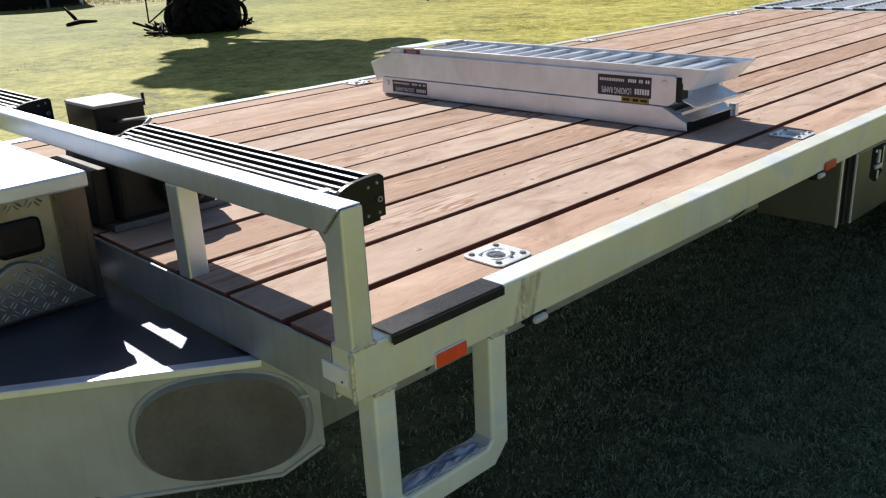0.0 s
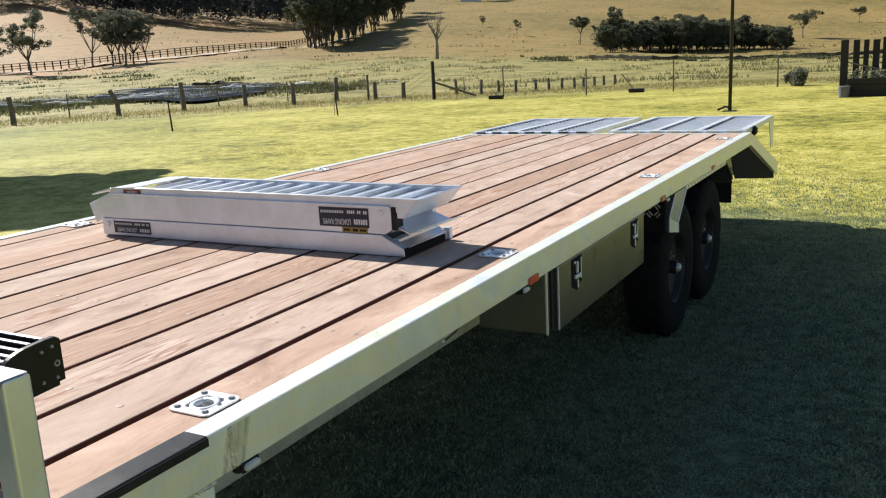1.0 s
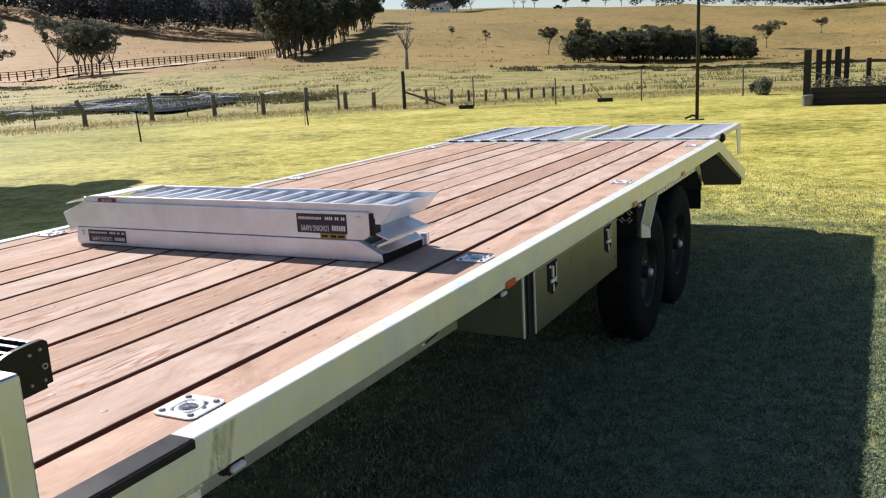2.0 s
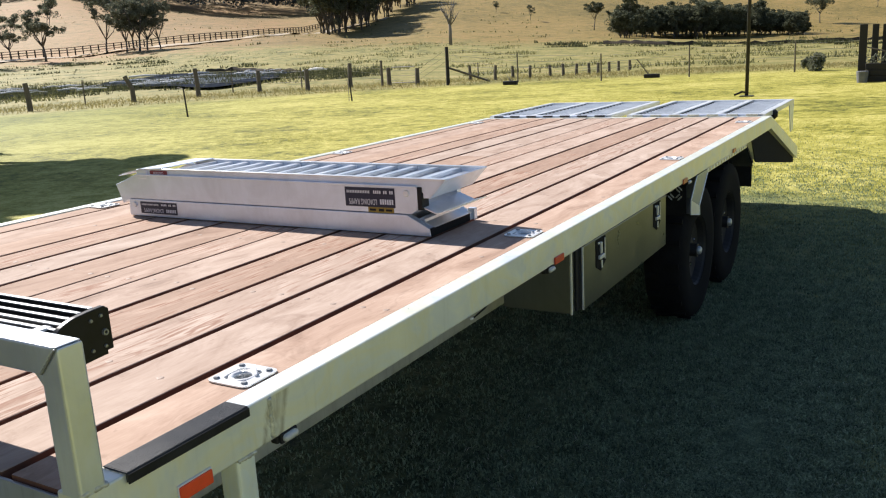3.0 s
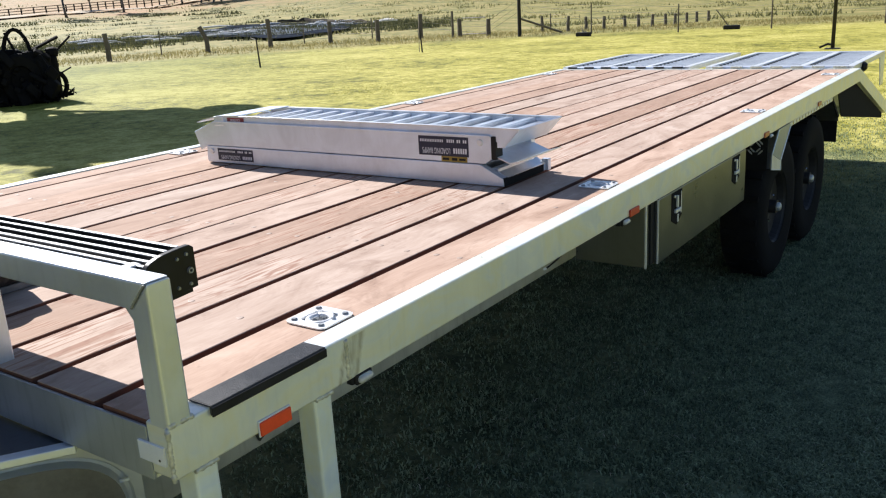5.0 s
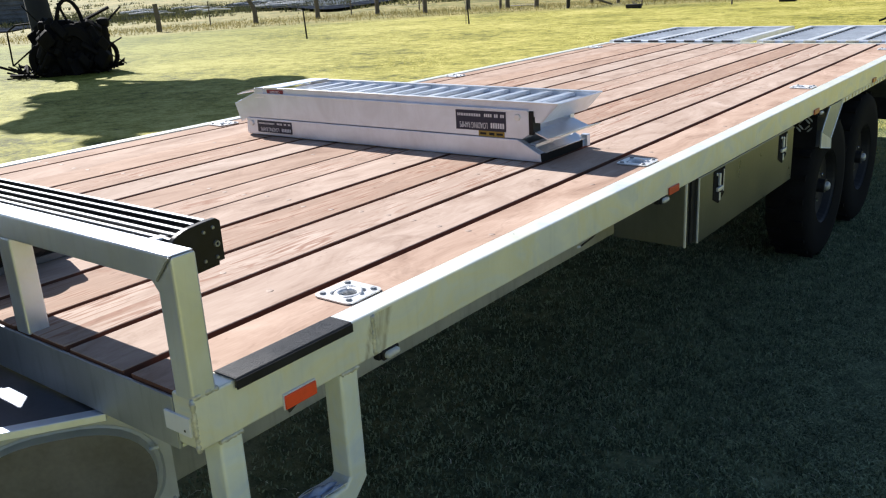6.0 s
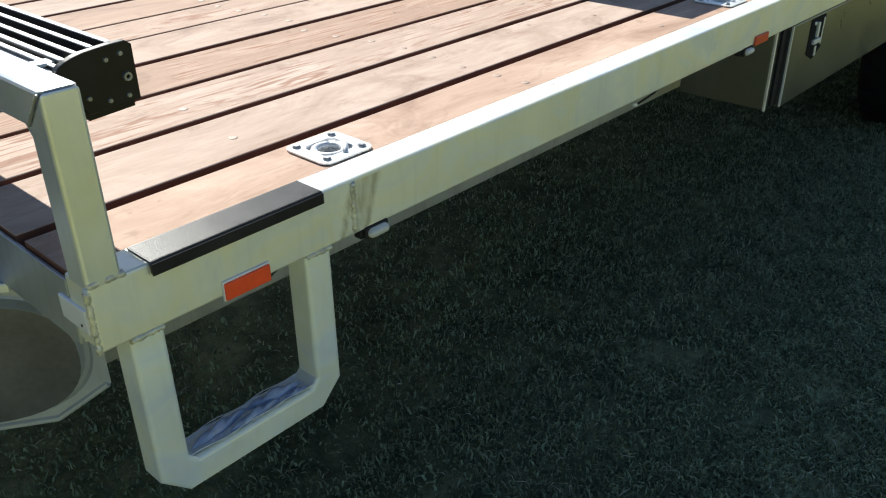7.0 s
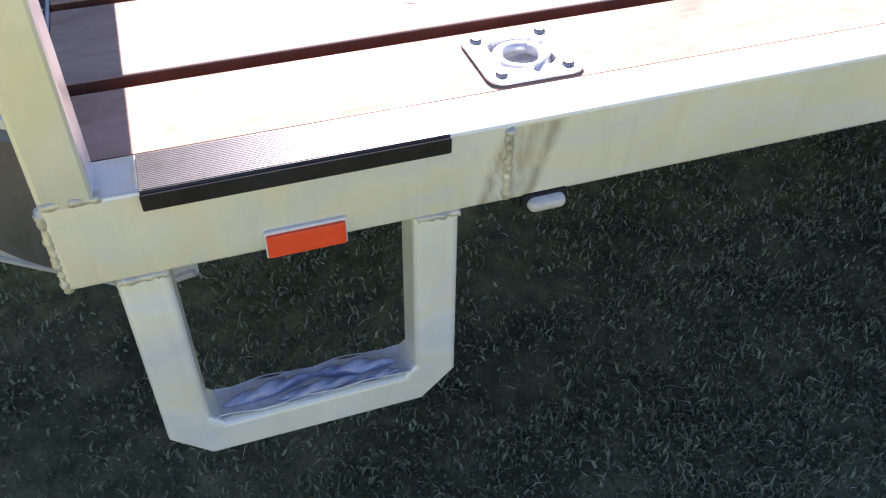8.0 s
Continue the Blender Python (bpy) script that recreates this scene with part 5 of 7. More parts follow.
def ramps():
    PLACE[0] = Matrix(((1.044, 0, 0, 0.015), (0, 1, 0, -0.016), (0, 0, 1, -0.002), (0, 0, 0, 1)))
    y0, y1 = 1.802, 2.125
    # lower ramp
    lo = root("loading_ramp", -1.17, 1.96, D, "bare aluminium loading ramp lying flat on the deck", "loading ramp", "stack of loading ramps")
    for y in (y0, y1 - 0.03):
        b = bmesh.new()
        prism(b, [(-1.912, y, 0.955), (-1.918, y, 0.965), (-1.912, y, 1.029), (-0.510, y, 1.029), (-0.420, y, 0.982), (-0.417, y, 0.954), (-0.43, y, 0.954)], (0, 0.03, 0), 0.002)
        part("side_rail", b, M_ALU, lo)
    for i in range(15):
        x = -1.84 + i * 0.097
        part("rung", boxed((x, y0 + 0.03, 0.985), (x + 0.03, y1 - 0.03, 1.012), 0.002), M_TREAD, lo)
    part("lip", bent_lip([-0.468, -0.425, -0.414], [1.010, 0.986, 0.985], y0 + 0.03, y1 - 0.002), M_TREAD, lo)
    # black plate added in place of the shade inside the hollow end
    part("hollow_shade", boxed((-0.62, y0 + 0.032, 0.966), (-0.455, y1 - 0.032, 0.984), 0.001), M_MATT, lo)
    part("nose_bar", boxed((-0.425, y0 + 0.004, 0.954), (-0.4125, y1 - 0.03, 0.983), 0.002), M_MATT, lo)
    part("end_pad", boxed((-0.432, y1 - 0.012, 0.955), (-0.404, y1 + 0.012, 1.0), 0.003), M_ALU, lo)
    for x in (-1.85, -0.72):
        part("pad", boxed((x, y0 + 0.02, D + 0.001), (x + 0.12, y1 - 0.02, 0.9555), 0.001), M_RUBBER, lo)
    sticker(lo, -1.845, y0, 0.968, 0.215, 0.052, M_NAVY, (("LOADING RAMPS", 0.025, 0.36, 0.29),), MAKER_BARS, "navy maker's label, upside down", 0.60)
    bm = bmesh.new()
    lathe(bm, [(0.0001, 0.006), (0.010, 0.006), (0.0125, 0.002), (0.0125, 0.0)], pose(-1.880, y0, 1.005, 90, 0, 0), 14)
    part("bolt", bm, M_ZINC, lo)
    # middle ramp, turned over
    mi = root("loading_ramp", -1.2, 1.96, 1.03, "bare aluminium loading ramp turned over on another", "loading ramp", "stack of loading ramps")
    for y in (y0, y1 - 0.03):
        b = bmesh.new()
        prism(b, [(-1.952, y, 1.008), (-1.984, y, 1.090), (-1.856, y, 1.139), (-0.462, y, 1.131), (-0.462, y, 1.050), (-0.49, y, 1.032), (-1.90, y, 1.032)], (0, 0.03, 0), 0.002)
        part("side_rail", b, M_ALU, mi)
        part("flange", boxed((-1.85, y - 0.006, 1.1325), (-0.47, y + 0.03, 1.1395), 0.0015, pose(0, 0, 0, 0, 0.3, 0) @ Matrix.Translation((0, 0, -0.006))), M_ALU, mi)
    for i in range(14):
        x = -1.80 + i * 0.097
        part("rung", boxed((x, y0 + 0.03, 1.06), (x + 0.03, y1 - 0.03, 1.087), 0.002), M_TREAD, mi)
    part("end_cap", boxed((-0.4615, y0 - 0.002, 1.048), (-0.444, y0 + 0.05, 1.132), 0.003), M_BLACK, mi, "black rubber end cap")
    part("lip", bent_lip([-0.52, -0.455, -0.395, -0.345], [1.066, 1.062, 1.038, 1.052], y0 + 0.01, y1 - 0.02), M_TREAD, mi, "bent bright lip plate")
    sticker(mi, -0.765, y0, 1.052, 0.212, 0.072, M_NAVY, (("LOADING RAMPS", 0.031, 0.36, 0.27),), MAKER_BARS, "navy maker's label, upside down", 0.50)
    sticker(mi, -0.668, y0, 1.032, 0.108, 0.020, M_YELLOW, (), ((0.06, 0.30, 0.3, 0.7), (0.42, 0.62, 0.25, 0.75), (0.7, 0.94, 0.3, 0.7)), "yellow notice label")
    bm = bmesh.new()
    lathe(bm, [(0.0001, 0.006), (0.010, 0.006), (0.0125, 0.002), (0.0125, 0.0)], pose(-0.505, y0, 1.108, 90, 0, 0), 14)
    part("bolt", bm, M_ZINC, mi)
    # top ramp nested in the middle one
    to = root("loading_ramp", -1.1, 1.96, 1.13, "bare aluminium loading ramp with open rungs, uppermost", "loading ramp", "stack of loading ramps")
    for y in (y0 + 0.004, y1 - 0.012):
        b = bmesh.new()
        prism(b, [(-1.835, y, 1.118), (-1.79, y, 1.166), (-0.352, y, 1.160), (-0.415, y, 1.092), (-0.44, y, 1.092), (-0.44, y, 1.112)], (0, 0.012, 0), 0.0012)
        part("side_rail", b, M_ALU, to)
        part("rim", boxed((-1.79, y - 0.003, 1.160), (-0.355, y + 0.014, 1.1655), 0.001, pose(0, 0, 0, 0, 0.2, 0) @ Matrix.Translation((0, 0, -0.004))), M_TREAD, to)
    for i in range(15):
        x = -1.70 + i * 0.094
        if i < 14:
            part("rung", boxed((x, y0 + 0.016, 1.134), (x + 0.028, y1 - 0.012, 1.157), 0.002), M_TREAD, to)
            part("tread", boxed((x + 0.036, y0 + 0.016, 1.140), (x + 0.072, y1 - 0.012, 1.143)), M_TREAD, to)
    b = bmesh.new()
    prism(b, [(-0.412, y0 + 0.004, 1.092), (-0.349, y0 + 0.004, 1.160), (-0.353, y0 + 0.004, 1.162), (-0.418, y0 + 0.004, 1.093)], (0, y1 - y0 - 0.004, 0))
    part("end_plate", b, M_ALU, to)
    part("lip", bent_lip([-1.955, -1.915, -1.82, -1.70], [1.134, 1.146, 1.166, 1.1705], y0 - 0.004, y1), M_ALU, to, "bent bright lip plate")
    part("lip_bracket", boxed((-1.845, y0 - 0.002, 1.120), (-1.785, y0 + 0.018, 1.163), 0.004), M_ALU, to)
    sticker(to, -1.765, y0 + 0.003, 1.139, 0.10, 0.020, M_REDLABEL, (("CAUTION", 0.017, 0.5, 0.5),), (), "small red caution label")

    PLACE[0] = Matrix()


ramps()


# ---------- trees ----------
def leaf_cards(rng, clumps, size, per):
    """Many small leaf tufts scattered through clumps of (centre, radii)."""
    verts, faces = [], []
    for c, r in clumps:
        for _ in range(per):
            d = Vector((rng.gauss(0, 1), rng.gauss(0, 1), rng.gauss(0, 1))).normalized() * rng.uniform(0.35, 1.0) ** 0.5
            p = c + Vector((d.x * r.x, d.y * r.y, d.z * r.z))
            u = Vector((rng.gauss(0, 1), rng.gauss(0, 1), rng.gauss(0, 0.7))).normalized()
            w = u.orthogonal().normalized()
            w.rotate(Matrix.Rotation(rng.uniform(0, 6.28), 3, u))
            a, b = size * rng.uniform(0.6, 1.3), size * rng.uniform(0.35, 0.8)
            i = len(verts)
            verts += [p - u * a * 0.5, p + w * b * 0.5, p + u * a * 0.5, p - w * b * 0.5]
            faces.append((i, i + 1, i + 2, i + 3))
    me = bpy.data.meshes.new("crown")
    me.from_pydata([tuple(v) for v in verts], [], faces)
    return me


def gum_tree(seed, height, spread, label, leaf=M_LEAF, size=0.45, per=60, bare=0.38, group="", name="gum_tree", stout=1.0, limbs=(5, 7), puff=0.30, rise=(0.40, 0.86)):
    """Leaning tapered trunk that forks into bent limbs, and a rounded, broken crown of leaf clumps on the limb ends."""
    rg = random.Random(seed)
    r0 = height * 0.016 * stout
    tr = bmesh.new()
    lean = Vector((rg.uniform(-0.10, 0.10), rg.uniform(-0.10, 0.10), 1))
    fork = lean * height * bare
    bow = Vector((rg.uniform(-1, 1), rg.uniform(-1, 1), 0)) * height * 0.015
    tube(tr, [Vector((0, 0, -0.15)), lean * height * 0.10 + bow, fork], [r0 * 1.4, r0, r0 * 0.8], 8)
    tips = []
    n = rg.randint(*limbs)
    for i in range(n):
        a = 2 * math.pi * i / n + rg.uniform(-0.5, 0.5)
        out = spread * rg.uniform(0.30, 0.75)
        start = lean * height * bare * rg.uniform(0.72, 1.0)
        end = start + Vector((math.cos(a) * out, math.sin(a) * out, height * (1 - bare) * rg.uniform(*rise)))
        mid = start.lerp(end, 0.5) + Vector((math.cos(a), math.sin(a), -0.5)) * spread * rg.uniform(0.03, 0.14)
        tube(tr, [start, mid, end], [r0 * 0.6, r0 * 0.38, r0 * 0.12], 6)
        tips.append((end, 1.0))
        for _ in range(3):
            k = mid.lerp(end, rg.uniform(0.1, 0.7))
            e2 = k + Vector((rg.uniform(-1, 1) * spread * 0.45, rg.uniform(-1, 1) * spread * 0.45, height * rg.uniform(0.0, 0.18)))
            tube(tr, [k, e2], [r0 * 0.24, r0 * 0.07], 5)
            tips.append((e2, rg.uniform(0.55, 0.9)))
    t = root(name, 0, 0, 0, label, "tree", group)
    part("trunk", tr, M_BARK, t, smooth=True)
    if leaf is not None:
        clumps = []
        for p, k in tips:
            r = spread * puff * k * rg.uniform(0.8, 1.2)
            clumps.append((p, Vector((r, r, r * 0.62))))
            for _ in range(2):
                q = p + Vector((rg.uniform(-1, 1), rg.uniform(-1, 1), rg.uniform(-0.3, 0.7))) * r
                clumps.append((q, Vector((r, r, r * 0.7)) * rg.uniform(0.4, 0.65)))
        me = leaf_cards(rg, clumps, size, per)
        me.materials.append(leaf)
        child("crown", me, t)
    return t


def scatter_trees(kinds, spots):
    """Copies of a few tree kinds at (azimuth, distance, scale)."""
    for i, (az, d, s) in enumerate(spots):
        k = kinds[i % len(kinds)]
        p = at(az, d)
        m = pose(p.x, p.y, p.z - 0.05, 0, 0, (i * 137) % 360) @ Matrix.Scale(s, 4)
        if i < len(kinds):
            k.matrix_basis = m
        else:
            c = copy_thing(k, Matrix())
            c.matrix_basis = m


rw = random.Random(21)
gums = [gum_tree(100 + i, 8.6, 2.8, "grey-green gum tree with a forked pale trunk", M_LEAFGREY, 0.24, 95, 0.30, "gum trees by the creek", puff=0.34, rise=(0.28, 1.0)) for i in range(4)]
scatter_trees(gums, [(54.36, 133, 1.06), (50.87, 143, 1.0), (49.76, 138, 0.86), (49.0, 137, 1.06), (48.5, 138, 0.94), (47.75, 138, 0.82), (49.25, 141, 0.98), (57.6, 126, 1.1), (56.2, 142, 0.8), (24.1, 215, 0.4), (26.3, 240, 0.36), (36.6, 172, 0.4)])
paddock_trees = [gum_tree(150 + i, 7.0, 2.0 + 1.5 * i, "lone gum tree standing in the paddock", M_LEAF, 0.30, 90, 0.42, "lone trees in the paddock", puff=0.36) for i in range(2)]
scatter_trees(paddock_trees, [(20.05, 172, 0.86), (6.62, 226, 1.0), (28.6, 420, 1.2), (3.6, 300, 0.7)])
woods = [gum_tree(200 + i, 15.0, 3.9, "tall dark gum tree in a dense stand", M_LEAF, 0.50, 110, 0.10, "gum stand on the slope", "gum_tree", 0.7, (7, 9), 0.48) for i in range(4)]
spots = []
for i in range(56):
    f = i / 55
    spots.append((37.7 - 6.3 * f + rw.uniform(-0.35, 0.35), float(np.interp(f, (0, 0.4, 0.65, 1), (174, 196, 235, 300))) + rw.uniform(-4, 30), rw.uniform(0.78, 1.12)))
scatter_trees(woods, spots)
copse = [gum_tree(300 + i, 7.6, 2.1, "dark rounded paddock tree in a tight copse", M_LEAF, 0.34, 85, 0.06, "copse in the paddock", "gum_tree", 0.8, (8, 10), 0.52, (0.12, 0.84)) for i in range(5)]
spots = []
for i in range(92):
    f = i / 91
    az = 18.15 - 10.6 * f + rw.uniform(-0.2, 0.2)
    near = float(np.interp(az, (7, 12.7, 18.7), (166, 162, 140)))
    tall = float(np.interp(az, (7.2, 8.5, 10, 13.3, 17.2, 18.2), (0.46, 0.62, 0.74, 0.88, 0.68, 0.62)))
    spots.append((az, near + rw.uniform(-1, 20), tall * rw.uniform(0.86, 1.06)))
spots += [(18.15, 141, 1.0), (18.4, 142, 0.78), (18.0, 143, 0.9), (10.15, 172, 0.98), (7.6, 176, 0.62)]
scatter_trees(copse, spots)
sky_trees = [gum_tree(400 + i, 12.0, 5.0, "dark tree on the hill crest", M_LEAF, 0.8, 40, 0.22, "trees on the crest", puff=0.40) for i in range(3)]
spots = [(27.6, 420, 1.0), (26.6, 430, 1.15), (25.9, 425, 0.9), (25.0, 436, 1.1), (22.2, 470, 0.8), (21.6, 474, 0.9), (20.9, 476, 0.7), (18.9, 478, 0.45), (17.6, 478, 0.5), (16.4, 478, 0.6), (15.4, 478, 0.8)]
scatter_trees(sky_trees, spots)


def far_woods(name, area, count, height, seed, label):
    """A wood too far off to count: trunks and ragged crowns in one mesh."""
    rg = random.Random(seed)
    clumps = []
    for _ in range(count):
        az, d = area(rg)
        p = at(az, d)
        h = height * rg.uniform(0.75, 1.2)
        for k in range(3):
            clumps.append((p + Vector((rg.uniform(-2.5, 2.5), rg.uniform(-2.5, 2.5), h * (0.45 + 0.22 * k))), Vector((3.4, 3.4, h * 0.26)) * rg.uniform(0.7, 1.1)))
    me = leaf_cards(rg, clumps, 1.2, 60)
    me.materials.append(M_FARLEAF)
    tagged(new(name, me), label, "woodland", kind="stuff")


def left_area(rg):
    az = rg.uniform(37.5, 68)
    lo = np.interp(az, (38, 41, 46, 50, 53, 68), (285, 290, 285, 290, 325, 330))
    return az, lo + 140 * rg.random() ** 1.6


def right_area(rg):
    az = rg.uniform(-4, 6.5)
    return az, np.interp(az, (-4, 5, 6.5), (420, 430, 470)) + 60 * rg.random()


def crest_area(rg):
    az = rg.choice((rg.uniform(5.5, 14.5), rg.uniform(25.5, 29.0)))
    return az, 470 + 50 * rg.random()


far_woods("hill_forest", left_area, 760, 15.0, 31, "dark eucalypt forest covering the upper hillside")
far_woods("ridge_forest", right_area, 130, 11.0, 32, "grey-green forest on the far ridge")
far_woods("crest_forest", crest_area, 110, 11.0, 33, "dark forest line along the crest")

# tree whose shade lies on the lawn beside the trailer
shade = gum_tree(82, 9.0, 2.45, "large gum tree with a thick dark trunk", M_LEAF, 0.26, 950, 0.40, "", "gum_tree", 1.9, (6, 7), 0.40)
# trunk bark darkened to carry the shade under its crown
for q in shade.children:
    if q.name.startswith("trunk"):
        q.data.materials[0] = M_DARKBARK
p = at(62.3, 21.9)
shade.location = (p.x, p.y, p.z)


def water_tank():
    """Round black tank with ribbed walls, a domed top and a grey down pipe."""
    p = at(70.5, 38.4)
    t = root("water_tank", p.x, p.y, p.z, "round black plastic water tank on the lawn", "tank")
    base = Matrix.Translation(p)
    b = bmesh.new()
    prof = [(2.06, -0.1), (2.06, 0.08)]
    for k in range(12):
        z = 0.12 + 0.19 * k
        prof += [(2.0, z), (2.0, z + 0.10), (2.025, z + 0.12), (2.025, z + 0.17)]
    prof += [(1.96, 2.46), (1.2, 2.75), (0.35, 2.85), (0.0001, 2.86)]
    lathe(b, prof, base, 48)
    part("wall", b, M_RUST, t)
    b = bmesh.new()
    lathe(b, [(0.36, 2.83), (0.36, 2.93), (0.0001, 2.95)], base, 24)
    part("lid", b, M_RUST, t)
    q = at(69.55, 36.45)
    part("down_pipe", tube(bmesh.new(), [q, q + Vector((0, 0, 2.3))], 0.055, 10), M_SHED, t, "grey down pipe")
    q = at(67.75, 37.6)
    part("valve", boxed((-0.08, -0.08, 0.0), (0.08, 0.08, 0.26), 0.02, Matrix.Translation(q)), M_WALL, t, "pale outlet valve")


water_tank()


def fallen_branch():
    a, e = at(68.05, 26.0), at(68.75, 26.2)
    t = root("fallen_branch", a.x, a.y, a.z, "dark fallen branch with one limb standing up on the lawn", "branch")
    part("limb", tube(bmesh.new(), [a + Vector((0, 0, 0.0)), a.lerp(e, 0.4) + Vector((0, 0, 0.2)), e + Vector((0, 0, 0.44))], [0.05, 0.05, 0.035], 7), M_RUST, t, smooth=True)
    c, d = at(68.7, 25.2), at(67.05, 26.2)
    part("stem", tube(bmesh.new(), [c + Vector((0, 0, 0.03)), a + Vector((0, 0, 0.05)), d + Vector((0, 0, 0.03))], [0.06, 0.07, 0.03], 7), M_RUST, t, smooth=True)


fallen_branch()


def bare_tree():
    rg = random.Random(9)
    t = root("bare_tree", 0, 0, 0, "leafless pale grey tree", "tree")
    b = bmesh.new()
    tube(b, [(0, 0, -0.1), (0.05, 0, 1.2), (0, 0, 2.2)], [0.2, 0.16, 0.12], 8)
    for i in range(9):
        a = rg.uniform(0, 6.28)
        h = rg.uniform(1.6, 2.3)
        e = Vector((math.cos(a) * rg.uniform(0.5, 1.5), math.sin(a) * rg.uniform(0.5, 1.5), h + rg.uniform(0.7, 2.6)))
        m = Vector((0, 0, h)).lerp(e, 0.5) + Vector((0, 0, -0.15))
        tube(b, [(0, 0, h - 0.1), m, e], [0.08, 0.05, 0.015], 5)
        for _ in range(3):
            tube(b, [m, m + Vector((rg.uniform(-0.7, 0.7), rg.uniform(-0.7, 0.7), rg.uniform(0.2, 0.9)))], [0.03, 0.008], 4)
    part("trunk", b, M_DEADWOOD, t, smooth=True)
    p = at(29.35, 118)
    t.location = (p.x, p.y, p.z)
    t.scale = (1.3, 1.3, 1.5)


bare_tree()


def bush(az, d, h, r, label, leaf, seed, name="bush"):
    rg = random.Random(seed)
    t = root(name, 0, 0, 0, label, "bush")
    clumps = [(Vector((rg.uniform(-r, r) * 0.6, rg.uniform(-r, r) * 0.6, h * rg.uniform(0.2, 0.75))), Vector((r * 0.5, r * 0.5, h * 0.3))) for _ in range(7)]
    me = leaf_cards(rg, clumps, 0.12, 80)
    me.materials.append(leaf)
    child("leaves", me, t)
    b = bmesh.new()
    for k in range(6):
        a = rg.uniform(0, 6.28)
        tube(b, [(0, 0, 0), (math.cos(a) * r * 0.5, math.sin(a) * r * 0.5, h * 0.8)], [0.02, 0.006], 5)
    part("stems", b, M_DEADWOOD, t)
    p = at(az, d)
    t.location = (p.x, p.y, p.z)


bush(6.75, 34.4, 0.74, 0.34, "scrubby grey bush by the fence", M_LEAFGREY, 41)
bush(7.1, 34.9, 0.55, 0.26, "scrubby grey bush by the fence", M_LEAFGREY, 42)


# ---------- fences ----------
def paddock_fence():
    f = root("paddock_fence", *at(40, 39), "weathered timber post and wire fence", "fence")
    rg = random.Random(8)

    def post(az, d, h, w, lean=0.0, mat=M_POST, name="post"):
        p = at(az, d)
        b = bmesh.new()
        tube(b, [(0, 0, -0.1), (0, 0, h * 0.5), (lean * h, 0, h)], [w * 1.1, w, w * 0.92], 8)
        me = mesh_of(name, b, mat)
        child(name, me, f, Matrix.Translation(p) @ Matrix.Rotation(radians(az), 4, 'Z'))
        return p + Vector((0, 0, h))
    row = [(62.0, 36.0, 1.1, 0.02), (55.6, 37.6, 1.10, -0.04), (49.69, 39.8, 1.12, -0.22), (45.76, 40.4, 1.27, -0.03), (41.92, 41.0, 1.0, 0.0), (38.83, 39.6, 0.96, 0.0), (36.04, 40.4, 1.10, 0.03), (33.49, 40.2, 0.80, 0.0), (31.62, 39.6, 0.73, 0.02)]
    tops = [post(a, d, h, 0.10, k) for a, d, h, k in row]
    post(33.94, 39.3, 1.15, 0.055)
    st = post(29.6, 36.6, 1.58, 0.075, 0.0, M_FENCE, "strainer_post")
    far = [(28.13, 41.4, 0.69), (26.48, 39.8, 0.66), (25.32, 41.3, 0.58), (24.2, 40.2, 0.57), (22.89, 41.0, 0.53), (22.04, 40.9, 0.56), (21.19, 40.8, 0.54), (20.38, 41.4, 0.52), (19.8, 42.6, 0.5), (19.1, 44.2, 0.5), (18.5, 45.2, 0.5), (17.8, 46.2, 0.5)]
    far = [post(a, d, h, 0.07, rg.uniform(-0.05, 0.05)) for a, d, h in far]
    thin = [post(a, d, h, 0.028, 0.0, M_POST, "picket") for a, d, h in [(52.5, 41, 1.05), (43.6, 43, 1.1), (39.2, 43.5, 1.0), (25.0, 35.7, 1.2), (19.6, 33.6, 1.02), (14.1, 33.6, 1.16), (7.9, 34.2, 1.1), (1.0, 34, 1.1), (27.6, 41.5, 0.8)]]
    b = bmesh.new()
    q = at(26.9, 37.6)
    tube(b, [st - Vector((0, 0, 0.85)), q + Vector((0, 0, 0.05))], 0.045, 8)
    part("stay", b, M_POST, f)
    wb = bmesh.new()
    for run in (tops + [st], [st] + far, [st] + [thin[3], thin[4], thin[5], thin[6], thin[7]]):
        for k in (0.12, 0.42, 0.72):
            for u, v in zip(run, run[1:]):
                tube(wb, [u - Vector((0, 0, k * 0.8)), v - Vector((0, 0, k * 0.8))], 0.006, 3, False)
    tagged(part("wire", wb, M_WIRE, f), kind="stuff")
    a, c = at(33.3, 41), at(31.8, 40.5)
    for z in (0.08, 0.8):
        part("gate_rail", tube(bmesh.new(), [a + Vector((0, 0, z)), c + Vector((0, 0, z))], 0.022, 6), M_WIRE, f)


def rail_fence():
    line = [(64, 128), (58, 142), (54, 150), (50, 152), (46, 157), (43, 168), (40, 190), (38.4, 205), (36.8, 222)]
    f = root("rail_fence", *at(48, 154), "long black timber rail fence below the hill", "fence")
    pts = []
    for (a0, d0), (a1, d1) in zip(line, line[1:]):
        n = 9
        for i in range(n):
            k = i / n
            pts.append(at(a0 + (a1 - a0) * k, d0 + (d1 - d0) * k))
    pb = boxed((-0.075, -0.075, -0.2), (0.075, 0.075, 1.22), 0.01)
    me = mesh_of("post", pb, M_FENCE)
    for p in pts:
        child("post", me, f, Matrix.Translation(p))
    for u, v in zip(pts, pts[1:]):
        for z in (0.45, 0.82, 1.18):
            d = v - u
            m = Matrix.Translation(u + Vector((0, 0, z))) @ d.to_track_quat('X', 'Z').to_matrix().to_4x4()
            b = boxed((0, -0.025, -0.05), (d.length, 0.025, 0.05), 0.0, m)
            part("rail", b, M_FENCE, f)


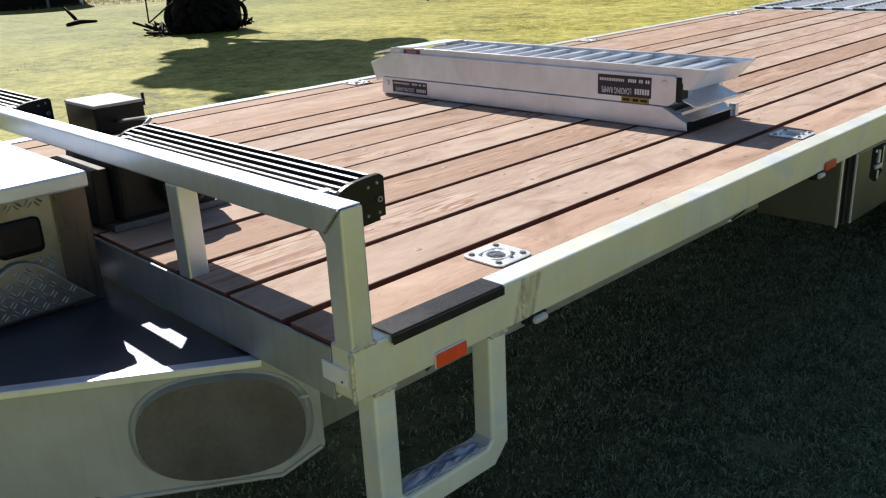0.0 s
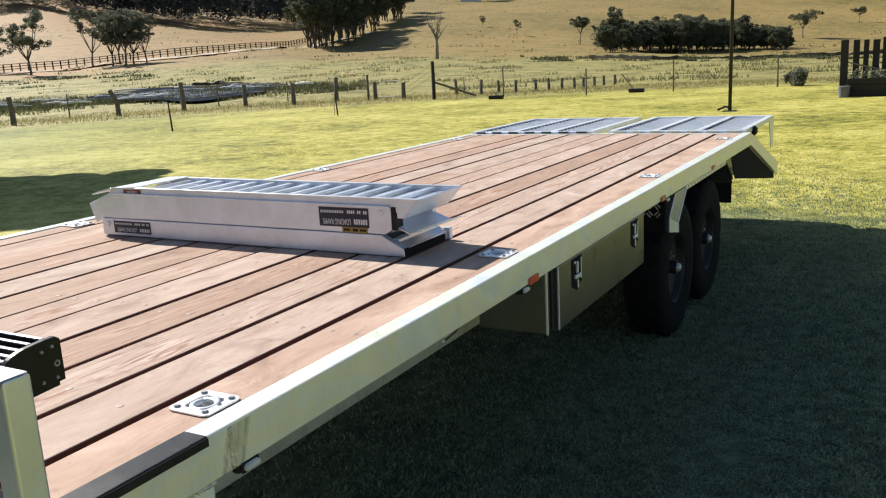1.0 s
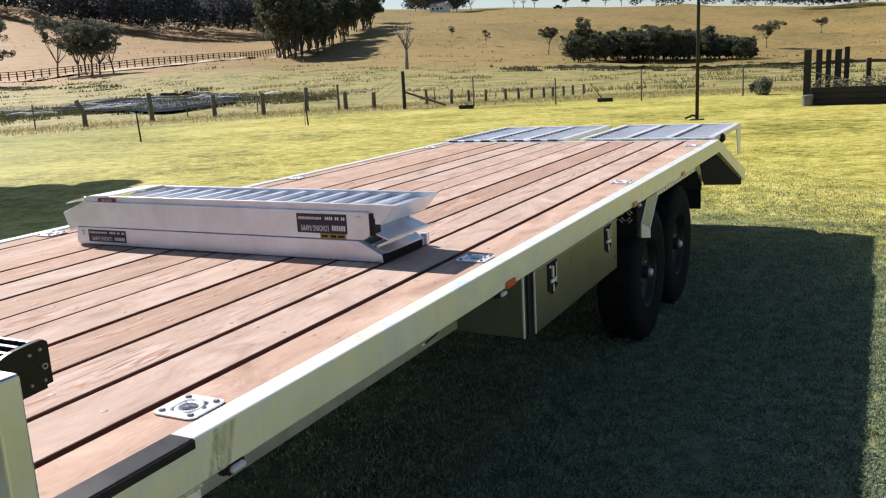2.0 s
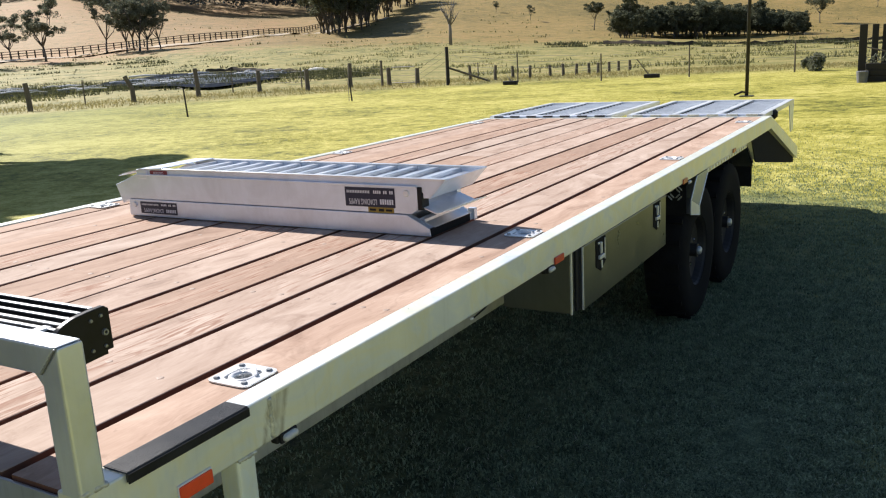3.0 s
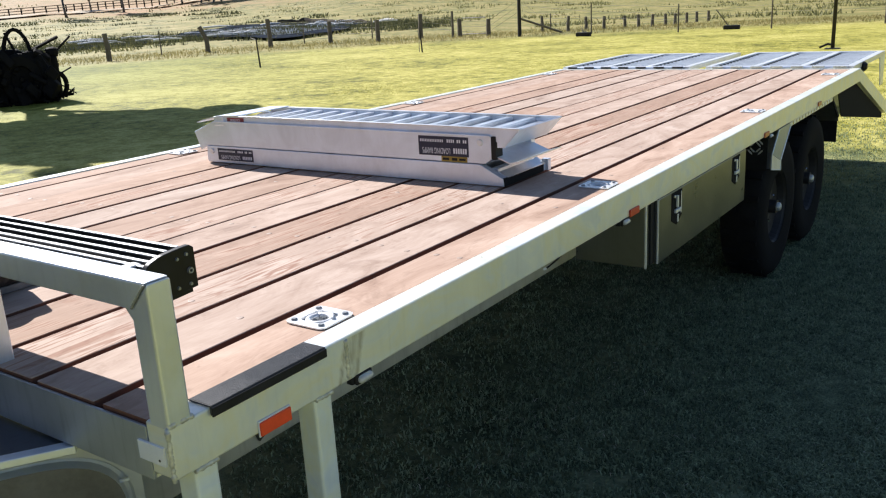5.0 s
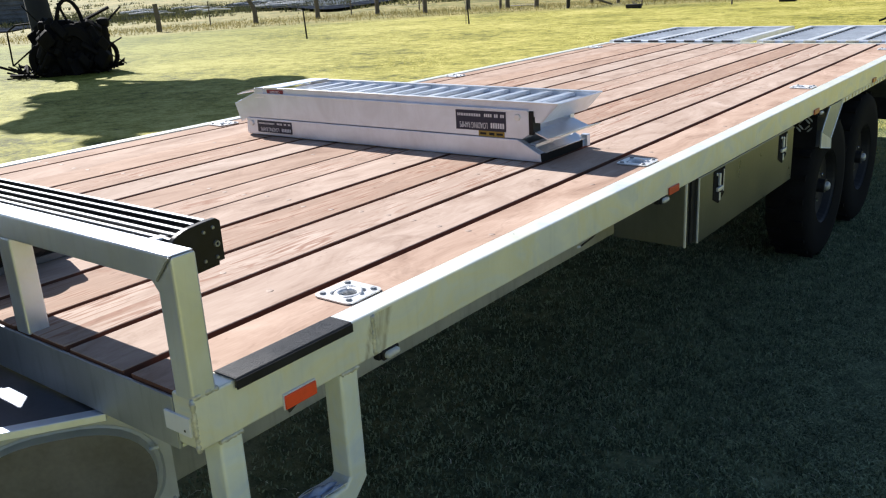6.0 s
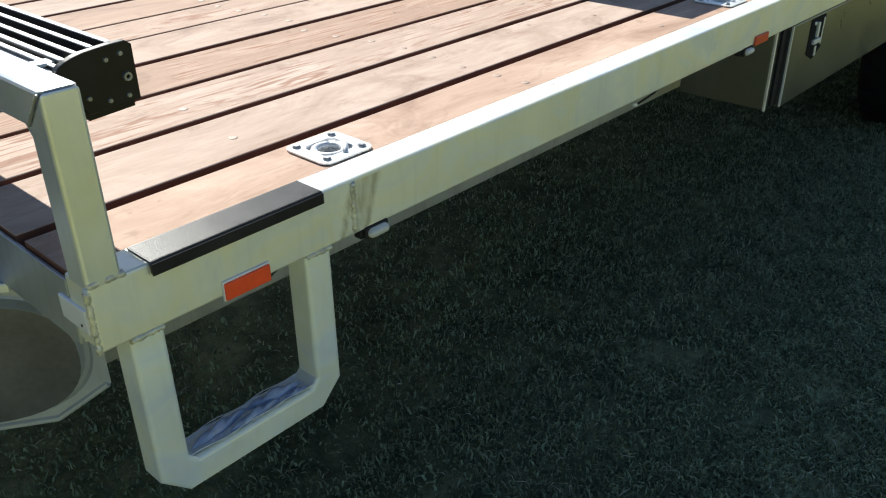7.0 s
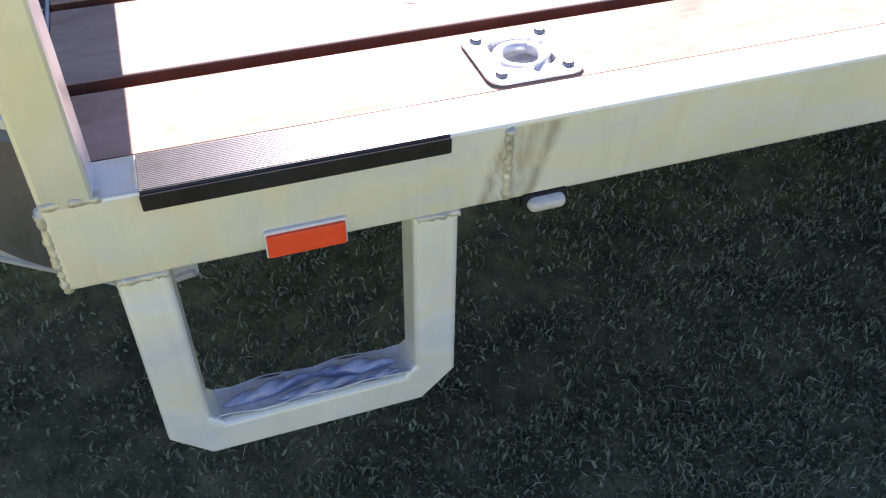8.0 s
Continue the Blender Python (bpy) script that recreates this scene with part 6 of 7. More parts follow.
paddock_fence()
rail_fence()


def strip_sheet(name, line, half, lift, mat, label, category, kind="structure"):
    """A ribbon lying on the terrain along (azimuth, distance)."""
    verts, faces = [], []
    pts = []
    for (a0, d0), (a1, d1) in zip(line, line[1:]):
        for i in range(16):
            k = i / 16
            pts.append((a0 + (a1 - a0) * k, d0 + (d1 - d0) * k))
    for i, (a, d) in enumerate(pts):
        w = half * (1 + 0.35 * math.sin(i * 0.7) + 0.2 * math.sin(i * 1.9))
        for k in (-1, -0.33, 0.33, 1):
            p = at(a, d + k * w)
            n = (noise.noise(Vector((p.x * 0.05, p.y * 0.05, 0))) + 0.5 * noise.noise(Vector((p.x * 0.17, p.y * 0.17, 3)))) * min(1.2, (d + k * w - 38) * 0.006)
            verts.append((p.x, p.y, p.z + n + lift - abs(k) * 0.3 * lift))
    for i in range(len(pts) - 1):
        for k in range(3):
            a = i * 4 + k
            faces.append((a, a + 1, a + 5, a + 4))
    me = bpy.data.meshes.new(name)
    me.from_pydata(verts, [], faces)
    me.materials.append(mat)
    tagged(new(name, me), label, category, kind=kind)


strip_sheet("road", [(66, 120), (58, 135), (54, 143), (50, 145), (46, 149), (43, 158), (40, 178), (37, 200), (33, 232)], 2.2, 0.25, M_ROAD, "pale gravel track beside the rail fence", "road")
strip_sheet("creek", [(66, 52), (58, 55), (53, 58), (50, 60), (47, 60)], 2.4, 0.10, M_MUD, "dark muddy creek bed with standing water", "water")


def lie(az, d, up=0.0):
    """A point on the rolling ground."""
    p = at(az, d)
    n = (noise.noise(Vector((p.x * 0.05, p.y * 0.05, 0))) + 0.5 * noise.noise(Vector((p.x * 0.17, p.y * 0.17, 3)))) * min(1.2, max(0.0, d - 38) * 0.006)
    return p + Vector((0, 0, n + up))


def pond():
    """Half-dry waterhole: a wet sheet inside a muddy rim, with a cut earth bank on the far side."""
    def ring(k, up):
        out = []
        for i in range(56):
            a = 2 * math.pi * i / 56
            wob = 1 + 0.10 * math.sin(3 * a + 1.0) + 0.06 * math.sin(7 * a)
            out.append(lie(45.2 + 4.9 * k * wob * math.cos(a), 64.5 + 13.5 * k * wob * math.sin(a), up))
        return out
    rings = [ring(1.12, 0.16), ring(1.0, 0.24), ring(0.82, 0.16), ring(0.66, 0.14)]
    for name, sets, mat, label, cat in (("mud_rim", rings[:3], M_MUD, "dark trampled mud round the waterhole", "mud"), ("waterhole", rings[2:], M_POND, "shallow waterhole reflecting the sky", "water")):
        verts = [tuple(p) for r in sets for p in r]
        faces = [(j * 56 + i, j * 56 + (i + 1) % 56, (j + 1) * 56 + (i + 1) % 56, (j + 1) * 56 + i) for j in range(len(sets) - 1) for i in range(56)]
        if name == "waterhole":
            c = sum((Vector(v) for v in verts[-56:]), Vector()) / 56
            verts.append(tuple(c))
            faces += [(len(verts) - 1, len(verts) - 57 + i, len(verts) - 57 + (i + 1) % 56) for i in range(56)]
        me = bpy.data.meshes.new(name)
        me.from_pydata(verts, [], faces)
        me.materials.append(mat)
        tagged(new(name, me), label, cat, kind="structure")


def earth_bank(name, line, height, depth, label):
    """A small cut bank: grass lip above a raw earth face."""
    verts, faces, n = [], [], 0
    for (a0, d0), (a1, d1) in zip(line, line[1:]):
        for i in range(14):
            k = i / 14
            a, d = a0 + (a1 - a0) * k, d0 + (d1 - d0) * k
            h = height * (0.75 + 0.5 * noise.noise(Vector((a * 2.1, d * 0.2, 5))))
            for dd, up in ((0, -0.1), (0.15, h * 0.5), (0.3, h), (0.9, h + 0.03), (depth, -0.1)):
                verts.append(tuple(lie(a, d + dd, up)))
            n += 1
    for i in range(n - 1):
        for j in range(4):
            faces.append((i * 5 + j, i * 5 + 5 + j, i * 5 + 6 + j, i * 5 + 1 + j))
    me = bpy.data.meshes.new(name)
    me.from_pydata(verts, [], faces)
    for m_ in (M_EARTH, M_GROUND):
        me.materials.append(m_)
    me.polygons.foreach_set("material_index", [0 if k % 4 < 2 else 1 for k in range(len(faces))])
    tagged(new(name, me), label, "bank", kind="structure")


pond()
earth_bank("pond_bank", [(45.2, 83), (43.5, 83), (42, 80), (40.5, 74), (39.2, 70)], 0.40, 3.0, "dark cut earth bank behind the waterhole")
earth_bank("gully_bank", [(19.5, 112), (15.5, 108), (12, 113), (8, 117), (3, 121), (-3, 124)], 0.55, 4.0, "raw earth bank of a shallow gully")


def creek_logs():
    rg = random.Random(14)
    for i in range(46):
        if i < 26:
            az, d, flat = rg.uniform(46.5, 57), rg.uniform(52, 68), 0.7
        else:
            az, d, flat = rg.uniform(37.5, 49), rg.uniform(56, 76), 1.4
        p = lie(az, d, 0.26)
        ln, r = rg.uniform(0.5, 2.8), rg.uniform(0.03, 0.085)
        a = rg.uniform(-flat, flat) + radians(az)
        v = Vector((math.cos(a), math.sin(a), rg.uniform(-0.03, 0.05))) * ln / 2
        b = bmesh.new()
        tube(b, [p - v, p + Vector((0, 0, 0.06)), p + v], [r, r * 0.9, r * 0.5], 7)
        thing("fallen_log", b, M_LOG, "bleached grey log lying in the creek bed", "log", "logs in the creek bed")


creek_logs()


def rank_grass(name, count, area, hmin, hmax, width, mat, seed, label, kind_cat="grass"):
    """Single blades in one mesh."""
    rg = np.random.RandomState(seed)
    x, y, z = area(rg, count)
    n = len(x)
    h = rg.uniform(hmin, hmax, n)
    a = rg.uniform(0, 2 * np.pi, n)
    w = width * rg.uniform(0.6, 1.3, n)
    lean = rg.uniform(0.1, 0.9, n) * h
    b = rg.uniform(0, 2 * np.pi, n)
    v = np.zeros((n, 3, 3))
    v[:, 0] = np.stack([x - w * np.cos(a), y - w * np.sin(a), z], 1)
    v[:, 1] = np.stack([x + w * np.cos(a), y + w * np.sin(a), z], 1)
    v[:, 2] = np.stack([x + lean * np.cos(b), y + lean * np.sin(b), z + h], 1)
    me = bpy.data.meshes.new(name)
    me.from_pydata(v.reshape(-1, 3).tolist(), [], np.arange(3 * n).reshape(-1, 3).tolist())
    me.materials.append(mat)
    tagged(new(name, me), label, kind_cat, kind="stuff")


def curved_grass(name, count, area, hmin, hmax, width, mat, seed, label, droop=(0.2, 1.1)):
    """Bent blades, a stem and a tip each, in one mesh."""
    rg = np.random.RandomState(seed)
    x, y, z = area(rg, count)
    n = len(x)
    h = rg.uniform(hmin, hmax, n)
    a, b = rg.uniform(0, 2 * np.pi, n), rg.uniform(0, 2 * np.pi, n)
    w = width * rg.uniform(0.5, 1.4, n)
    lean = rg.uniform(*droop, n) * h
    turn = b + rg.uniform(-0.9, 0.9, n)
    sag = rg.uniform(0.25, 1.0, n)
    wx, wy = w * np.cos(a), w * np.sin(a)
    mx, my, mz = x + 0.4 * lean * np.cos(b), y + 0.4 * lean * np.sin(b), z + 0.75 * h
    v = np.zeros((n, 5, 3))
    v[:, 0] = np.stack([x - wx, y - wy, z], 1)
    v[:, 1] = np.stack([x + wx, y + wy, z], 1)
    v[:, 2] = np.stack([mx + wx * 0.8, my + wy * 0.8, mz], 1)
    v[:, 3] = np.stack([mx - wx * 0.8, my - wy * 0.8, mz], 1)
    v[:, 4] = np.stack([mx + 0.8 * lean * np.cos(turn), my + 0.8 * lean * np.sin(turn), z + h * (0.45 + 0.55 * sag)], 1)
    k = 5 * np.arange(n)[:, None]
    quads, tris = k + np.array([[0, 1, 2, 3]]), k + np.array([[3, 2, 4]])
    me = bpy.data.meshes.new(name)
    me.from_pydata(v.reshape(-1, 3).tolist(), [], quads.tolist() + tris.tolist())
    me.materials.append(mat)
    tagged(new(name, me), label, "grass", kind="stuff")


def patches(x, y, size, seed):
    """Smooth random patches between -1 and 1, about one size across."""
    grid = np.random.RandomState(seed).uniform(-1, 1, (128, 128))
    u, v = x / size, y / size
    i, j = np.floor(u).astype(int), np.floor(v).astype(int)
    f, g = u - i, v - j
    f, g = f * f * (3 - 2 * f), g * g * (3 - 2 * g)
    a, b = i % 128, j % 128
    c, d = (a + 1) % 128, (b + 1) % 128
    return (grid[a, b] * (1 - f) + grid[c, b] * f) * (1 - g) + (grid[a, d] * (1 - f) + grid[c, d] * f) * g


def near_lawn(rg, n):
    r, a = np.abs(rg.normal(0, 1.9, n)), rg.uniform(0, 2 * np.pi, n)
    x, y = 0.55 + 0.80 * r * np.cos(a), 2.6 + 2.1 * r * np.sin(a)
    c = 1.5 * patches(x, y, 0.09, 61) + 0.9 * patches(x, y, 0.23, 62) + 0.5 * patches(0.8 * x + 0.6 * y, 0.8 * y - 0.6 * x, 0.55, 63)
    keep = c + rg.uniform(-1.2, 1.2, n) > -0.85
    return x[keep], y[keep], np.full(keep.sum(), -0.004)


def open_lawn(rg, n):
    d = 7 + 30 * rg.uniform(0, 1, n) ** 0.8
    az = rg.uniform(-6, 82, n)
    keep = rg.uniform(0, 1, n) < 1.0 - 0.85 * np.clip((az - 30) / 25, 0, 1)
    d, az, n = d[keep], np.radians(az[keep]), int(keep.sum())
    x, y = CX - d * np.sin(az), CY + d * np.cos(az)
    return x, y, np.full(n, -0.02)


def fence_line(rg, n):
    d = rg.normal(40.5, 2.6, n)
    az = rg.uniform(-2, 72, n)
    q = [at(a, max(36.0, k)) for a, k in zip(az, d)]
    return np.array([p.x for p in q]), np.array([p.y for p in q]), np.array([p.z for p in q]) - 0.03


def clumped(rg, n, a0, a1, d0, d1, size, cut, stretch=1.0):
    """Spots that gather in ragged patches."""
    d, az = rg.uniform(d0, d1, n), rg.uniform(a0, a1, n)
    out = []
    for a, k in zip(az, d):
        t = radians(a) * k
        v = noise.noise(Vector((t / (size * stretch), k / size, 1.7))) + 0.5 * noise.noise(Vector((t / (size * stretch) * 2.3, k / size * 2.3, 4.1)))
        if v > cut:
            out.append(at(a, k))
    q = np.array([tuple(p) for p in out])
    return q[:, 0], q[:, 1], q[:, 2]


def creek_side(rg, n):
    return clumped(rg, n, 0, 70, 48, 128, 4.5, 0.32, 0.9)


def creek_bank(rg, n):
    return clumped(rg, n, 34, 70, 51, 70, 2.2, 0.05, 1.6)


def far_bank(rg, n):
    return clumped(rg, n, 1, 24, 102, 124, 3.0, 0.42, 1.6)


def near_scrub(rg, n):
    return clumped(rg, n, 42, 70, 80, 122, 3.2, 0.36, 1.2)


def pasture(rg, n):
    return clumped(rg, n, -2, 70, 130, 420, 5.0, 0.42, 1.5)


curved_grass("lawn_grass", 640000, near_lawn, 0.008, 0.028, 0.0030, M_BLADE, 3, "short green lawn grass beside the trailer")
curved_grass("dry_grass_litter", 18000, near_lawn, 0.008, 0.022, 0.0016, M_STRAW, 4, "scattered straw-coloured grass bits in the lawn", (0.5, 2.6))
rank_grass("lawn_tufts", 420000, open_lawn, 0.010, 0.032, 0.010, M_LAWNTUFT, 5, "sunlit yellow-green lawn grass")
rank_grass("fence_grass", 22000, fence_line, 0.05, 0.17, 0.02, M_DRYTUFT, 6, "long dry grass along the fence")
rank_grass("creek_tussocks", 70000, creek_side, 0.08, 0.34, 0.05, M_RANK, 7, "rank green tussocks along the creek")
rank_grass("creek_reeds", 26000, creek_bank, 0.15, 0.5, 0.03, M_SCRUB, 8, "dark reeds along the muddy creek")
rank_grass("bank_scrub", 30000, far_bank, 0.12, 0.5, 0.10, M_SCRUB, 9, "low dark scrub along a gully bank")
rank_grass("roadside_scrub", 26000, near_scrub, 0.08, 0.34, 0.09, M_SCRUB, 10, "low dark scrub below the track")
rank_grass("pasture_tussocks", 42000, pasture, 0.15, 0.5, 0.16, M_RANK, 11, "scattered tussocks on the hill pasture")


# ---------- things on the lawn ----------
def mast():
    t = root("mast", 0, 0, 0, "tall thin dark steel pole on a small foot", "pole")
    b = bmesh.new()
    tube(b, [(0, 0, 0), (0.02, 0, 3.5), (0.06, 0, 7.0)], [0.044, 0.040, 0.036], 12)
    part("pole", b, M_FENCE, t, smooth=True)
    part("foot", boxed((-0.16, -0.1, 0), (0.16, 0.1, 0.03), 0.008), M_DARKSTEEL, t)
    b = bmesh.new()
    tube(b, [(-0.3, 0.05, 0.04), (-0.12, 0.03, 0.12), (0.0, 0, 0.1)], 0.025, 8)
    part("bracket", b, M_RUST, t)
    p = at(10.6, 22.5)
    t.location = (p.x, p.y, p.z)


def garden_bed():
    t = root("raised_garden_bed", *at(2.5, 27.4), "dark timber garden bed with tall upright sleepers behind", "garden bed")
    for az, h, w, d in ((4.2, 1.57, 0.10, 27.2), (3.57, 1.56, 0.085, 28.3), (3.05, 1.55, 0.07, 28.3), (2.52, 1.54, 0.09, 28.3), (2.05, 1.60, 0.07, 28.3), (0.85, 1.25, 0.06, 28.4)):
        p = at(az, d)
        part("upright", boxed((p.x - w, p.y - 0.04, -0.05), (p.x + w, p.y + 0.04, h), 0.01), M_FENCE, t)
    for z in (0.0, 0.17, 0.34):
        a = at(4.0, 27.0)
        part("sleeper", boxed((a.x, a.y - 0.08, z), (a.x + 3.2, a.y, z + 0.165), 0.012), M_FENCE, t)
    part("soil", boxed((a.x + 0.02, a.y + 0.001, 0.0), (a.x + 3.2, a.y + 1.2, 0.44), 0.02), M_SOIL, t)
    b = bmesh.new()
    lathe(b, [(0.0001, 0.0), (0.13, 0.0), (0.16, 0.3), (0.15, 0.31), (0.0001, 0.29)], Matrix.Translation(a + Vector((-0.05, -0.25, 0))), 18)
    part("pot", b, M_SHED, t)
    b = bmesh.new()
    u, v = at(4.1, 27.6), at(0.3, 27.6)
    tube(b, [u + Vector((0, 0, 0.95)), v + Vector((0, 0, 0.45))], 0.02, 6)
    part("brace", b, M_POST, t)
    rg = random.Random(3)
    me = leaf_cards(rg, [(Vector((a.x + rg.uniform(0.0, 3.0), a.y + rg.uniform(0.1, 0.9), 0.52 + rg.uniform(0, 0.12))), Vector((0.2, 0.2, 0.14))) for _ in range(16)], 0.09, 40)
    me.materials.append(M_LEAFGREY)
    tagged(child("plants", me, t), kind="stuff")


def trough(az, d, stick):
    t = root("feed_trough", *at(az, d), "small low black rubber trough on the grass", "trough", "troughs by the fence")
    p = at(az, d)
    b = bmesh.new()
    box(b, (p.x - 0.29, p.y - 0.11, p.z), (p.x + 0.29, p.y + 0.11, p.z + 0.15), 0.03)
    part("tub", b, M_RUBBER, t)
    b = bmesh.new()
    if stick:
        tube(b, [p + Vector((-0.1, 0, 0.1)), p + Vector((-0.62, 0.1, 0.72))], 0.022, 6)
        part("stake", b, M_POST, t)
    else:
        rg = random.Random(2)
        for k in range(7):
            e = Vector((rg.uniform(-0.3, 0.3), rg.uniform(-0.15, 0.15), rg.uniform(0.3, 0.62)))
            tube(b, [p + Vector((0, 0, 0.1)), p + e], [0.012, 0.004], 5)
        part("plant", b, M_DEADWOOD, t)


def small_posts():
    for az, d, h, lab in ((46.55, 26.3, 0.82, "thin dark steel picket standing alone"), (36.0, 28.8, 0.72, "short dead sapling with a stake")):
        p = at(az, d)
        t = root("steel_picket" if h > 0.8 else "dead_sapling", *p, lab, "post")
        b = bmesh.new()
        tube(b, [p, p + Vector((-0.05, 0, h))], [0.026, 0.02], 6)
        part("stem", b, M_FENCE, t)
        b = bmesh.new()
        if h > 0.8:
            tube(b, [p + Vector((-0.05, 0, h - 0.02)), p + Vector((-0.5, 0.2, h + 0.03))], [0.015, 0.01], 6)
        else:
            tube(b, [p + Vector((-0.12, 0, 0)), p + Vector((-0.14, 0.05, 0.5)), p + Vector((-0.22, 0, 1.05))], [0.012, 0.01, 0.004], 6)
        part("branch", b, M_DEADWOOD, t)


def tractor():
    """Old dark tractor wreck with a hoop, linkage arms and a heap of iron."""
    c = at(60.7, 20.4)
    m = Matrix.Translation(c) @ Matrix.Rotation(radians(60), 4, 'Z') @ Matrix.Diagonal((0.82, 0.9, 1.0, 1.0))
    t = root("old_tractor", *c, "blackened old tractor with implements, parked under a tree", "tractor")

    def W2(p):
        return m @ Vector(p)

    def bx(lo, hi, bev, name):
        part(name, boxed(lo, hi, bev, m), M_RUST, t)
    bx((-0.75, -0.25, 0.45), (0.35, 0.25, 0.95), 0.06, "engine")
    bx((-0.72, -0.3, 0.93), (0.1, 0.3, 1.12), 0.05, "bonnet")
    bx((-0.2, -0.36, 0.3), (0.75, 0.36, 0.62), 0.04, "gearbox")
    bx((0.38, -0.3, 0.72), (0.72, 0.3, 0.9), 0.04, "seat")
    bx((0.55, -0.38, 0.15), (0.95, 0.38, 0.95), 0.06, "rear_body")
    for x, y, r, w in ((0.05, -0.52, 0.52, 0.14), (0.05, 0.52, 0.52, 0.14), (-0.72, -0.42, 0.34, 0.1), (-0.72, 0.42, 0.34, 0.1)):
        b = bmesh.new()
        lathe(b, [(r * 0.55, -w), (r * 0.9, -w), (r, -w * 0.7), (r, w * 0.7), (r * 0.9, w), (r * 0.55, w), (r * 0.5, 0.02), (0.07, 0.03), (0.05, 0.08), (0.0001, 0.08)], Matrix.Translation(W2((x, y, r))) @ m.to_3x3().to_4x4() @ pose(0, 0, 0, 90 if y < 0 else -90, 0, 0), 28)
        part("wheel", b, M_RUST, t)
    b = bmesh.new()
    tube(b, [W2((0.05 + 0.32 * math.cos(a), -0.3, 0.9 + 0.62 * math.sin(a))) for a in (math.pi * k / 12 for k in range(13))], 0.04, 8)
    tube(b, [W2((0.05 + 0.32 * math.cos(a), 0.3, 0.9 + 0.62 * math.sin(a))) for a in (math.pi * k / 12 for k in range(13))], 0.04, 8)
    part("hoop", b, M_RUST, t)
    for y in (-0.28, 0.0, 0.28):
        b = bmesh.new()
        tube(b, [W2((-0.1, y, 0.9)), W2((0.5, y, 1.12)), W2((1.05, y * 0.8, 1.32))], 0.03, 8)
        part("arm", b, M_RUST, t)
    b = bmesh.new()
    tube(b, [W2((0.85, -0.3, 0.35 + 0.25 * math.sin(a))) + m.to_3x3() @ Vector((0.22 * math.cos(a), 0, 0)) for a in (2 * math.pi * k / 14 for k in range(15))], 0.05, 8)
    part("ring_roller", b, M_RUST, t)
    bx((0.7, -0.34, 0.9), (1.0, 0.3, 1.12), 0.08, "tank")
    rg = random.Random(26)
    for k in range(92):
        x, z, y = rg.uniform(-0.8, 0.8), rg.uniform(0.12, 0.98), rg.uniform(-0.85, 0.3)
        s, q, w = rg.uniform(0.05, 0.22), rg.uniform(0.05, 0.22), rg.uniform(0.03, 0.14)
        part("panel", boxed((-s, -w, -q), (s, w, q), 0.03, m @ pose(x, y, z, rg.uniform(-35, 35), rg.uniform(-60, 60), rg.uniform(-35, 35))), M_RUST, t)
    for k in range(14):
        b = bmesh.new()
        a = Vector((rg.uniform(-0.9, 0.9), rg.uniform(-0.4, 0.2), rg.uniform(0.3, 1.15)))
        tube(b, [W2(a), W2(a + Vector((rg.uniform(-0.7, 0.7), rg.uniform(-0.2, 0.2), rg.uniform(-0.4, 0.5))))], rg.uniform(0.012, 0.03), 6)
        part("rod", b, M_RUST, t)
    rg = random.Random(6)
    heap = root("scrap_heap", *W2((0.9, 0, 0)), "low heap of dark scrap iron and sticks", "scrap")
    b = bmesh.new()
    for k in range(150):
        a = W2((rg.uniform(-1.35, 1.0), rg.uniform(-0.8, 0.4), rg.uniform(0.01, 0.12)))
        e = a + Vector((rg.uniform(-0.35, 0.35), rg.uniform(-0.35, 0.35), rg.uniform(-0.02, 0.2)))
        e.z = max(0.01, e.z)
        tube(b, [a, e], rg.uniform(0.01, 0.035), 5)
    tagged(part("scrap_iron", b, M_RUST, heap), kind="stuff")
    g = root("pipe_frame", *at(63.9, 24.0), "bent dark pipe frame standing on the lawn", "frame")
    b = bmesh.new()
    a0, a1 = at(64.1, 24.2), at(61.9, 23.0)
    tube(b, [a0, a0 + Vector((0.02, 0, 0.82)), a0.lerp(a1, 0.25) + Vector((0, 0, 0.98)), a0.lerp(a1, 0.7) + Vector((0, 0, 1.02)), a1 + Vector((0, 0, 0.85))], 0.022, 8)
    part("pipe", b, M_RUST, g)
    b = bmesh.new()
    tube(b, [a0 + Vector((0.05, 0, 0.02)), a0.lerp(a1, 0.75) + Vector((0, 0, 0.55))], 0.022, 8)
    part("stay", b, M_RUST, g)


def yard_shed():
    """Low grey shed and stacked sheets behind the old tree."""
    t = root("yard_shed", *at(64.5, 58), "low grey weathered shed beyond the fence", "shed")
    c = at(66.6, 58)
    m = Matrix.Translation(c) @ Matrix.Rotation(radians(65), 4, 'Z')
    part("wall", boxed((-4.5, -1.5, 0), (4.5, 1.5, 1.7), 0.02, m), M_SHED, t)
    part("roof", boxed((-4.7, -1.8, 1.7), (4.7, 1.8, 1.82), 0.02, m), M_ROOF, t)
    for i in range(6):
        part("batten", boxed((-4.4, -1.58, 0.18 + i * 0.25), (4.4, -1.5, 0.26 + i * 0.25), 0.005, m), M_SHED, t)


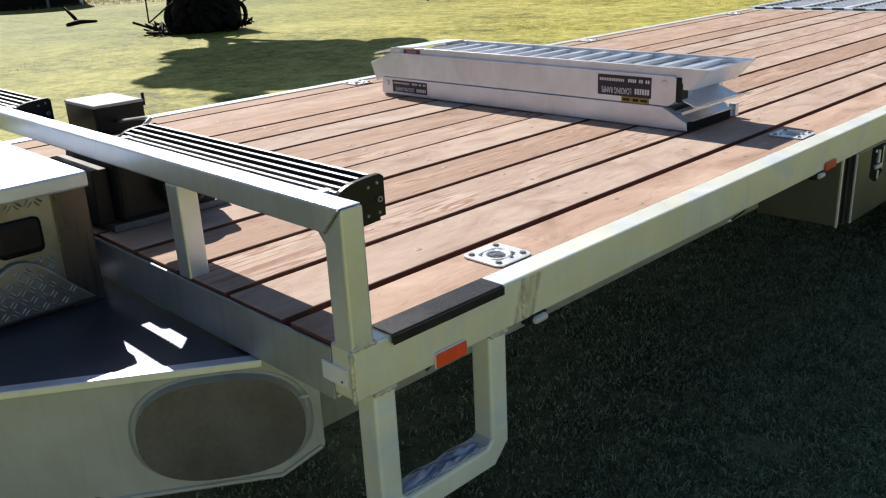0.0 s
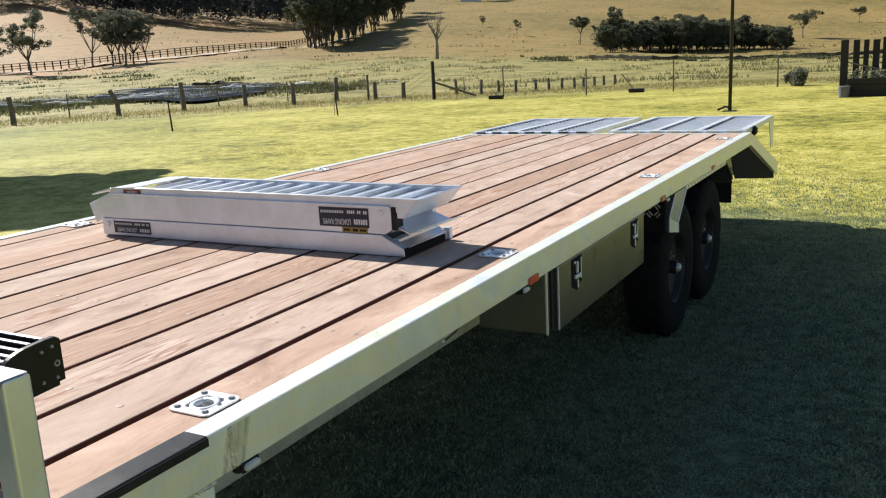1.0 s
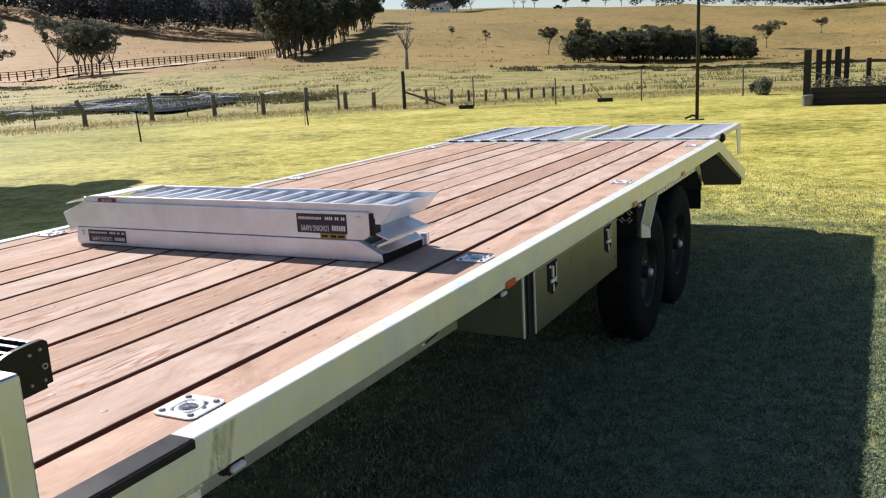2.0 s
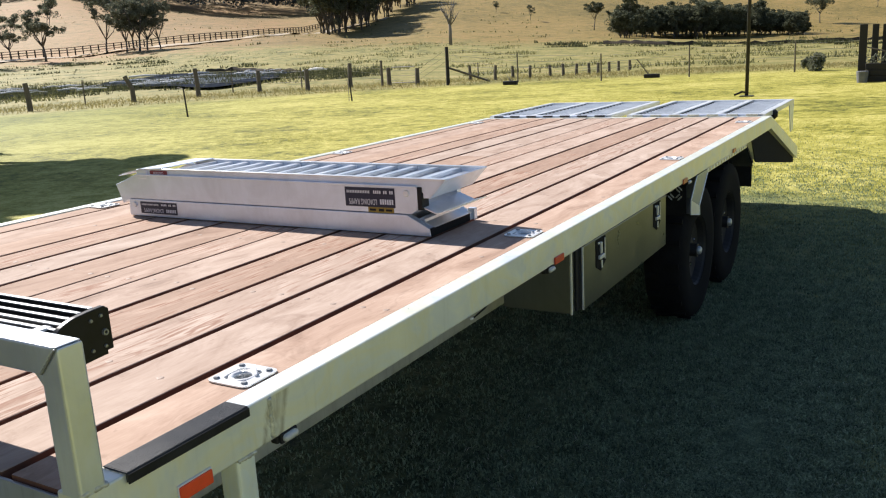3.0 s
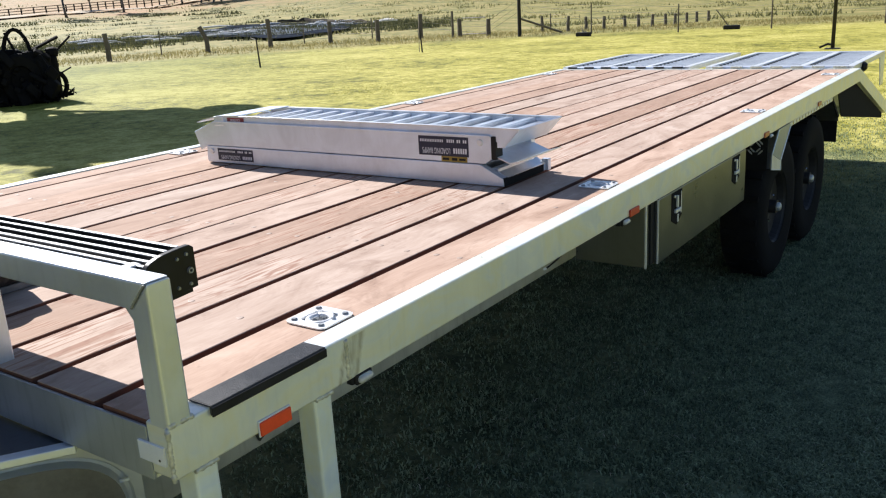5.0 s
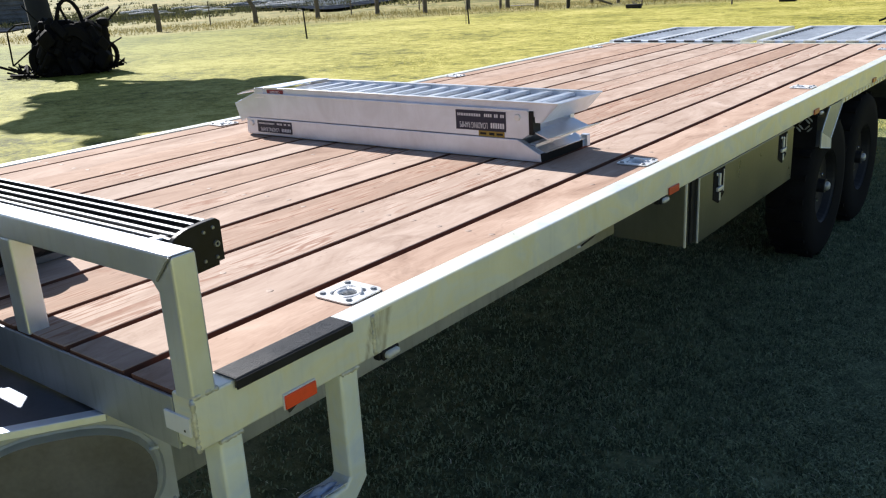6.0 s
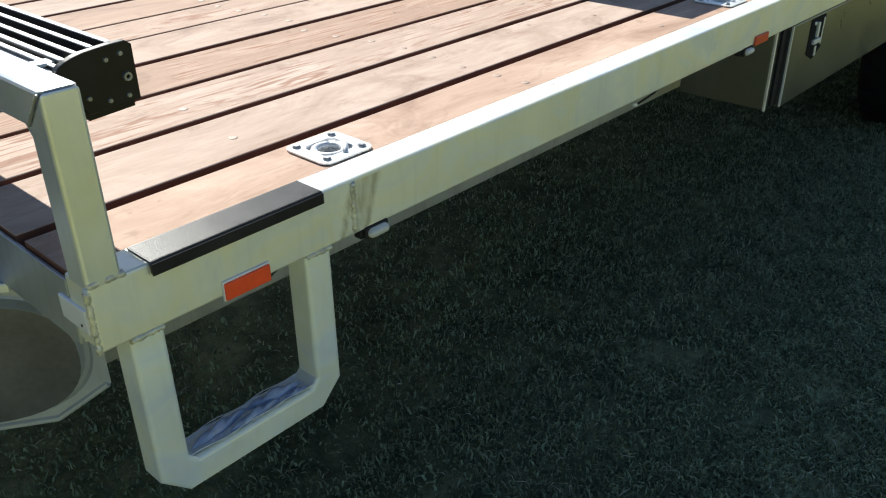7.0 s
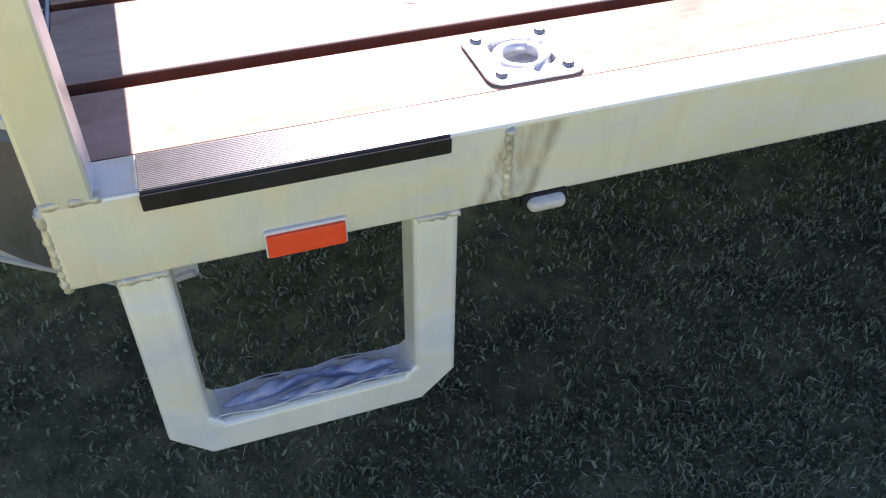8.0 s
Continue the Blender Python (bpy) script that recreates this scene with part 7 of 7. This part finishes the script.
def hill_house():
    c = at(27.0, 415)
    t = root("farmhouse", *c, "small pale farmhouse on the hill crest", "house")
    part("wall", boxed((c.x - 4, c.y - 3, c.z - 0.5), (c.x + 4, c.y + 3, c.z + 2.8), 0.02), M_WALL, t)
    b = bmesh.new()
    prism(b, [(c.x - 4.5, c.y - 3.6, c.z + 2.8), (c.x - 4.5, c.y + 3.6, c.z + 2.8), (c.x - 4.5, c.y, c.z + 4.6)], (9, 0, 0))
    part("roof", b, M_ROOF, t)
    for k in (-2.2, 0.2, 2.2):
        part("window", boxed((c.x + k - 0.5, c.y - 3.05, c.z + 1.0), (c.x + k + 0.5, c.y - 2.98, c.z + 2.0), 0.01), M_BLACK, t)
    p = at(19.4, 440)
    v = root("parked_ute", *p, "dark vehicle parked on the hill", "vehicle")
    part("body", boxed((p.x - 2.2, p.y - 0.9, p.z + 0.5), (p.x + 2.2, p.y + 0.9, p.z + 1.2), 0.15), M_BLACK, v)
    part("cabin", boxed((p.x - 0.9, p.y - 0.8, p.z + 1.15), (p.x + 0.9, p.y + 0.8, p.z + 1.85), 0.2), M_BLACK, v)
    for k in (-1.4, 1.4):
        part("wheel", tube(bmesh.new(), [(p.x + k, p.y - 0.95, p.z + 0.38), (p.x + k, p.y + 0.95, p.z + 0.38)], 0.38, 14), M_TYRE, v)


def back_wall():
    """Unseen board wall behind the camera, added to darken front faces; posts and capping."""
    t = root("shed_wall", -3.6, -3.4, 0, "plain dark board wall added out of view to shade the trailer's front", "wall", kind="structure")
    part("wall", boxed((-8.0, -3.56, -0.05), (0.7, -3.44, 2.84), 0.01), M_BOARD, t)
    part("capping", boxed((-8.05, -3.60, 2.84), (0.75, -3.40, 2.90), 0.008), M_BOARD, t)
    for k in range(5):
        x = -7.95 + 2.125 * k
        part("post", boxed((x, -3.44, -0.05), (x + 0.1, -3.36, 2.835), 0.006), M_BOARD, t)


back_wall()
mast()
garden_bed()
trough(25.5, 34.0, False)
trough(16.4, 34.2, True)
small_posts()
tractor()
yard_shed()
hill_house()
